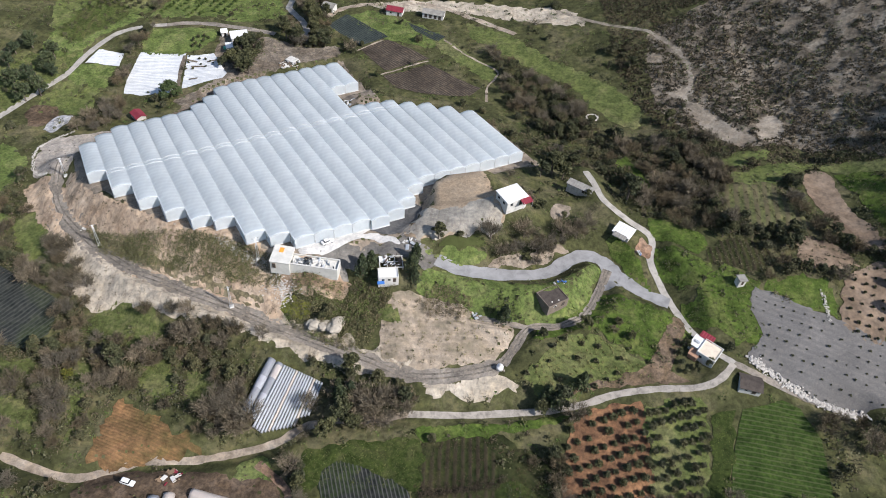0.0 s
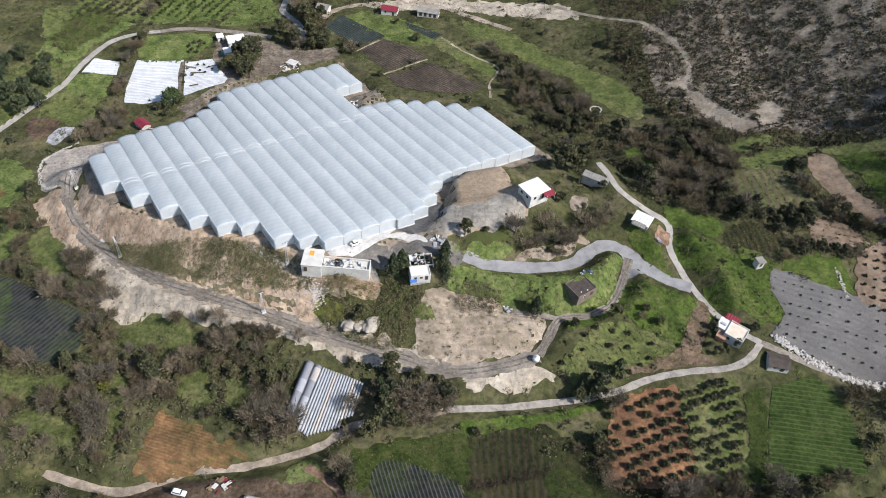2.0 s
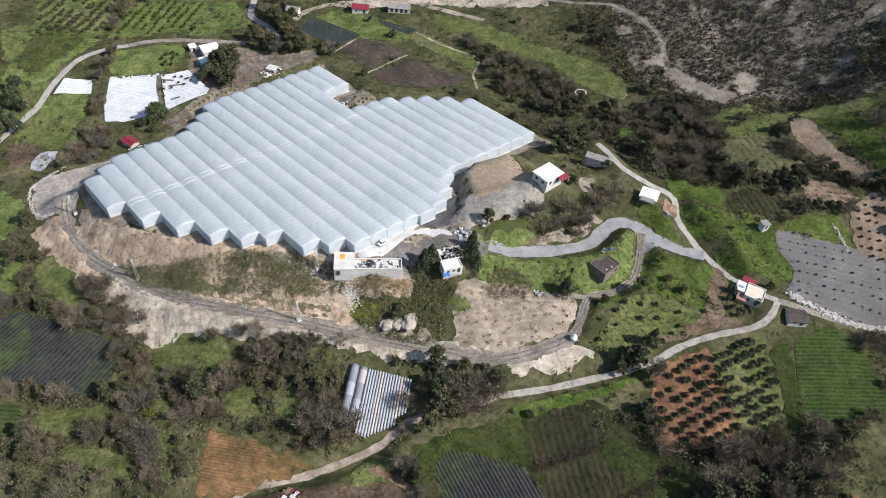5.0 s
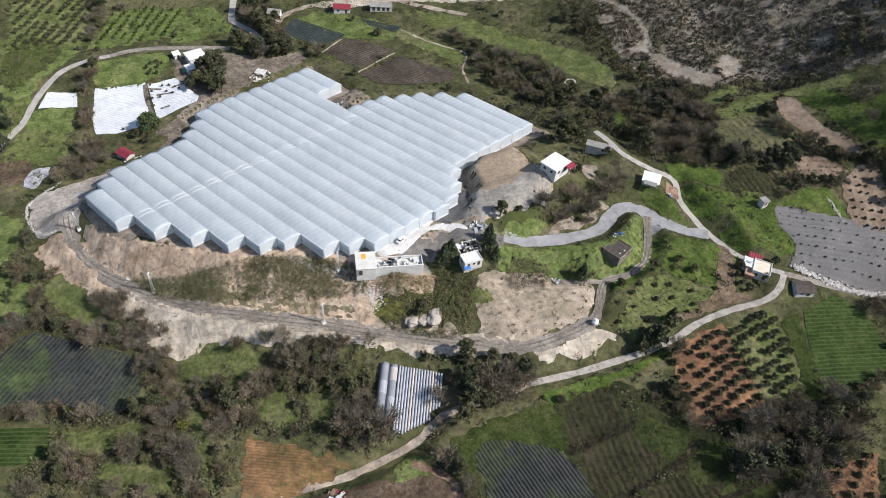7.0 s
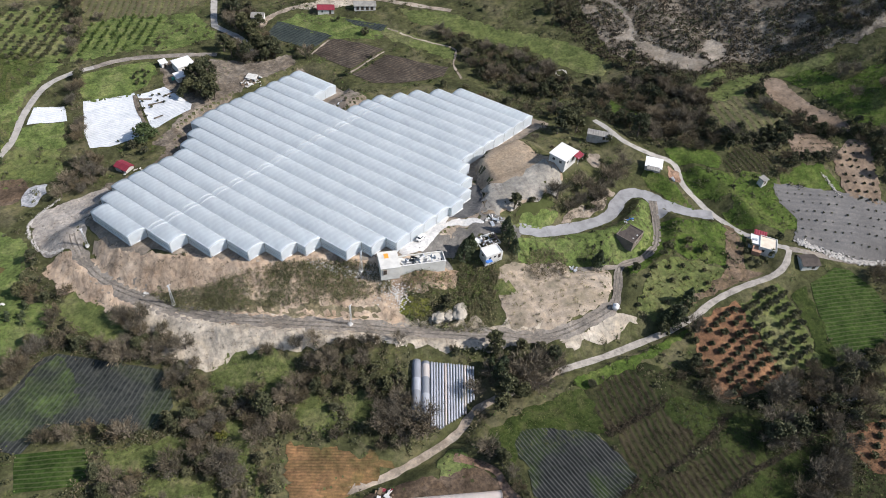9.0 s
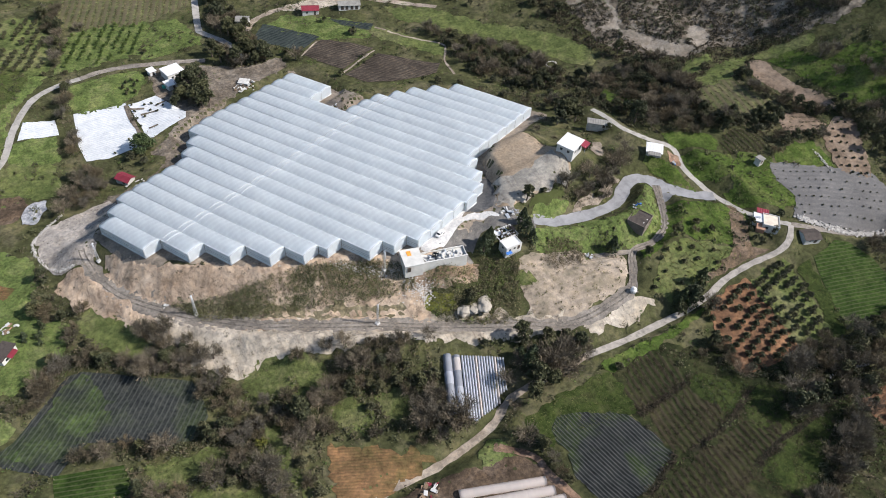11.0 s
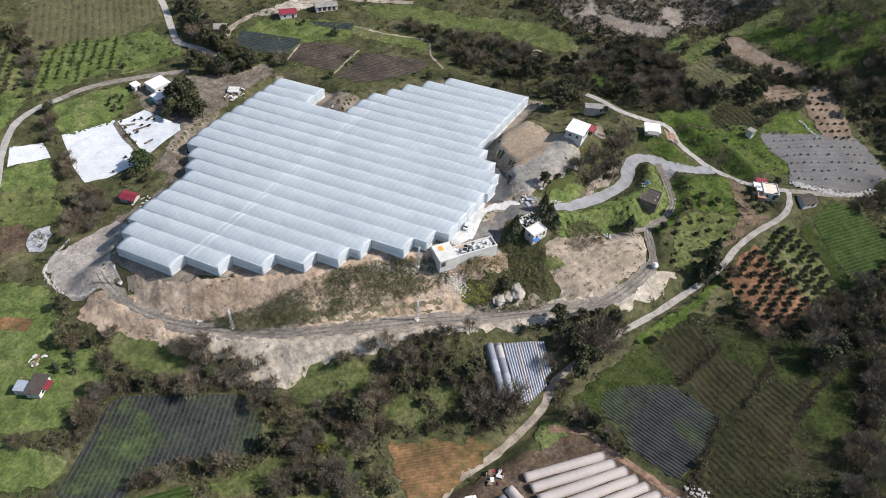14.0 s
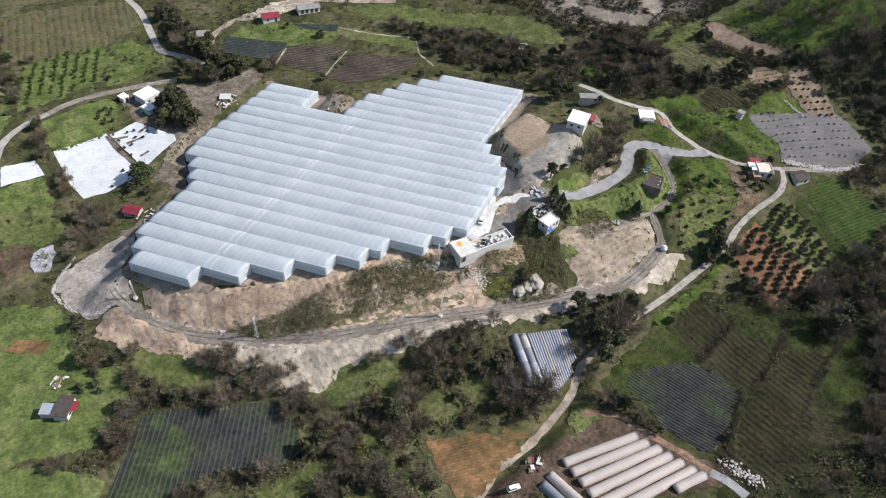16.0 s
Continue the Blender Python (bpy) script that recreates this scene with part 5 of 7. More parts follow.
def box(w, d, h, at=(0, 0, 0), bevel=0.04, taper=1.0):
    """A box with softened edges, standing on at."""
    bm = bmesh.new()
    bmesh.ops.create_cube(bm, size=1)
    for v in bm.verts:
        s = taper if v.co.z > 0 else 1.0
        v.co = Vector((v.co.x * w * s + at[0], v.co.y * d * s + at[1], (v.co.z + 0.5) * h + at[2]))
    if bevel:
        bmesh.ops.bevel(bm, geom=list(bm.edges), offset=min(bevel, w / 3, d / 3, h / 3), segments=1, affect="EDGES")
    return bm


def thing(name, label, category, x, y, z, angle=0.0, group=""):
    ob = new(name)
    ob.matrix_basis = pose(x, y, z, 0, 0, angle)
    return tagged(ob, label, category, group)


def sheet_roof(w, d, low, high, thick=0.12, ribs=0, axis=0, over=0.4):
    """A single slope from y = -d/2 (low) to y = d/2 (high), ribbed along the fall."""
    bm = bmesh.new()
    n = max(2, ribs * 4)
    rows = []
    for zo in (0, -thick):
        for s, z in ((-1, low), (1, high)):
            rows.append([bm.verts.new(((w / 2 + over) * (2 * i / n - 1), s * (d / 2 + over), z + zo + (0.06 * ((i // 2) % 2) if ribs else 0))) for i in range(n + 1)])
    for i in range(n):
        bm.faces.new((rows[0][i], rows[0][i + 1], rows[1][i + 1], rows[1][i]))
        bm.faces.new((rows[2][i], rows[3][i], rows[3][i + 1], rows[2][i + 1]))
        bm.faces.new((rows[0][i], rows[2][i], rows[2][i + 1], rows[0][i + 1]))
        bm.faces.new((rows[1][i], rows[1][i + 1], rows[3][i + 1], rows[3][i]))
    for i in (0, n):
        bm.faces.new([r[i] for r in (rows[0], rows[1], rows[3], rows[2])])
    return bm


def gable_roof(w, d, eave, rise, over=0.4, thick=0.15):
    bm = bmesh.new()
    ring = [(-d / 2 - over, eave - rise * over * 2 / d), (0, eave + rise), (d / 2 + over, eave - rise * over * 2 / d)]
    ring = ring + [(y, z - thick) for y, z in ring[::-1]]
    ends = [[bm.verts.new((x, y, z)) for y, z in ring] for x in (-w / 2 - over, w / 2 + over)]
    for i in range(6):
        bm.faces.new((ends[0][i], ends[0][(i + 1) % 6], ends[1][(i + 1) % 6], ends[1][i]))
    for e in ends:
        bm.faces.new((e[0], e[1], e[4], e[5])), bm.faces.new((e[1], e[2], e[3], e[4]))
    return bm


def window(house, side, along, z, w, h, size, name="window"):
    """A framed pane set on a wall; side: 0 front (-y), 1 right (+x), 2 back, 3 left."""
    W, D = size
    fx = [(along, -D / 2), (W / 2, along), (-along, D / 2), (-W / 2, -along)][side]
    f = part(name, box(w + 0.2, 0.12, h + 0.2, (0, 0, 0), 0.02), M["white_paint"] if name == "window" else M["wood"], house)
    f.matrix_basis = pose(fx[0], fx[1], z, 0, 0, side * 90)
    part("pane" if name == "window" else "door_leaf", box(w, 0.1, h, (0, -0.03, 0.1), 0.01), M["glass"] if name == "window" else M["brown_roof"], f)


def house(label, x, y, z, w, d, h, angle, wall, roof, style="slab", windows=(), name="house", rise=1.2, foot=2.5, category="house"):
    z = max(z, float(ground_at(x, y)) + 0.1)
    top = thing(name, label, category, x, y, z, angle)
    part("wall", box(w, d, h + foot, (0, 0, -foot)), wall, top)
    if style == "slab":
        part("roof", box(w + 0.7, d + 0.7, 0.28, (0, 0, h), 0.05), roof, top)
    elif style == "parapet":
        part("roof", box(w - 0.3, d - 0.3, 0.12, (0, 0, h), 0.02), roof, top)
        for sx, sy, ww, dd in ((0, -1, w + 0.1, 0.25), (0, 1, w + 0.1, 0.25), (-1, 0, 0.25, d - 0.4), (1, 0, 0.25, d - 0.4)):
            part("parapet", box(ww, dd, 0.45, (sx * (w / 2 - 0.12), sy * (d / 2 - 0.12), h), 0.03), wall, top)
    elif style == "shed":
        part("roof", sheet_roof(w, d, h, h + rise, ribs=int(w / 1.0)), roof, top)
    else:
        part("roof", gable_roof(w, d, h, rise), roof, top)
        bm = bmesh.new()
        for sx in (-1, 1):
            a = [bm.verts.new((sx * (w / 2 - 0.1), yy, zz)) for yy, zz in ((-d / 2, h - 0.05), (d / 2, h - 0.05), (0, h + rise - 0.15))]
            b = [bm.verts.new((sx * (w / 2), v.co.y, v.co.z)) for v in a]
            bm.faces.new(a), bm.faces.new(b)
            for i in range(3):
                bm.faces.new((a[i], a[(i + 1) % 3], b[(i + 1) % 3], b[i]))
        part("gable", bm, wall, top)
    for wd in windows:
        window(top, wd[0], wd[1], wd[2], wd[3], wd[4], (w, d), *wd[5:])
    return top


# the white house by the earth heap
a = house("white country house with a flat bright white roof", 37.3, 190.3, 34.7, 8.7, 7.2, 3.0, 31.0, M["white_paint"], M["white_roof"], "slab",
          [(0, -2.4, 0.9, 1.2, 1.2), (0, 1.6, 0.1, 1.0, 2.0, "door"), (3, -1.6, 0.9, 1.1, 1.1), (3, 1.5, 0.9, 1.1, 1.1), (1, 0, 0.9, 1.2, 1.1)])
part("awning", sheet_roof(4.2, 2.6, 2.9, 3.6, ribs=4, over=0.1), M["red_sheet"], a, "dark red sheet awning over the entrance").matrix_basis = pose(3.0, -4.9, -0.4)
for px in (1.1, 4.9):
    part("post", box(0.12, 0.12, 3.2, (px, -6.1, 0), 0.01), M["steel"], a)
t = thing("water_heater", "rooftop solar water heater with a grey panel", "water heater", 37.3, 191.2, 37.88, 31)
part("panel", box(1.9, 1.1, 0.1, (0, 0, 0.5), 0.02), M["pipe_grey"], t).rotation_euler = (0.5, 0, 0)
part("stand", box(1.7, 0.9, 0.5, (0, 0, 0), 0.02, 0.7), M["steel"], t)
part("tank", box(1.6, 0.55, 0.55, (0, 0.7, 0.7), 0.2), M["white_roof"], t)
# the white-roofed shed by the road
b = house("small shed with a white sheet metal roof", 81.2, 188.2, 24.2, 6.4, 5.2, 1.9, -36.0, M["block"], M["white_roof"], "shed", [(0, 1.2, 0.1, 1.0, 1.5, "door"), (0, -1.4, 0.7, 0.9, 0.8)], "shed", 0.7, category="shed")
part("lean_to", sheet_roof(5.0, 1.8, 1.7, 2.2, ribs=5, over=0.1), M["grey_roof"], b, "pale grey lean-to roof").matrix_basis = pose(0, -3.6, 0)
# the house at the road junction
c = house("single-storey house with a cream roof terrace", 102.4, 137.4, 18.7, 6.4, 7.0, 2.7, -40.0, M["white_paint"], M["cream"], "parapet",
          [(0, -1.5, 0.9, 1.1, 1.1), (0, 1.5, 0.1, 1.0, 2.0, "door"), (3, 0.5, 0.9, 1.1, 1.1), (1, 0, 0.9, 1.1, 1.1)])
part("side_wing", box(3.6, 5.0, 5.0, (-4.7, 0.6, -2.5)), M["white_paint"], c)
part("side_roof", box(3.9, 5.3, 0.22, (-4.75, 0.6, 2.5), 0.04), M["white_roof"], c, "white slab roof of the side wing")
part("shed_roof", sheet_roof(4.6, 2.4, 2.8, 3.2, ribs=5, over=0.1), M["red_sheet"], c, "dark red sheet roof at the back").matrix_basis = pose(-3.2, 4.4, 0.1)
part("annexe", box(3.0, 2.6, 3.2, (-3.6, -3.4, -2.0)), M["tile"], c)
part("annexe_roof", sheet_roof(3.0, 2.6, 1.3, 1.9, over=0.2), M["tile"], c, "brown tiled annexe roof").matrix_basis = pose(-3.6, -3.4, 0)
part("panel", box(1.8, 1.0, 0.1, (-4.9, 0.4, 2.95), 0.02), M["pipe_grey"], c).rotation_euler = (0.06, 0, 0)
# the dark flat-roofed barn in the bend
d = house("old barn with a dark brown flat roof", 51.4, 155.8, 20.2, 8.6, 7.4, 1.7, 32.0, M["old_wall"], M["brown_roof"], "parapet", [(0, 2.0, -0.4, 1.4, 1.8, "door"), (0, -1.5, 0.5, 0.9, 0.7), (1, 0.5, 0.5, 0.9, 0.7)], "barn", category="barn")
for px, py in ((-1.8, -2.2), (0.7, -2.6)):
    part("roof_hatch", box(0.5, 0.4, 0.25, (px, py, 1.82), 0.03), M["white_paint"], d)
# the tiled shed at the junction
house("low shed with a dark weathered roof and pale front", 113.3, 126.4, 19.4, 6.6, 5.4, 2.1, -14.0, M["pale_concrete"], M["brown_roof"], "gable", [(0, 1.2, 0.0, 1.1, 1.7, "door"), (0, -1.4, 0.8, 0.8, 0.7)], "shed", 0.9, category="shed")

# the white house with the open frame of a building site behind
f = house("white flat-roofed house beside scrap heaps", -5.0, 158.0, 26.3, 6.8, 4.4, 2.0, 8.0, M["white_paint"], M["white_roof"], "parapet",
          [(0, -1.8, 0.7, 0.9, 0.9), (0, 0.2, 0.7, 0.9, 0.9), (0, 2.0, 0.0, 0.9, 1.7, "door"), (3, 0, 0.7, 0.9, 0.9)])
part("tarpaulin", box(2.4, 1.4, 0.15, (-2.6, -2.9, 0.6), 0.05), M["blue_plastic"], f, "blue tarpaulin over the side yard")
fr = thing("concrete_frame", "unfinished concrete frame filled with scrap", "building frame", -4.4, 163.6, 25.6, 8.0)
for ix in range(4):
    for iy in range(3):
        part("column", box(0.3, 0.3, 3.4, (-3.9 + 2.6 * ix, -2.6 + 2.6 * iy, -1.2), 0.02), M["concrete"], fr)
for iy in range(3):
    part("beam", box(8.4, 0.28, 0.35, (0, -2.6 + 2.6 * iy, 2.2), 0.02), M["concrete"], fr)
for ix in range(4):
    part("beam", box(0.28, 5.6, 0.35, (-3.9 + 2.6 * ix, 0, 2.21), 0.02), M["concrete"], fr)
part("back_wall", box(8.2, 0.2, 2.6, (0, 2.75, -0.6), 0.02), M["block"], fr)
part("roof_piece", box(2.8, 2.5, 0.14, (-2.6, 1.2, 2.56), 0.02), M["white_roof"], fr)


def scrap(name, label, x, y, z, spread, n, mats, size=(0.3, 1.6), seed=1, category="scrap heap", flat=0.35):
    """A heap of odd boards, sheets and bars, each its own part."""
    rnd = random.Random(seed)
    top = thing(name, label, category, x, y, z)
    for i in range(n):
        r, ang = spread * math.sqrt(rnd.random()), rnd.uniform(0, 6.28)
        px, py = r * math.cos(ang), r * math.sin(ang) * 0.7
        pz = float(ground_at(x + px, y + py)) - z
        ob = part(rnd.choice(("board", "sheet", "bar")), box(rnd.uniform(*size), rnd.uniform(size[0] * 0.5, size[1] * 0.6), rnd.uniform(0.08, 0.5), (0, 0, 0), 0.02), rnd.choice(mats), top)
        ob.matrix_basis = pose(px, py, pz + 0.2 + rnd.random() * flat, rnd.uniform(-15, 15), rnd.uniform(-15, 15), rnd.uniform(0, 360))
    return top


scrap("scrap_heap", "heap of rusty scrap and white boards in the frame", -4.4, 163.6, 25.6, 3.6, 42, [M["rust"], M["white_paint"], M["pipe_grey"], M["brown_roof"]], seed=3, flat=2.0)
scrap("scrap_heap", "pale pipes and boards beside the yard", 2.5, 172.5, 26.5, 4.2, 16, [M["white_paint"], M["pale_concrete"], M["pipe_grey"]], (0.3, 2.4), seed=4, flat=0.6)
scrap("rubble_heap", "broken pale concrete and stones by the greenhouse", -66.0, 318.0, 3.0, 7.0, 34, [M["pale_concrete"], M["stone"], M["concrete"], M["wood"]], (0.4, 2.2), seed=5)
scrap("rubble_heap", "pale rubble and boards beside the red-roofed barn", -122.0, 262.0, 3.0, 6.0, 24, [M["pale_concrete"], M["stone"], M["white_paint"]], (0.4, 2.0), seed=6)
scrap("equipment_heap", "white machine parts in the greenhouse notch", *from_uv(-261, 108), 8.0, 4.5, 22, [M["white_paint"], M["pipe_grey"], M["white_roof"]], (0.3, 1.8), seed=7)
scrap("block_heap", "white concrete blocks beside the track", -122.8, 189.6, 6.9, 1.1, 6, [M["white_paint"], M["concrete"]], (0.4, 1.0), seed=41, flat=0.4)
scrap("barrel_heap", "blue barrels and sheets behind the barn", 55.0, 162.0, 18.8, 2.6, 9, [M["blue_plastic"], M["blue_plastic"], M["white_paint"]], (0.4, 1.4), seed=8)
scrap("timber_heap", "small heap of grey boards on bare earth", 25.5, 150.0, 18.0, 2.2, 10, [M["pipe_grey"], M["white_paint"], M["wood"]], (0.3, 1.6), seed=9)

# the pump house with its open concrete tank below the greenhouse
g = thing("pump_house", "pale concrete pump house with an open tank", "pump house", -41.2, 163.2, 25.6, -6.0)
part("wall", box(6.6, 7.6, 5.7, (0, 0, -2.6)), M["pale_concrete"], g)
part("roof", box(7.0, 8.0, 0.25, (0, 0, 3.1), 0.04), M["pale_concrete"], g)
part("roof_sheet", box(1.5, 2.2, 0.1, (-0.6, 1.8, 3.36), 0.02), M["orange_paint"], g, "orange sheet on the roof")
window(g, 0, -1.9, 0.4, 1.0, 2.0, (6.6, 8.0), "door")
for name, w, dd, h, at in (("tank_wall", 16.2, 0.3, 5.2, (11.4, -3.0, -2.6)), ("tank_wall", 16.2, 0.3, 5.0, (11.4, 1.9, -2.6)), ("tank_wall", 0.3, 4.6, 5.0, (19.4, -0.55, -2.6)), ("tank_floor", 15.8, 4.6, 0.3, (11.4, -0.55, 1.3))):
    part(name, box(w, dd, h, at), M["pale_concrete"], g)
part("coping", box(16.4, 0.5, 0.15, (11.4, -3.0, 2.6), 0.02), M["white_paint"], g)
rnd = random.Random(11)
tank_gear = thing("pipework", "grey pipes and filters in the open tank", "pipework", -30.2, 161.4, 27.2, -6.0)
for i in range(26):
    o = part(rnd.choice(("pipe", "filter", "valve")), box(rnd.uniform(0.3, 2.2), rnd.uniform(0.2, 0.7), rnd.uniform(0.3, 1.5), (0, 0, 0), 0.08), rnd.choice((M["pipe_grey"], M["steel"], M["glass"], M["white_paint"])), tank_gear)
    o.matrix_basis = pose(rnd.uniform(-6.8, 7), rnd.uniform(-1.7, 1.7), 0, 0, 0, rnd.uniform(0, 180))
bm = bmesh.new()
bmesh.ops.create_circle(bm, cap_ends=False, radius=0.7, segments=14)
r = bmesh.ops.extrude_edge_only(bm, edges=list(bm.edges))
for v in [v for v in r["geom"] if isinstance(v, bmesh.types.BMVert)]:
    v.co.z += 1.0
part("drum", bm, M["glass"], tank_gear).matrix_basis = pose(-3.0, 0.4, 0.6)

# houses and sheds far off
house("farm building with a bright white roof", -95.4, 339.5, 3.2, 8.6, 7.6, 3.4, 20.0, M["white_paint"], M["white_roof"], "slab", [(0, -2, 1, 1.1, 1.1), (0, 2, 0.1, 1.0, 2.0, "door")])
house("small white flat-roofed farm outbuilding", -98.0, 330.2, 2.8, 4.4, 5.0, 2.6, 20.0, M["white_paint"], M["white_roof"], "slab", [(0, 0.6, 0.1, 0.9, 1.9, "door")], "outbuilding", category="outbuilding")
house("small white shed by the road", -104.8, 345.0, 2.4, 3.0, 3.2, 2.4, 20.0, M["white_paint"], M["white_roof"], "shed", [(0, 0.3, 0.1, 0.9, 1.8, "door")], "shed", 0.4, category="shed")
scrap("board_heap", "red and white boards and sheets in the yard below the road", *map(float, YARD_HEAP), 4.0, 3.6, 16, [M["red_sheet"], M["white_paint"], M["wood"], M["concrete"]], (0.4, 2.4), seed=23)
part("water_tank", box(1.6, 1.6, 1.4, (0, 0, 0), 0.2), M["green_plastic"], thing("water_tank", "green plastic water tank", "water tank", -101.2, 331.0, 2.6))
house("low concrete platform in a brown farmyard", -64.6, 320.6, 3.4, 4.6, 3.8, 0.7, -30.0, M["concrete"], M["concrete"], "slab", [], "outbuilding", category="outbuilding")
house("low barn with a red metal roof", -127.0, 268.4, 2.0, 6.2, 4.4, 1.7, -47.0, M["block"], M["red_sheet"], "gable", [(0, 1.0, 0.1, 1.2, 1.4, "door")], "barn", 0.9, category="barn")
house("farmhouse with a red roof and white walls", -14.6, 374.0, 6.6, 9.0, 5.6, 3.0, -12.0, M["white_paint"], M["red_sheet"], "gable", [(0, -2, 1, 1, 1.1), (0, 2.4, 0.1, 1, 2, "door")], "house", 1.2)
house("long barn with a grey sheet roof", 7.2, 371.4, 8.0, 12.0, 5.4, 2.8, -12.0, M["white_paint"], M["grey_roof"], "gable", [(0, -4, 0.1, 1.4, 2, "door"), (0, -1.4, 0.1, 1.4, 2, "door"), (0, 1.4, 0.1, 1.4, 2, "door"), (0, 4, 0.1, 1.4, 2, "door")], "barn", 1.2, category="barn")
house("white house among trees by the road", -52.0, 376.0, 4.6, 6.5, 5.5, 3.4, -20.0, M["white_paint"], M["grey_roof"], "gable", [(0, -1.5, 1, 1, 1.1), (0, 1.5, 0.1, 1, 2, "door")])
h = house("cottage with a dark slab roof", -175.0, 191.4, 0.2, 4.4, 7.2, 3.0, -35.0, M["white_paint"], M["brown_roof"], "slab", [(1, 1.0, 0.1, 1.0, 2.0, "door"), (1, -1.6, 1.0, 1.0, 1.0)], "cottage", category="house")
part("porch_roof", sheet_roof(3.4, 1.8, 2.6, 2.9, over=0.1), M["red_sheet"], h, "dark red porch roof").matrix_basis = pose(3.2, 0.4, 0, 0, 0, 90)
part("wing", box(4.6, 3.8, 4.8, (-4.4, -0.8, -2.4)), M["white_paint"], h)
part("wing_roof", box(4.9, 4.1, 0.18, (-4.4, -0.8, 2.4), 0.03), M["pipe_grey"], h, "pale grey sheet roof")
scrap("yard_clutter", "boards and sheets stacked by the cottage", -174.0, 204.5, 0.4, 3.0, 14, [M["concrete"], M["wood"], M["white_paint"], M["tile"]], (0.4, 1.8), seed=13)
drape("plastic_sheet", [(-168.5, 262.5), (-166, 269.5), (-160, 271), (-158.5, 266), (-163, 257.5), (-167, 258)], M["old_film"], "crumpled pale grey plastic sheet on brown soil", "plastic sheet", 0.7, 0.7)
scrap("rubble_heap", "boards and stones on a crumpled plastic sheet", -163.4, 265.0, -2.4, 3.2, 9, [M["pipe_grey"], M["concrete"], M["stone"]], (0.4, 1.3), seed=14, flat=0.3)
house("long low shed with a grey sheet roof under trees", *SMALL_SPOTS[0][:2], SMALL_SPOTS[0][2] - 1.6, 10.0, 2.8, 1.8, -32.0, M["block"], M["grey_roof"], "shed", [(0, 2.0, 0.1, 0.9, 1.5, "door")], "shed", 0.4, category="shed")
scrap("barrel_heap", "blue and white plastic barrels by the shed", *SMALL_SPOTS[1], 1.3, 7, [M["blue_plastic"], M["white_paint"], M["pipe_grey"]], (0.5, 1.2), seed=31, flat=0.8)
house("small stone hut beside the grey field", 119.0, 165.5, 26.4, 2.6, 2.6, 2.2, 10.0, M["concrete"], M["grey_roof"], "slab", [(0, 0, 0.1, 0.8, 1.6, "door")], "hut", category="hut")


# ---- plastic tunnels ----
M["tunnel_film"] = film("dusty_tunnel_film", (0.80, 0.735, 0.685), 0.4)
M["tunnel_white"] = film("white_tunnel_film", (0.66, 0.68, 0.72), 0.35)
M["tunnel_grey"] = film("grey_tunnel_film", (0.46, 0.48, 0.52), 0.35)


def tunnel(label, ax, ay, bx, by, radius, material, group="", height=1.0, base=0.0, patches=()):
    """A hooped tunnel from a to b: film with a hoop every 2 m, and two end sheets."""
    length, ang = math.hypot(bx - ax, by - ay), math.atan2(by - ay, bx - ax)
    z0, z1 = float(ground_at(ax, ay)) + base, float(ground_at(bx, by)) + base
    top = thing("tunnel", label, "tunnel", ax, ay, z0, math.degrees(ang), group)
    n, cols, verts, faces = max(2, int(length)), 11, [], []
    for layer in (0, 0.06):
        for i in range(n + 1):
            for c in range(cols):
                th = math.pi * c / (cols - 1)
                r = radius - layer - 0.05 * (i % 2) * math.sin(th)
                verts.append((length * i / n, r * math.cos(th), (z1 - z0) * i / n + r * math.sin(th) * height - 0.3 * (c in (0, cols - 1))))
    m = (n + 1) * cols
    for i in range(n):
        for c in range(cols - 1):
            p = i * cols + c
            faces += [[p, p + cols, p + cols + 1, p + 1], [m + p, m + p + 1, m + p + cols + 1, m + p + cols]]
    for i in (0, n):
        faces += [[i * cols + c, i * cols + c + 1, m + i * cols + c + 1, m + i * cols + c] for c in range(cols - 1)]
    put_mesh("cover", verts, faces, material, top)
    for x0, x1, mat in patches:
        k = max(2, int(x1 - x0))
        arc = [(x0 + (x1 - x0) * i / k, (radius + 0.04) * math.cos(math.pi * c / 10), (z1 - z0) * (x0 + (x1 - x0) * i / k) / length + (radius + 0.04) * math.sin(math.pi * c / 10) * height) for i in range(k + 1) for c in range(11)]
        put_mesh("patch", arc, [[i * 11 + c, i * 11 + 11 + c, i * 11 + 12 + c, i * 11 + c + 1] for i in range(k) for c in range(10)], mat, top)
    for i, x in ((0, 0.12), (n, length - 0.12)):
        ring = [(x, radius * 0.97 * math.cos(math.pi * c / 10), (z1 - z0) * (i > 0) + radius * 0.97 * math.sin(math.pi * c / 10) * height) for c in range(11)]
        ring += [(x + 0.06 * (1 if i == 0 else -1), q[1], q[2]) for q in ring]
        put_mesh("end_sheet", ring, [list(range(11)), list(range(11, 22))[::-1]] + [[j, j + 1, 12 + j, 11 + j] for j in range(10)], material, top, False)
    return top


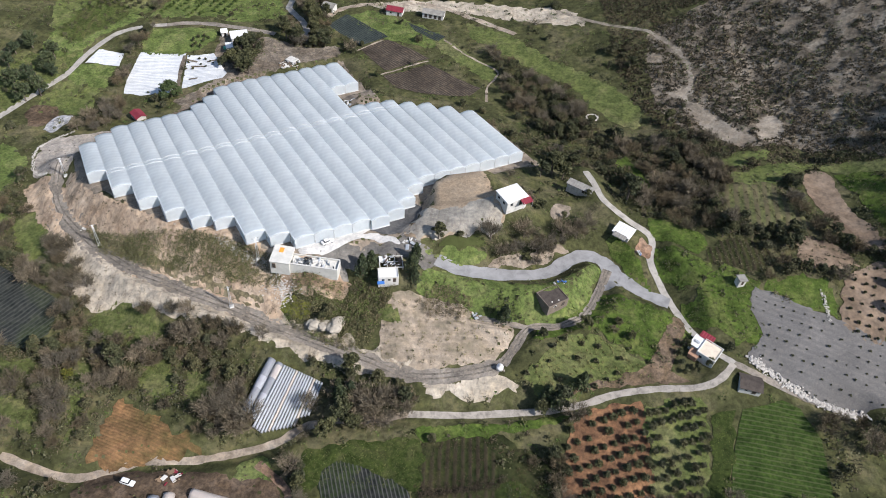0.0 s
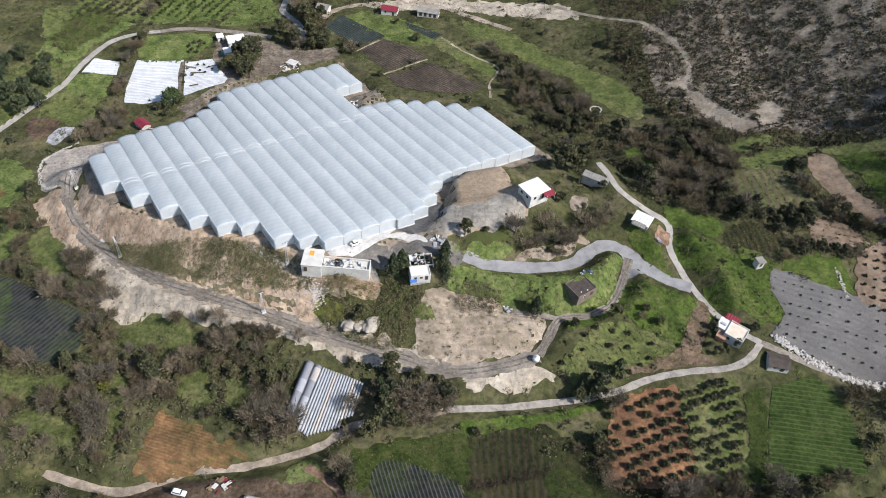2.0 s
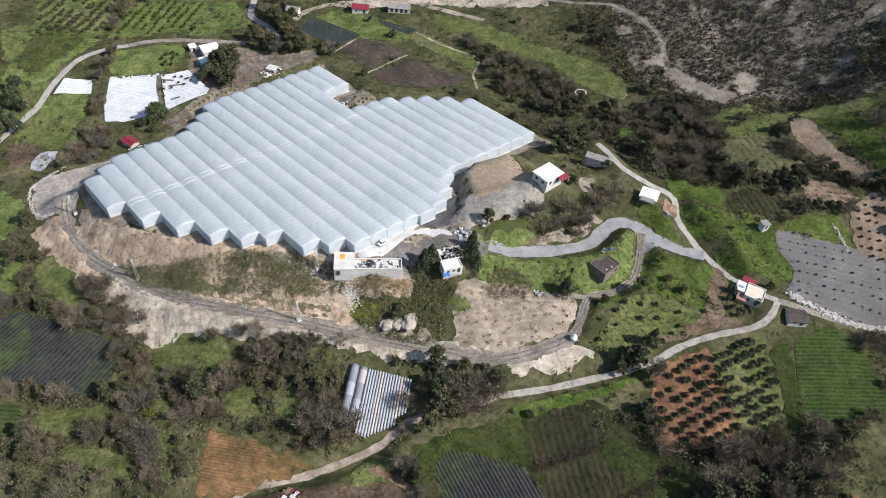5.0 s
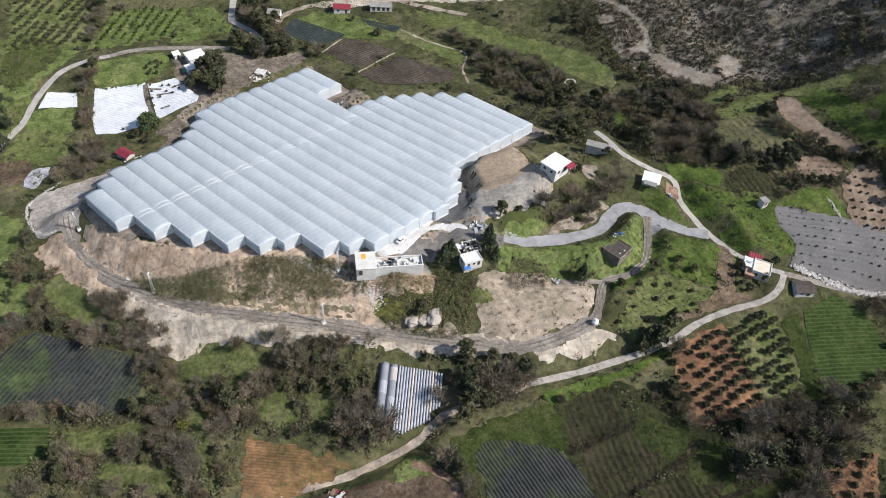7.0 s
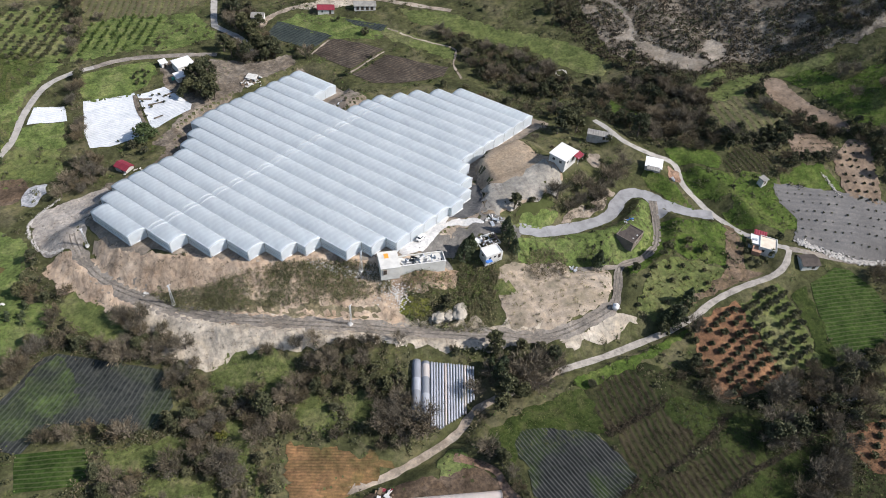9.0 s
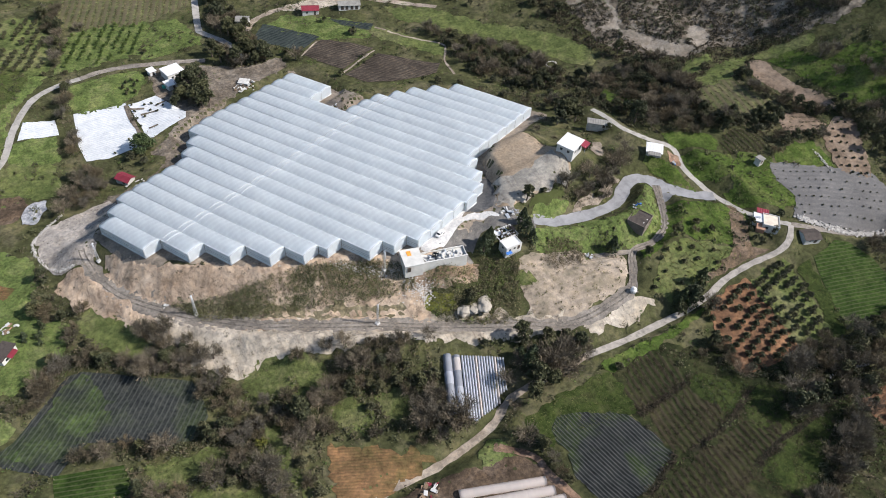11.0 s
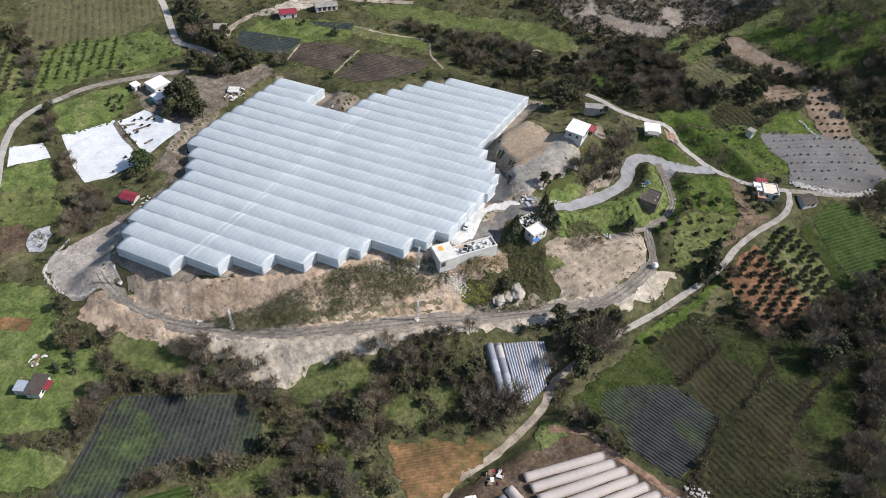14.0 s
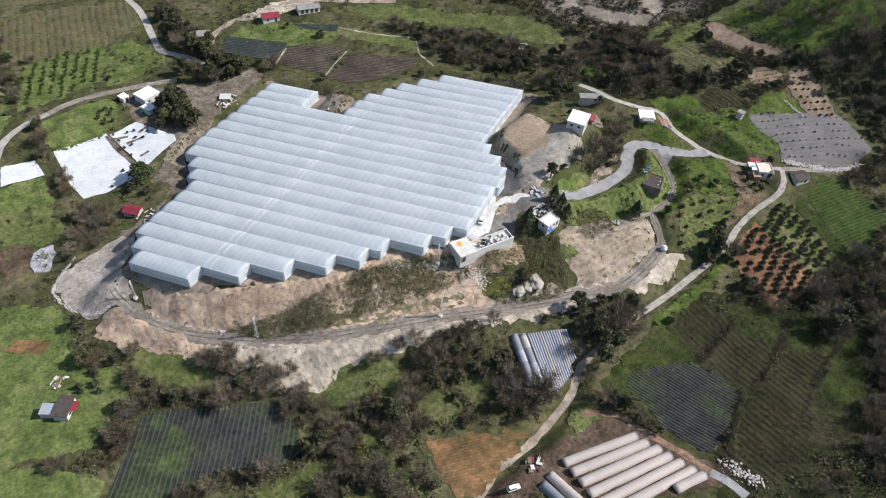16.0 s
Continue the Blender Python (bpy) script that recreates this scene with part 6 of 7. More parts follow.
for i, (ax, ay, bx, by) in enumerate(((-56.2, 88.0, -30.6, 81.6), (-56.7, 84.0, -29.8, 77.9), (-57.1, 79.9, -28.3, 74.2), (-57.6, 75.9, -27.5, 70.6), (-57.6, 71.9, -26.4, 67.0), (-57.0, 68.0, -25.4, 63.2), (-36.0, 62.0, -24.6, 60.0))):
    tunnel("long hooped tunnel under dusty beige plastic film", ax, ay, bx, by, 1.66, M["tunnel_film"], "row of plastic tunnels", 1.0)
tunnel("hooped tunnel under beige plastic film", -62.2, 87.6, -61.0, 70.0, 1.7, M["tunnel_film"], "pair of plastic tunnels")
tunnel("hooped tunnel under grey plastic film", -66.2, 86.4, -65.0, 69.0, 1.7, M["tunnel_grey"], "pair of plastic tunnels")
AX = Vector((-6.4, -19.6, 0)).normalized()
SIDE = Vector((0.911, -0.412, 0))
corner = Vector((-41.0, 132.0, 0))
for i, mat in ((0, "tunnel_grey"), (1, "tunnel_film")):
    p = corner + SIDE * (0.4 + 3.0 * i)
    q = p + AX * (20.0 - i * 0.8)
    tunnel("old hooped tunnel with patched grey film", p.x, p.y, q.x, q.y, 1.5, M[mat if i == 0 else "tunnel_grey"], "old tunnels", 1.1, 0.0, ((6.2, 10.4, M["tunnel_white"]), (15.5, 19.4, M["tunnel_white"])) if i == 0 else ((1.0, 5.5, M["tunnel_film"]), (11.0, 17.5, M["tunnel_white"])))
for i in range(16):
    p = corner + SIDE * (5.4 + 0.92 * i)
    q = p + AX * (21.5 - max(0, i - 3) * 0.72 - (2.5 if i > 12 else 0))
    tunnel("narrow low tunnel with white striped film", p.x, p.y, q.x, q.y, 0.36, M["tunnel_white"] if i % 7 != 5 else M["tunnel_film"], "narrow low tunnels", 1.3, 0.9)


# ---- poles, cars, stones ----
def pole(x, y, height, label="steel lattice power pole on a white footing"):
    z = float(ground_at(x, y)) + 0.2
    top = thing("power_pole", label, "power pole", x, y, z, 25, "power poles")
    part("footing", box(1.5, 1.5, 0.7, (0, 0, -0.3), 0.1), M["white_paint"], top)
    for sx in (-1, 1):
        for sy in (-1, 1):
            bar((sx * 0.42, sy * 0.42, 0.3), (sx * 0.12, sy * 0.12, height), 0.06, "leg", M["steel"], top, 4)
    for i in range(9):
        s, e = i / 9, (i + 1) / 9
        w0, w1 = 0.42 - 0.3 * s, 0.42 - 0.3 * e
        for sx, sy, tx, ty in ((-1, -1, 1, -1), (1, -1, 1, 1), (1, 1, -1, 1), (-1, 1, -1, -1)):
            bar((sx * w0, sy * w0, 0.3 + (height - 0.3) * s), (tx * w1, ty * w1, 0.3 + (height - 0.3) * e), 0.03, "brace", M["steel"], top, 3)
    bar((-1.1, 0, height - 0.4), (1.1, 0, height - 0.4), 0.07, "crossarm", M["steel"], top, 4)
    for px in (-1, 0, 1):
        bar((px, 0, height - 0.4), (px, 0, height + 0.05), 0.09, "insulator", M["brown_roof"], top, 6)
    return top


for px, py, ph in ((-57.8, 152.0, 10.4), (-113.6, 181.4, 10.4), (-141.6, 221.4, 9.5), (-50.3, 165.6, 10.0)):
    pole(px, py, ph)


def car(label, x, y, angle, tall=0.0):
    z = float(ground_at(x, y)) + 0.42
    top = thing("car", label, "car", x, y, z, angle)
    bm = box(4.2, 1.7, 0.75, (0, 0, 0.3), 0.18)
    part("body", bm, M["white_roof"], top)
    part("cabin", box(2.2 + tall, 1.55, 0.65, (-0.3 - tall / 4, 0, 1.0), 0.16, 0.8), M["glass"], top)
    part("roof", box(1.6 + tall, 1.3, 0.08, (-0.3 - tall / 4, 0, 1.62), 0.03), M["white_roof"], top)
    for sx in (-1.3, 1.3):
        for sy in (-0.8, 0.8):
            w = bar((sx, sy - 0.1, 0.32), (sx, sy + 0.1, 0.32), 0.32, "wheel", M["glass"], top, 12)
            bar((sx, sy - 0.11, 0.32), (sx, sy + 0.11, 0.32), 0.18, "rim", M["steel"], w, 8)
    for sy in (-0.6, 0.6):
        part("headlight", box(0.1, 0.35, 0.16, (2.08, sy, 0.65), 0.03), M["steel"], top)
    return top


car("white car parked on the dusty yard", -27.0, 171.0, 35)
car("white car parked beside the dirt lane", -74.5, 90.2, -15, 0.6)


def stones(name, label, spots, material, category, parent=None):
    """Many broken stones in one mesh; spots: (x, y, size)."""
    rnd = random.Random(len(spots))
    verts, faces = [], []
    shape = [(0, 0, 1), (0.9, 0.1, 0.3), (0.3, 0.85, 0.35), (-0.75, 0.5, 0.3), (-0.7, -0.55, 0.35), (0.35, -0.85, 0.25), (0, 0, -0.6)]
    tris = [(0, i, i % 5 + 1) for i in range(1, 6)] + [(6, i % 5 + 1, i) for i in range(1, 6)]
    z = ground_at([s[0] for s in spots], [s[1] for s in spots])
    for (x, y, s), gz in zip(spots, z):
        o, a, k = len(verts), rnd.uniform(0, 6.28), rnd.uniform(0.5, 0.9)
        for p in shape:
            j = s * rnd.uniform(0.8, 1.2)
            verts.append((x + j * (p[0] * math.cos(a) - p[1] * math.sin(a)), y + j * (p[0] * math.sin(a) + p[1] * math.cos(a)), gz + 0.3 + j * k * p[2]))
        faces += [[o + i for i in f] for f in tris]
    return tagged(put_mesh(name, verts, faces, material, parent, False), label, category, kind="stuff")


def along(line, width, n, size, seed):
    rnd = random.Random(seed)
    out = []
    for _ in range(n):
        i = rnd.randrange(len(line) - 1)
        s = rnd.random()
        out.append((line[i][0] + s * (line[i + 1][0] - line[i][0]) + rnd.gauss(0, width), line[i][1] + s * (line[i + 1][1] - line[i][1]) + rnd.gauss(0, width), rnd.uniform(*size)))
    return out


stones("stone_revetment", "bank of pale broken stones below the grey field", along([(115.5, 137.0), (120, 132.5), (126, 127.8), (133, 123.4), (141, 120.2), (150, 118.4)], 0.8, 520, (0.25, 0.65), 1), M["stone"], "stones")
stones("stone_edging", "white stones edging the grey fill", along([(-153, 259), (-158, 255), (-163.5, 250), (-165, 246.5), (-164, 239), (-160.5, 230.5), (-156, 225.4), (-150, 223.4)], 0.35, 700, (0.12, 0.32), 2), M["stone"], "stones")
stones("stone_line", "pale stones along the edge of the bank", along([(-66, 173.8), (-59.5, 169.6), (-52.5, 165.8), (-46, 163.2)], 0.8, 520, (0.15, 0.42), 3), M["stone"], "stones")
stones("rock_spill", "spill of pale broken rock on the slope", along([(-45.5, 156.5), (-41.5, 158.5), (-40, 153.5), (-37.5, 156)], 1.7, 300, (0.15, 0.5), 4), M["stone"], "stones")
def boulder(label, x, y, size, seed):
    """One big weathered rock, half sunk in the slope."""
    bm = bmesh.new()
    bmesh.ops.create_icosphere(bm, subdivisions=4, radius=1.0)
    for v in bm.verts:
        q = v.co + Vector((seed * 3.1, seed * 1.7, 0))
        v.co *= 1 + 0.42 * noise.noise(q * 1.2) + 0.16 * noise.noise(q * 3.3)
        v.co = Vector((v.co.x * size[0], v.co.y * size[1], v.co.z * size[2]))
    me = bpy.data.meshes.new("boulder")
    bm.to_mesh(me)
    bm.free()
    me.materials.append(M["rock"])
    me.shade_smooth()
    ob = new("boulder", me)
    ob.matrix_basis = pose(x, y, float(ground_at(x, y)) + 0.25 * size[2], 0, 0, 20 * seed)
    return tagged(ob, label, "boulder", "boulders beside the track")


for i, (x, y, size) in enumerate(((-28.0, 144.8, (3.6, 2.3, 1.3)), (-24.6, 144.2, (2.8, 2.0, 0.9)), (-21.2, 143.8, (3.6, 2.4, 1.6)))):
    boulder("large tan weathered boulder beside the track", x, y, size, i + 1)
stones("stone_ring", "ring of pale stones round a small pit", [(83.6 + 2.6 * math.cos(i / 40 * 6.283) + random.Random(i).uniform(-0.3, 0.3), 275.7 + 2.6 * math.sin(i / 40 * 6.283), 0.45) for i in range(40)], M["stone"], "stones")
stones("rubble_line", "white stones and rubble beside the tunnels", along(STONE_HEAP, 1.3, 140, (0.2, 0.6), 9), M["stone"], "stones")
stones("wall_rubble", "line of pale stones at a field edge", along([(147, 162), (146.6, 156), (146.1, 150)], 0.4, 70, (0.2, 0.45), 6), M["stone"], "stones")
stones("stone_wall", "line of pale stones beside a green plot", along([(78, 76.2), (87, 75.2), (98, 74.6)], 0.35, 90, (0.2, 0.4), 12), M["stone"], "stones")
t = thing("water_tank", "round white water tank beside the track", "water tank", 33.2, 130.6, float(ground_at(33.2, 130.6)) + 0.1)
bar((0, 0, 0), (0, 0, 1.6), 1.15, "tank", M["white_roof"], t, 20)
bar((0, 0, 1.6), (0, 0, 1.75), 0.5, "lid", M["white_paint"], t, 14)


# ---- more green plots ----
for key, mat, label in (("verge", "bright_grass", "green grass verge beside the road"), ("slope_green", "bright_grass", "green grassy slope above the orchard"), ("bend_green", "bright_grass", "bright green strip beside the road"),
                        ("island", "grass", "grassy plot inside the road bend"), ("mid_green", "grass", "green patch below the road"), ("field_e_green", "bright_grass", "green slope beside the grey field"),
                        ("west_grass", "meadow", "dull green meadow by the road"), ("grove_nw", "grass", "green floor of a young orchard"), ("grove_nww", "meadow", "dull green floor of an orchard"),
                        ("grove_far", "far_rows", "brownish green orchard with faint rows"), ("hillside", "hill", "stony scrub hillside with pale bare soil"), ("bare_n", "tan", "pale bare earth beside the farm"), ("green_nn", "grass", "green plot beside tilled fields"), ("strip_nn", "meadow", "yellow-green strip beside tilled fields"), ("brown_rows", "pink", "brown plot with bush rows"), ("dark_circle", "vine", "dark green sunken plot with rows"), ("green_e1", "bright_grass", "bright green hillside plot"), ("ridge_green", "meadow", "dull green terrace strip"), ("gully_a", "gully", "pale bare earth washed down a gully"), ("gully_b", "gully", "round pale patch of bare earth on the hillside"), ("gully_c", "gully", "pale bare earth beside the hill path"), ("valley_green1", "glade", "green clearing among bare trees"), ("valley_green2", "glade", "green clearing among bare trees"), ("sw_green", "glade", "green plot between hedges"), ("sw_green2", "glade", "green plot between hedges"), ("east_grass", "dark_grass", "bright grass beside a thicket"), ("west_green2", "grass", "green meadow below the wood"), ("far_green", "meadow", "dull green terrace above the stream"), ("bank_e", "tan", "pale bare earth below the track"), ("yard_nw", "farm_soil", "grey-brown dirt yard beside the greenhouse"), ("yard_n", "farm_soil", "grey-brown dirt yard by the farm"), ("slope_soil", "clay", "reddish bare soil below the pump house"), ("yard_e", "yard_grey", "grey dirt yard beside the greenhouse"), ("mound_grey", "spill_grey", "grey rippled spill of excavated earth"), ("junction", "asphalt", "grey asphalt widening in the bend"), ("meadow_nw", "meadow", "yellowish green meadow slope")):
    drape("grassland" if mat in ("grass", "meadow", "vine", "far_rows", "dark_grass", "bright_grass", "glade") else "bare_land", FIELDS[key], M[mat], label, "grass" if mat in ("grass", "meadow", "vine", "far_rows", "dark_grass", "bright_grass", "glade") else "soil", 0.24 if key not in ("gully_a", "gully_b", "gully_c", "slope_soil", "junction", "mound_grey") else 0.32 if key != "mound_grey" else 0.55, 1.8 if key != "junction" else 0.3)

# ---- vegetation ----
M["leaf_dark"] = leafy("dark_evergreen_leaves", (0.030, 0.036, 0.019), (0.098, 0.102, 0.054))
M["leaf_round"] = leafy("deep_green_leaves", (0.034, 0.055, 0.024), (0.075, 0.105, 0.045))
M["leaf_pine"] = leafy("dark_pine_needles", (0.026, 0.038, 0.022), (0.075, 0.095, 0.050))
M["leaf_olive"] = leafy("grey_green_leaves", (0.040, 0.043, 0.024), (0.128, 0.126, 0.074))
M["leaf_bank"] = leafy("pale_grey_green_leaves", (0.062, 0.066, 0.036), (0.175, 0.170, 0.105))
M["leaf_green"] = leafy("fresh_green_leaves", (0.045, 0.075, 0.020), (0.120, 0.165, 0.048))
M["leaf_yellow"] = leafy("yellow_green_leaves", (0.060, 0.075, 0.018), (0.190, 0.175, 0.032))
M["twig"] = leafy("bare_grey_brown_twigs", (0.085, 0.073, 0.058), (0.215, 0.186, 0.152), 0.9)
M["brush"] = leafy("brown_brush", (0.062, 0.052, 0.036), (0.165, 0.136, 0.096), 0.9)
M["hill_brush"] = leafy("dark_brown_heath", (0.034, 0.029, 0.021), (0.085, 0.072, 0.050), 0.9)
M["vine_wood"] = leafy("brown_vine_wood", (0.035, 0.028, 0.020), (0.085, 0.065, 0.046), 0.9)
M["tuft"] = leafy("olive_green_grass_blades", (0.050, 0.066, 0.022), (0.120, 0.135, 0.050), 0.9)
M["dry"] = leafy("dry_grass", (0.10, 0.09, 0.05), (0.20, 0.18, 0.105), 0.9)
M["dry_green"] = leafy("straw_green_grass", (0.075, 0.080, 0.030), (0.19, 0.175, 0.085), 0.9)
M["bark"] = plain("grey_bark", (0.13, 0.105, 0.085), 0.95, 0, 0.4, 2.0)


def cards(rng, centres, size, upright=0.3, long=1.0):
    """Three-cornered leaf clumps at the given centres, turned at random; returns corners and faces."""
    n = len(centres)
    a = rng.normal(size=(n, 3))
    a[:, 2] *= 1 - upright
    a /= np.linalg.norm(a, axis=1)[:, None] + 1e-9
    b = np.cross(a, rng.normal(size=(n, 3)))
    b /= np.linalg.norm(b, axis=1)[:, None] + 1e-9
    s = size * rng.uniform(0.55, 1.3, n)[:, None]
    a, b = a * s * long, b * s
    v = np.stack((centres + a * 1.2, centres - a * 0.7 - b, centres - a * 0.6 + b), 1).reshape(-1, 3)
    return v, np.arange(3 * n).reshape(n, 3)


def twigs(rng, starts, ways, length, width):
    """Thin pointed twigs from the given starts."""
    n = len(starts)
    d = ways / (np.linalg.norm(ways, axis=1)[:, None] + 1e-9)
    side = np.cross(d, rng.normal(size=(n, 3)))
    side /= np.linalg.norm(side, axis=1)[:, None] + 1e-9
    w = width * rng.uniform(0.6, 1.3, n)[:, None]
    tip = starts + d * (length * rng.uniform(0.5, 1.4, n))[:, None]
    return np.stack((starts - side * w, starts + side * w, tip), 1).reshape(-1, 3), np.arange(3 * n).reshape(n, 3)


def lobes(rng, radius, height, base, n):
    """Centres and sizes of the lumps that make up a crown."""
    out = []
    for i in range(n):
        th, h = rng.uniform(0, 6.28), rng.random()
        r = radius * (0.9 - 0.5 * h) * math.sqrt(rng.random())
        out.append((r * math.cos(th), r * math.sin(th), base + (height - base) * (0.2 + 0.65 * h), radius * rng.uniform(0.20, 0.44) * (1 - 0.3 * h)))
    return out


def crown_points(rng, balls, n):
    pts = []
    share = np.array([b[3] ** 2 for b in balls])
    for b, k in zip(balls, rng.multinomial(n, share / share.sum())):
        d = rng.normal(size=(k, 3))
        d /= np.linalg.norm(d, axis=1)[:, None]
        d[:, 2] = np.where(d[:, 2] < -0.3, -d[:, 2], d[:, 2])
        r = b[3] * rng.uniform(0.45, 1.15, k)[:, None]
        pts.append(np.array(b[:3]) + d * r * np.array((1, 1, 0.85)))
    return np.concatenate(pts)


def limbs(rng, height, radius, n, thick):
    """A tapered trunk and n limbs, as lists of corners and faces."""
    verts, faces = [], []

    def taper(a, b, r0, r1, sides=5):
        a, b = Vector(a), Vector(b)
        q = (b - a).to_track_quat("Z", "Y")
        o = len(verts)
        for p, r in ((a, r0), (b, r1)):
            verts.extend(tuple(p + q @ Vector((r * math.cos(6.2832 * i / sides), r * math.sin(6.2832 * i / sides), 0))) for i in range(sides))
        faces.extend([o + i, o + (i + 1) % sides, o + sides + (i + 1) % sides, o + sides + i] for i in range(sides))

    fork = Vector((rng.uniform(-0.2, 0.2), rng.uniform(-0.2, 0.2), height * 0.35))
    taper((0, 0, -0.6), fork, thick, thick * 0.75, 7)
    tips = []
    for i in range(n):
        th = 6.2832 * (i + rng.random()) / n
        mid = fork + Vector((math.cos(th) * radius * 0.4, math.sin(th) * radius * 0.4, height * rng.uniform(0.12, 0.3)))
        tip = mid + Vector((math.cos(th) * radius * 0.45, math.sin(th) * radius * 0.45, height * rng.uniform(0.08, 0.3)))
        taper(fork, mid, thick * 0.5, thick * 0.3)
        taper(mid, tip, thick * 0.3, thick * 0.1, 4)
        tips.append((mid, tip))
    return verts, faces, tips, taper


def tree_model(name, label, seed, height, radius, mat, n=520, size=0.42, style="round", category="tree"):
    """A tree of trunk and crown, standing at the origin; copies of it are planted."""
    rng = np.random.default_rng(seed)
    top = tagged(new(name), label, category)
    verts, faces, tips, taper = limbs(rng, height, radius, 6 if height > 3.2 and style != "cone" else 0, 0.05 * height ** 0.9)
    if style == "bare":
        starts, ways = [], []
        for mid, tip in tips:
            for _ in range(2):
                q = tip + Vector(rng.normal(size=3).tolist()) * radius * 0.3
                q.z = max(q.z, height * 0.35)
                taper(mid, q, 0.05, 0.02, 3)
        put_mesh("trunk", verts, faces, M["bark"], top)
        share = rng.uniform(0.0, 1.1, n)
        which = rng.integers(0, len(tips), n)
        mids, ends = np.array([tuple(q[0]) for q in tips]), np.array([tuple(q[1]) for q in tips])
        starts = mids[which] + (ends - mids)[which] * share[:, None] + rng.normal(size=(n, 3)) * radius * 0.2
        starts[:, 2] = np.maximum(starts[:, 2], height * 0.22)
        ways = (starts - np.array((0, 0, height * 0.25))) / radius + rng.normal(size=(n, 3)) * 0.55 + np.array((0, 0, 0.25))
        v, f = twigs(rng, starts, ways, 0.36 * radius, 0.075)
        put_mesh("crown", v, f, mat, top, shade=False)
        return top
    put_mesh("trunk", verts, faces, M["bark"], top)
    if style == "cone":
        h = rng.random(n) ** 0.8
        th = rng.uniform(0, 6.2832, n)
        r = radius * (1 - h) ** 0.8 * rng.uniform(0.55, 1.1, n) * (1 + 0.25 * np.sin(5 * th + 9 * h))
        pts = np.stack((r * np.cos(th), r * np.sin(th), height * (0.08 + 0.92 * h)), 1)
    else:
        pts = crown_points(rng, lobes(rng, radius, height, height * (0.2 if style == "round" else 0.1), 24), n)
    v, f = cards(rng, pts, size, 0.2)
    put_mesh("crown", v, f, mat, top, shade=False)
    return top


def plant(models, spots, group, rnd, scale=(0.8, 1.2)):
    """Sets copies of the models at the spots; the first spots take the models themselves."""
    for i, spot in enumerate(spots):
        x, y = spot[0], spot[1]
        s = (spot[2] if len(spot) > 2 else 1.0) * rnd.uniform(*scale)
        m = pose(x, y, float(ground_at(x, y)), 0, 0, rnd.uniform(0, 360))
        model = models[i % len(models)]
        ob = model if i < len(models) else copy_thing(model, m)
        ob.matrix_basis = m @ Matrix.Diagonal((s, s, s * rnd.uniform(0.9, 1.1), 1))
        tagged(ob, group=group)


# where nothing may grow: fields, roads, buildings, the greenhouse
MASK_X, MASK_Y = np.arange(-250, 331, 1.0), np.arange(10, 461, 1.0)
KX, KY = np.meshgrid(MASK_X, MASK_Y)
taken = np.zeros(KX.shape, bool)
for key, outline in FIELDS.items():
    if key not in ("grove_nw2", "bank", "bank_front", "island", "mid_green", "slope_green", "verge", "field_e_green", "west_grass", "meadow_nw", "spoil_se", "hillside", "bare_n", "green_nn", "slope_bright", "red_verge", "sw_rows_green", "slope_yellow", "slope_orange", "track_apron", "bank_grass", "road_bank", "west_green3", "lane_green", "terrace_green", "se_rough", "bank_left", "farm_yard", "west_meadow"):
        taken |= inside(KX, KY, outline)
yard = taken.copy()
for line, half in ROADS:
    d, _ = line_distance(KX, KY, line)
    taken |= d < half + 1.2
KU, KV = to_uv(KX, KY)
for k, s, e in BAYS:
    taken |= (KU > s - 4) & (KU < e + 4) & (KV > FIRST + k * BAY - 3.5) & (KV < FIRST + (k + 1) * BAY + 3.5)
for bx, by, br in ((37, 190, 7), (81, 188, 6), (102, 137, 7), (51, 155, 7), (113, 126, 6), (-5, 160, 8), (-42, 161, 8), (-31, 160, 10), (-95, 339, 6), (-98, 330, 4), (-127, 268, 5), (-14, 374, 7), (7, 371, 8), (-175, 194, 7), (-64, 320, 5), (83.6, 275.7, 4), (119, 165, 3), (-52, 376, 5), (33, 130.6, 2)):
    taken |= np.hypot(KX - bx, KY - by) < br
taken |= inside(KX, KY, [(-43, 134), (-22, 125), (-34, 106), (-49, 112)])
road_mask = np.zeros(KX.shape, bool)
for line, half in ROADS:
    road_mask |= line_distance(KX, KY, line)[0] < half + 0.3
slope_mask = inside(KX, KY, FIELDS["bank_left"]) | inside(KX, KY, FIELDS["bank"]) | inside(KX, KY, FIELDS["bank_front"]) | inside(KX, KY, FIELDS["spoil_se"])


def free(x, y, mask):
    i = np.clip(np.round(np.asarray(x) - MASK_X[0]).astype(int), 0, len(MASK_X) - 1)
    j = np.clip(np.round(np.asarray(y) - MASK_Y[0]).astype(int), 0, len(MASK_Y) - 1)
    return ~mask[j, i]


def patchy(x, y, f=0.03, p=0.0):
    return 0.5 + 0.5 * np.sin(f * 6.28 * x + 2.3 * np.sin(f * 4.1 * y + p) + p) * np.sin(f * 5.6 * y + 1.9 * np.sin(f * 4.7 * x + 2 * p) + 1.3 * p)


def sow(rng, outline, spacing, mask=None, jitter=0.45):
    """Spots on a loose grid inside an outline."""
    xs, ys = [p[0] for p in outline], [p[1] for p in outline]
    px, py = np.meshgrid(np.arange(min(xs), max(xs), spacing), np.arange(min(ys), max(ys), spacing))
    px = (px + rng.uniform(-jitter, jitter, px.shape) * spacing).ravel()
    py = (py + rng.uniform(-jitter, jitter, py.shape) * spacing).ravel()
    ok = inside(px, py, outline)
    if mask is not None:
        ok &= free(px, py, mask)
    return list(zip(px[ok].tolist(), py[ok].tolist()))


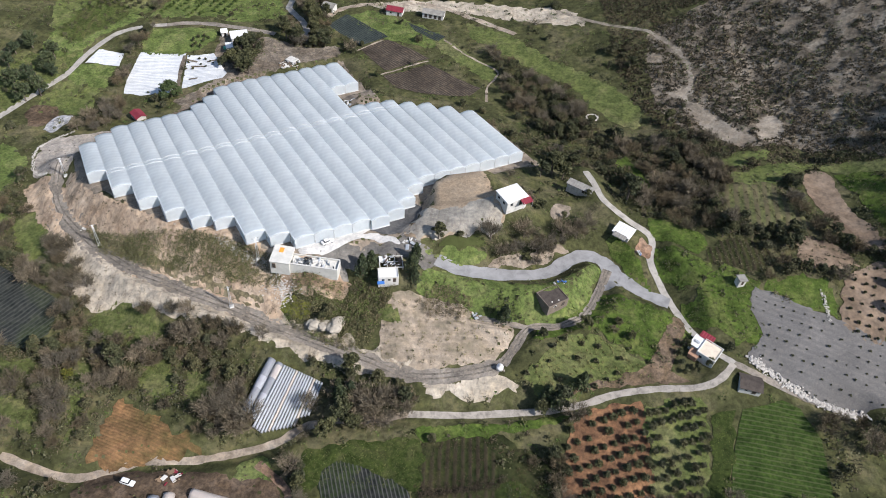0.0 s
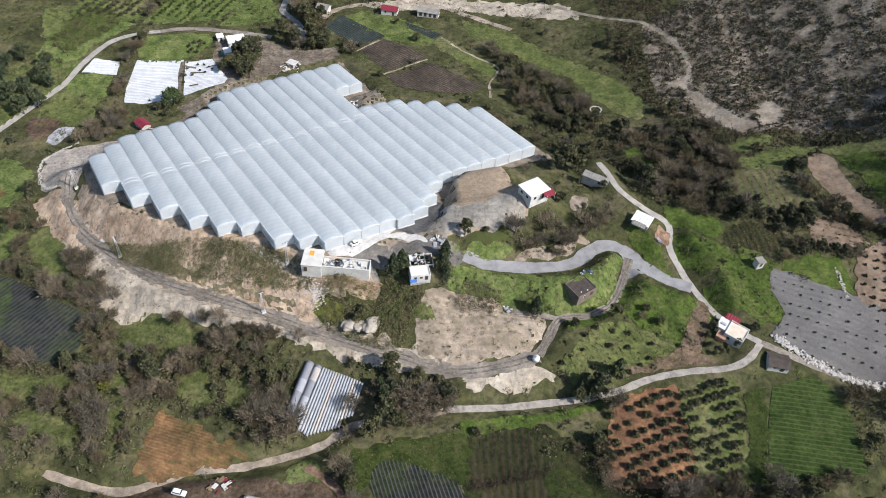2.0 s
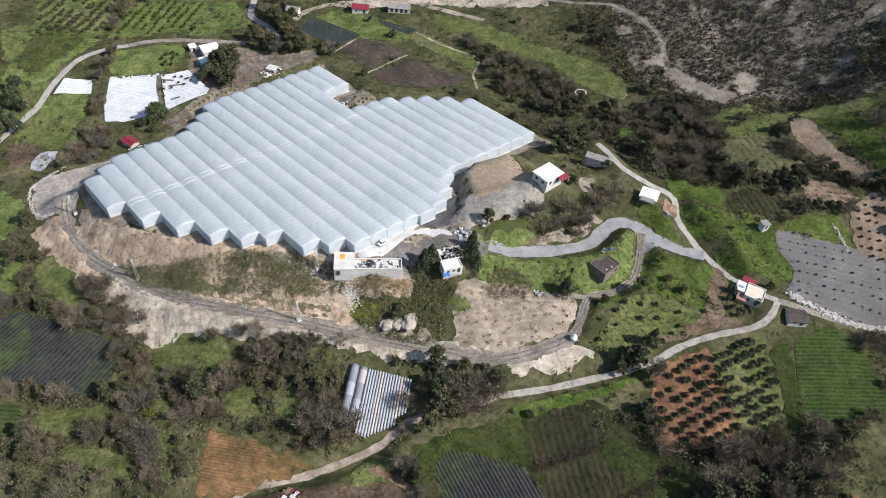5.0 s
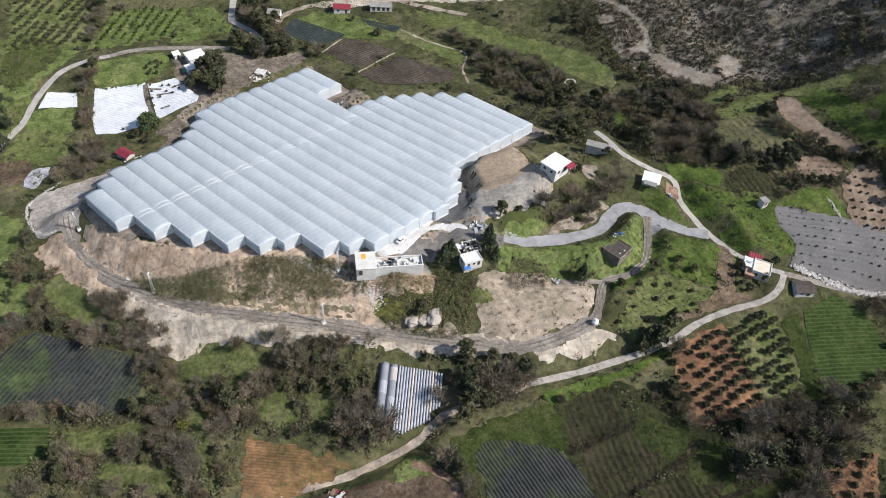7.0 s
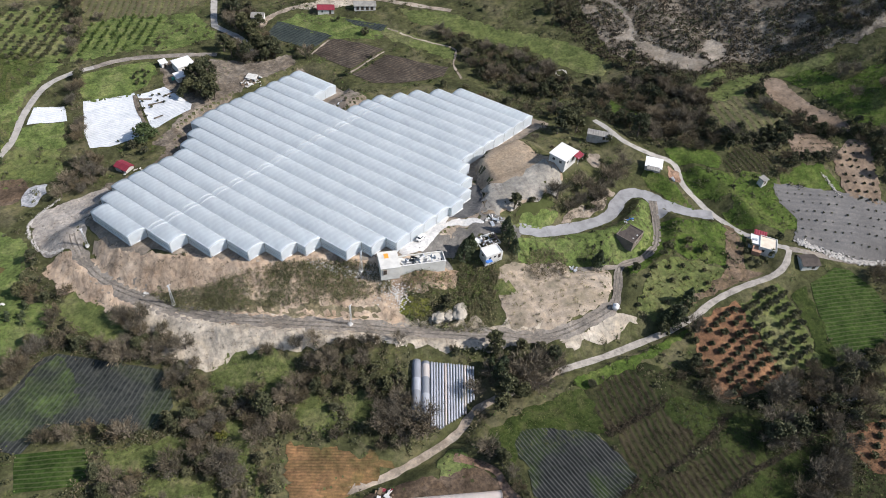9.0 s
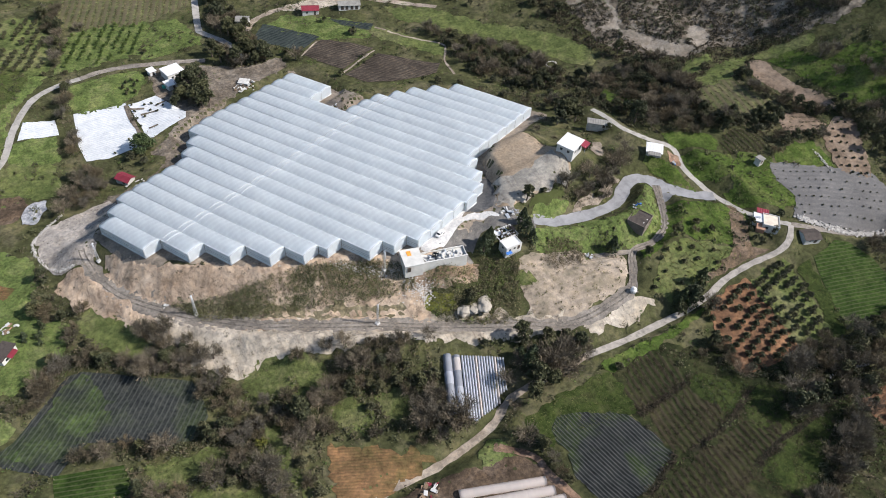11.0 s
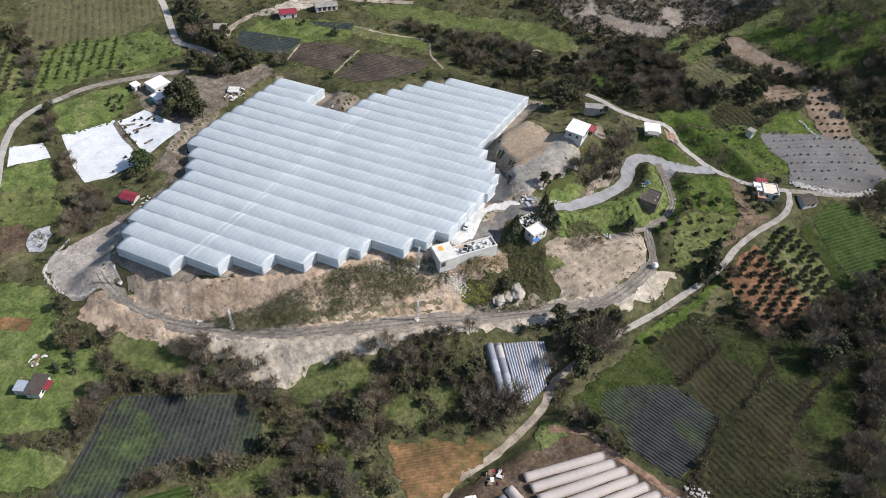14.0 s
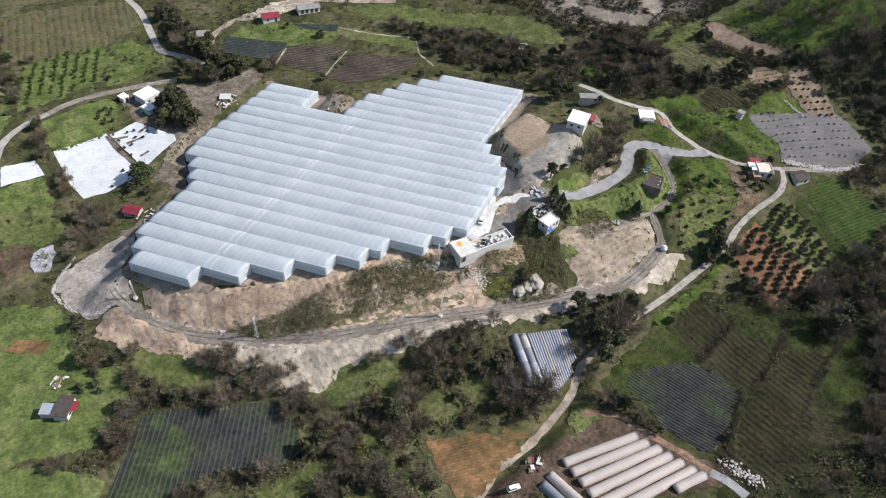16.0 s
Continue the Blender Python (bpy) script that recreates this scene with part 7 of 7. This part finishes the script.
def grid(rng, outline, across, along_row, angle, inset=1.0, miss=0.1):
    """Spots in planted rows."""
    cx, cy = sum(p[0] for p in outline) / len(outline), sum(p[1] for p in outline) / len(outline)
    a, out = np.array((math.cos(angle), math.sin(angle))), []
    for i in range(-40, 41):
        for j in range(-40, 41):
            x = cx + a[0] * j * along_row - a[1] * i * across + rng.normal() * 0.18
            y = cy + a[1] * j * along_row + a[0] * i * across + rng.normal() * 0.18
            if rng.random() > miss and inside(np.array([x]), np.array([y]), outline)[0]:
                out.append((x, y))
    return out


rng, rnd = np.random.default_rng(7), random.Random(7)
evergreen = [tree_model("evergreen_tree", "dark evergreen tree with a dense uneven crown", s, h, r, M["leaf_dark"], 1350, 0.29) for s, h, r in ((1, 7.5, 3.2), (2, 6.0, 2.9), (3, 8.5, 3.0), (4, 5.0, 2.6))]
bare = [tree_model("bare_tree", "leafless grey-brown tree with fine twigs", s, h, r, M["twig"], 950, style="bare") for s, h, r in ((11, 7.0, 3.2), (12, 5.5, 2.7), (13, 6.2, 3.4))]
olive = [tree_model("olive_tree", "grey-green leafy tree in rough ground", s, h, r, M["leaf_olive"], 1000, 0.25) for s, h, r in ((21, 4.6, 2.3), (22, 3.8, 2.1), (23, 5.2, 2.5))]
WOOD = {"valley_wood": 5.6, "south_wood": 5.4, "tunnel_wood": 5.0, "bend_wood": 4.6, "grove_edge": 5.2, "stream_wood": 5.6, "west_wood": 5.6, "hedge_west": 4.4, "hedge_ne1": 4.6, "hedge_ne2": 4.4, "hedge_ne3": 4.6, "hedge_ne4": 5.4, "hill_foot": 5.6, "vine_hedge": 4.4, "vine_hedge2": 5.0, "far_belt": 6.0, "road_belt": 4.6, "left_belt": 4.8, "house_trees": 5.0, "north_trees": 5.4, "right_wood": 5.6, "se_wood": 5.8, "corner_wood": 5.6, "sw_hedge": 3.8, "sw_belt": 4.4, "mid_belt": 4.2, "farm_clump": 5.0, "farm_clump2": 5.0, "north_road_trees": 5.0, "dark_se_edge": 3.6, "upper_belt": 5.2, "mid_green_belt": 5.0, "valley2": 5.0, "south_verge": 4.0, "ne_hedge_a": 3.8, "ne_hedge_b": 3.8, "ne_hedge_c": 4.2, "ne_hedge_d": 4.0, "ne_wood": 5.6, "ne_wood2": 6.2, "n_scrub": 5.2, "west_row": 3.6, "brown_hedge": 3.4, "front_left": 6.6, "se_row": 4.6}
for key in ("stream_wood", "hedge_ne1", "hedge_ne2", "hedge_ne3", "hedge_ne4", "hill_foot", "upper_belt"):
    WOOD[key] *= 1.45
spots = {"e": [], "b": [], "o": []}
for key, gap in WOOD.items():
    for x, y in sow(rng, WOODS[key], gap * 0.86, taken):
        k = patchy(np.array(x), np.array(y), 0.021, 1.0) + rng.normal() * 0.25
        if key in ("west_row", "hedge_west", "brown_hedge", "valley2", "west_wood", "left_belt", "front_left", "tunnel_wood", "stream_wood", "upper_belt", "vine_hedge", "corner_wood", "grove_edge", "se_row", "vine_hedge2"):
            k -= 0.22 if key not in ("vine_hedge", "corner_wood", "grove_edge", "se_row", "vine_hedge2") else 0.5
        spots["e" if k > 0.78 else "b" if k < 0.60 else "o"].append((x, y, rng.uniform(0.6, 1.05)))
# loose trees over the rough ground elsewhere
lx, ly = rng.uniform(-235, 215, 1500), rng.uniform(25, 440, 1500)
dens = patchy(lx, ly, 0.016, 2.0) * patchy(lx, ly, 0.045, 0.5)
ok = free(lx, ly, taken | slope_mask | inside(KX, KY, FIELDS["farm_yard"]) | inside(KX, KY, FIELDS["west_meadow"])) & (dens > 0.32) & (lx - 130 + 0.2 * (ly - 257) < 0)
for x, y in zip(lx[ok], ly[ok]):
    spots[rng.choice(["e", "b", "b", "o"])].append((float(x), float(y), rng.uniform(0.5, 0.95)))
for k in "ebo":
    rnd.shuffle(spots[k])
spots["t"] = spots["b"][295:585]
for k, cap in (("e", 250), ("b", 295), ("o", 290)):
    spots[k] = spots[k][:cap]
plant(evergreen, [(x, y, 1.45) for x, y in BIG if free(x, y, yard)] + spots["e"], "trees of the valley", rnd)
plant([tree_model("garden_tree", "small dense tree beside a house", s, 3.4, 1.7, M["leaf_dark"], 600, 0.2, "ball") for s in (5, 6)], HOUSE_BUSH, "garden trees", rnd)
LANE_TREES = [(2, 114.5, 1.1), (-2, 112, 1.2), (-6, 111.5, 1.25), (-9, 113, 1.2), (-3, 118, 1.2), (-7, 117.5, 1.3), (-11, 116, 1.2), (-13, 121, 1.1), (4, 118, 1.0), (-44, 112, 1.3), (-48, 110, 1.3), (-46, 108, 1.2), (-52, 114, 1.2), (55.6, 182, 1.3), (63.9, 186.9, 1.3), (48.3, 177, 1.0), (42.6, 180.4, 1.1), (67, 190, 1.1), (58, 185, 1.2), (196, 190.6, 0.9), (194.6, 182, 1.0), (208, 183, 1.1), (200.5, 181.5, 1.0), (185.5, 194, 0.8), (188, 207.5, 0.9), (193, 205, 0.8), (205, 169, 1.1), (202, 160, 1.2), (58.6, 69.4, 1.5), (60, 74, 1.3), (55, 70, 1.3)]
plant(bare, LANE_TREES + spots["b"][:264], "bare trees of the valley", rnd)
thorn = [tree_model("thorn_tree", "low leafless brown thorny tree with dense twigs", s, h, r, M["brush"], 950, style="bare") for s, h, r in ((14, 4.6, 2.9), (15, 4.0, 2.5))]
plant(thorn, spots["t"], "thorny trees of the valley", rnd)
plant(olive, spots["o"], "olive trees of the valley", rnd)
conifers = [tree_model("conifer", "dark conical conifer beside the road", s, h, r, M["leaf_pine"], 1200, 0.28, "cone") for s, h, r in ((31, 9.0, 2.6), (32, 7.5, 2.4))]
plant(conifers, CONIFER[:12], "conifers by the road", rnd)
plant([tree_model("pine_tree", "tall dark pine with a broad crown", s, 9.5, 4.2, M["leaf_pine"], 1800, 0.32) for s in (33, 34)], CONIFER[12:], "pines by the road", rnd)
plant([tree_model("round_tree", "single round dark green tree beside white film", 41, 6.4, 4.4, M["leaf_round"], 3200, 0.26, "ball")], ROUND, "", rnd, (1.42, 1.43))
plant([tree_model("citrus_tree", "small citrus tree with yellow fruit", 42, 3.6, 2.1, M["leaf_yellow"], 420, 0.26, "ball")], CITRUS, "citrus trees", rnd)

# orchards in rows
bush = [tree_model("orchard_tree", "small round orchard tree on bare soil", s, 2.4, 1.35, M["leaf_dark"], 480, 0.2, "ball") for s in (51, 52)]
plant(bush, grid(rng, FIELDS["orange_orchard"], 4.0, 3.5, 0.35) + grid(rng, FIELDS["orchard_se"], 5.0, 4.4, 0.6), "orchard on orange soil", rnd)
plant([tree_model("grove_tree", "olive tree on yellow-green grass", s, 2.5, 1.4, M["leaf_olive"], 480, 0.2, "ball") for s in (53, 54)], grid(rng, FIELDS["olive_grove"], 3.9, 3.0, 0.3), "olive grove", rnd)
plant([tree_model("grove_tree", "small grey-green tree on a grassy slope", 55, 1.7, 1.05, M["leaf_olive"], 150, 0.22, "ball")], grid(rng, FIELDS["hillside_grove"], 4.4, 3.6, 2.1, miss=0.6), "hillside grove", rnd)
sapling = tree_model("sapling", "young dark sapling on grey ground", 56, 0.8, 0.4, M["leaf_dark"], 70, 0.13, "ball", "sapling")
plant([sapling], grid(rng, FIELDS["gravel_field"], 4.4, 3.2, -0.44, miss=0.25), "saplings in the grey field", rnd, (0.7, 1.3))
plant([tree_model("sapling", "dark sapling on pale brown soil", 57, 1.1, 0.65, M["leaf_dark"], 90, 0.24, "ball", "sapling")], grid(rng, FIELDS["upper_plot"], 4.4, 3.4, -0.44), "saplings in the brown plot", rnd)
plant([tree_model("orchard_tree", "young green orchard tree on grass", s, 2.2, 1.15, M["leaf_green"], 380, 0.17, "ball") for s in (58, 59)], grid(rng, FIELDS["grove_nw"], 4.8, 3.6, 1.21), "young orchard", rnd)
plant([tree_model("orchard_tree", "small dull green orchard tree", 60, 2.6, 1.4, M["leaf_olive"], 380, 0.2, "ball")], grid(rng, FIELDS["grove_nww"], 5.0, 4.0, 1.21), "old orchard", rnd)
plant([tree_model("sapling", "small dark sapling in white film", 61, 1.2, 0.65, M["leaf_dark"], 110, 0.24, "ball", "sapling")], [(-117.5, 322), (-117, 317), (-116.4, 311), (-115.6, 304), (-112, 320), (-109, 320), (-106, 318), (-110, 315), (-107, 313), (-104, 316), (-113, 311), (-129, 289), (-122, 296)], "saplings in film", rnd)


# undergrowth: too many to count
def thicket(name, label, spots, material, per, size, spread, height, category, seed, upright=0.3, long=1.0, lift=0.15):
    per, size = int(per * 1.5), size * 0.85
    r = np.random.default_rng(seed)
    xy = np.array([s[:2] for s in spots])
    n = len(xy)
    c = np.repeat(xy, per, 0)
    scale = np.repeat(r.uniform(0.5, 1.35, n), per)
    off = r.normal(size=(n * per, 2)) * spread * 0.5 * scale[:, None]
    h = np.abs(r.normal(size=n * per)) * height * 0.5 * scale * np.exp(-(off ** 2).sum(1) / (spread * scale) ** 2) + size * 0.3
    c = c + off
    pts = np.stack((c[:, 0], c[:, 1], ground_at(c[:, 0], c[:, 1]) + lift + h), 1)
    v, f = cards(r, pts, size, upright, long)
    return tagged(put_mesh(name, v, f, material, shade=False), label, category, kind="stuff")


def clumps(spots, f, low, p):
    """Those of the spots that fall in uneven clumps."""
    return [q for q in spots if noise.noise(Vector((q[0] * f, q[1] * f, p))) + 0.4 * noise.noise(Vector((q[0] * f * 3, q[1] * f * 3, p))) > low]


def wild(n, seed, low, f, p, mask, box_=(-240, 230, 20, 450)):
    r = np.random.default_rng(seed)
    x, y = r.uniform(box_[0], box_[1], n), r.uniform(box_[2], box_[3], n)
    d = patchy(x, y, f, p) * 0.6 + 0.4 * patchy(x, y, f * 3.1, p + 1)
    ok = free(x, y, mask) & (d + r.normal(size=n) * 0.1 > low)
    return list(zip(x[ok].tolist(), y[ok].tolist()))


def hill_side(spots, inner=True):
    return [s for s in spots if ((s[0] - 112 + 0.25 * (s[1] - 257) > 0 and s[1] > 225) == inner)]


blocked = taken | slope_mask
thicket("undergrowth", "dark green bushes over rough ground", hill_side(wild(8000, 1, 0.60, 0.017, 0.4, blocked), False), M["leaf_dark"], 16, 0.40, 1.5, 1.7, "bushes", 1)
thicket("brushwood", "brown leafless brush over rough ground", hill_side(wild(8000, 2, 0.60, 0.020, 2.4, blocked), False), M["brush"], 18, 0.16, 1.7, 1.8, "brush", 2, 0.0, 3.2)
thicket("weeds", "fresh green weeds and tufts", wild(9000, 3, 0.50, 0.026, 4.1, blocked), M["leaf_green"], 8, 0.28, 1.6, 0.5, "weeds", 3)
hill_path, _ = line_distance(KX, KY, smooth(HILL_TRACK))
gully = inside(KX, KY, FIELDS["gully_a"]) | inside(KX, KY, FIELDS["gully_b"]) | (hill_path < 2.0)


def clumped(x, y):
    """Share of scrub over the hillside: thick towards the stream, broken by bare soil further up."""
    p = Vector((x, y, 0.0))
    bare = min(1.0, max(0.0, (x - 158 + 0.3 * (y - 270)) / 45))
    return 1.5 * noise.noise(p * 0.10) + 0.8 * noise.noise(p * 0.27 + Vector((5, 3, 1))) + 0.70 - 0.55 * bare


hill = [s for s in hill_side(wild(42000, 4, -9, 0.030, 1.1, taken | gully, (100, 330, 200, 455))) if clumped(*s) > 0]
thicket("hill_scrub", "low dark scrub over the stony hillside", hill, M["hill_brush"], 4, 0.42, 1.3, 0.7, "scrub", 4)
thicket("hill_bushes", "dark green bushes on the hillside", [s for s in hill[::4] if noise.noise(Vector((*s, 2.0)) * 0.05) > -0.1], M["leaf_dark"], 7, 0.40, 1.3, 1.3, "bushes", 5)
under = [s for key in WOOD for s in sow(rng, WOODS[key], 2.6, blocked)]
thicket("wood_brush", "tangled brown brush under bare trees", under[::2], M["brush"], 16, 0.17, 1.8, 2.4, "brush", 8, 0.0, 3.0)
thicket("wood_bushes", "grey-green bushes under the trees", under[1::2], M["leaf_olive"], 14, 0.36, 1.5, 2.2, "bushes", 9)
meadows = ("green_w", "green_n", "meadow", "green_ne", "green_strip", "clearing_w1", "clearing_w2", "path_grass", "small_green", "green_s", "pool", "hut_green", "verge", "slope_green", "bend_green", "island", "mid_green", "field_e_green", "west_grass", "grove_nw", "meadow_nw", "green_nn", "strip_nn", "green_e1", "ridge_green", "valley_green1", "valley_green2", "sw_green", "sw_green2", "east_grass", "west_green2", "far_green", "olive_grove", "hillside_grove", "se_green", "se_green2", "se_saplings", "hut_green2", "sw_pocket", "grove_nw2", "road_green")
tufts = [s for key in meadows for s in sow(rng, FIELDS[key], 1.7)]
tufts = [s for s in tufts if free(s[0], s[1], road_mask)]
thicket("tall_grass", "uneven tufts of fresh green grass", tufts[::2], M["tuft"], 12, 0.13, 1.5, 0.22, "grass", 51)
thicket("grass_tufts", "dull green and straw grass tufts", tufts[1::3], M["dry_green"], 10, 0.12, 1.5, 0.22, "grass", 52)
rough = [s for key in ("slope_green", "verge", "field_e_green", "island", "mid_green", "far_green", "ridge_green", "green_ne") for s in sow(rng, FIELDS[key], 3.4) if free(s[0], s[1], road_mask)]
rough += clumps(sow(rng, FIELDS["green_ne"], 3.0), 0.06, 0.0, 7.0)
thicket("rough_bushes", "scattered low bushes in grass", rough, M["leaf_olive"], 14, 0.20, 1.0, 0.9, "bushes", 53)
for key, gap, mat, name, label, low in (("bank_brush", 1.4, "leaf_bank", "bank_bushes", "grey-green bushes on the cut bank", -0.36), ("bank_brush", 1.7, "leaf_dark", "bank_shrubs", "dark green shrubs on the cut bank", 0.05), ("bank_brush", 1.8, "tuft", "bank_grass", "fresh green grass on the cut bank", -0.1),
                                        ("slope_brush", 1.7, "leaf_olive", "slope_bushes", "dense bushes on the slope", -0.4), ("slope_brush", 2.1, "brush", "slope_brush", "brown brush on the slope", -0.1), ("slope_brush", 2.4, "leaf_green", "slope_shrubs", "fresh green shrubs on the slope", 0.05), ("terrace_brush", 1.3, "brush", "terrace_brush", "clump of brown brush on bare earth", -0.3)):
    thicket(name, label, clumps(sow(rng, WOODS[key], gap), 0.11, low, len(label) * 1.7), M[mat], 22, 0.2, 1.3, 1.4 if mat != "tuft" else 0.5, "bushes", len(label), lift=0.5)
thicket("dry_grass", "dry grass tufts on the cut bank", sow(rng, WOODS["bank_brush"], 1.1) + sow(rng, FIELDS["bare_terrace"], 3.2) + sow(rng, WOODS["slope_brush"], 1.6), M["dry"], 6, 0.22, 1.0, 0.6, "grass", 21, 0.0, 1.6, 0.45)
for key, across, ang, mat in (("hillside_grove", 2.4, 2.1, "dry_green"), ("se_saplings", 3.4, -1.59, "leaf_pine"), ("terrace_ne", 3.0, -1.54, "leaf_olive"), ("grove_far", 3.6, 1.35, "brush"), ("brown_rows", 3.4, -0.3, "leaf_dark"), ("dark_circle", 2.4, -1.5, "leaf_olive")):
    thicket("row_plants", "planted rows of low bushes", grid(rng, FIELDS[key], across, 1.6, ang, miss=0.2), M[mat], 9, 0.24, 0.9, 0.7, "crop", 30 + len(key))

vines = [s for key in ("vine_a", "vine_b", "vine_c") for s in grid(rng, FIELDS[key], 2.3, 0.9, VINE_ANGLE, miss=0.35)]
thicket("vine_rows", "brown leafless vines in low rows", vines, M["vine_wood"], 9, 0.10, 0.8, 0.5, "vines", 61, 0.0, 3.0)


def strip(line, width, n, seed):
    """Spots strewn along a line."""
    r = np.random.default_rng(seed)
    pts, out = [Vector(p[:2]) for p in line], []
    for _ in range(n):
        i = r.integers(0, len(pts) - 1)
        p = pts[i].lerp(pts[i + 1], r.random())
        out.append((p.x + r.normal() * width, p.y + r.normal() * width))
    return out


thicket("drain_bushes", "dark bushes along overgrown drains", [s for i, line in enumerate(DRAINS) for s in strip(line, 0.8, 70, 70 + i)], M["vine_wood"], 14, 0.2, 1.0, 1.1, "bushes", 62)
plant([tree_model("young_conifer", "small dark conifer on the grass by the cottage", s, 3.2, 1.2, M["leaf_pine"], 260, 0.24, "cone") for s in (71, 72)], COTTAGE_CONIFERS, "young conifers by the cottage", rnd)
pasture = [s for s in sow(rng, FIELDS["se_rough"], 1.5) if free(s[0], s[1], road_mask)]
pasture = [s for s in pasture if patchy(np.array(s[0]), np.array(s[1]), 0.05, 3.0) > 0.42]
thicket("pasture_weeds", "brown weeds and brush in dark pasture", pasture, M["vine_wood"], 9, 0.12, 1.2, 0.5, "weeds", 63, 0.0, 2.6)
thicket("apron_weeds", "small dark weeds over grey stony fill", [s for s in grid(rng, FIELDS["apron"], 2.3, 2.1, 0.5, miss=0.25) if free(s[0], s[1], road_mask)], M["vine_wood"], 6, 0.13, 0.5, 0.15, "weeds", 64)
bank_tufts = [s for key in ("bank", "bank_left", "bank_front") for s in sow(rng, FIELDS[key], 3.0) if free(s[0], s[1], road_mask) and patchy(np.array(s[0]), np.array(s[1]), 0.06, 5.0) > 0.55]
thicket("bank_weeds", "sparse brown and olive weeds on bare earth", bank_tufts, M["brush"], 9, 0.13, 1.1, 0.3, "weeds", 65, 0.0, 2.2, 0.45)
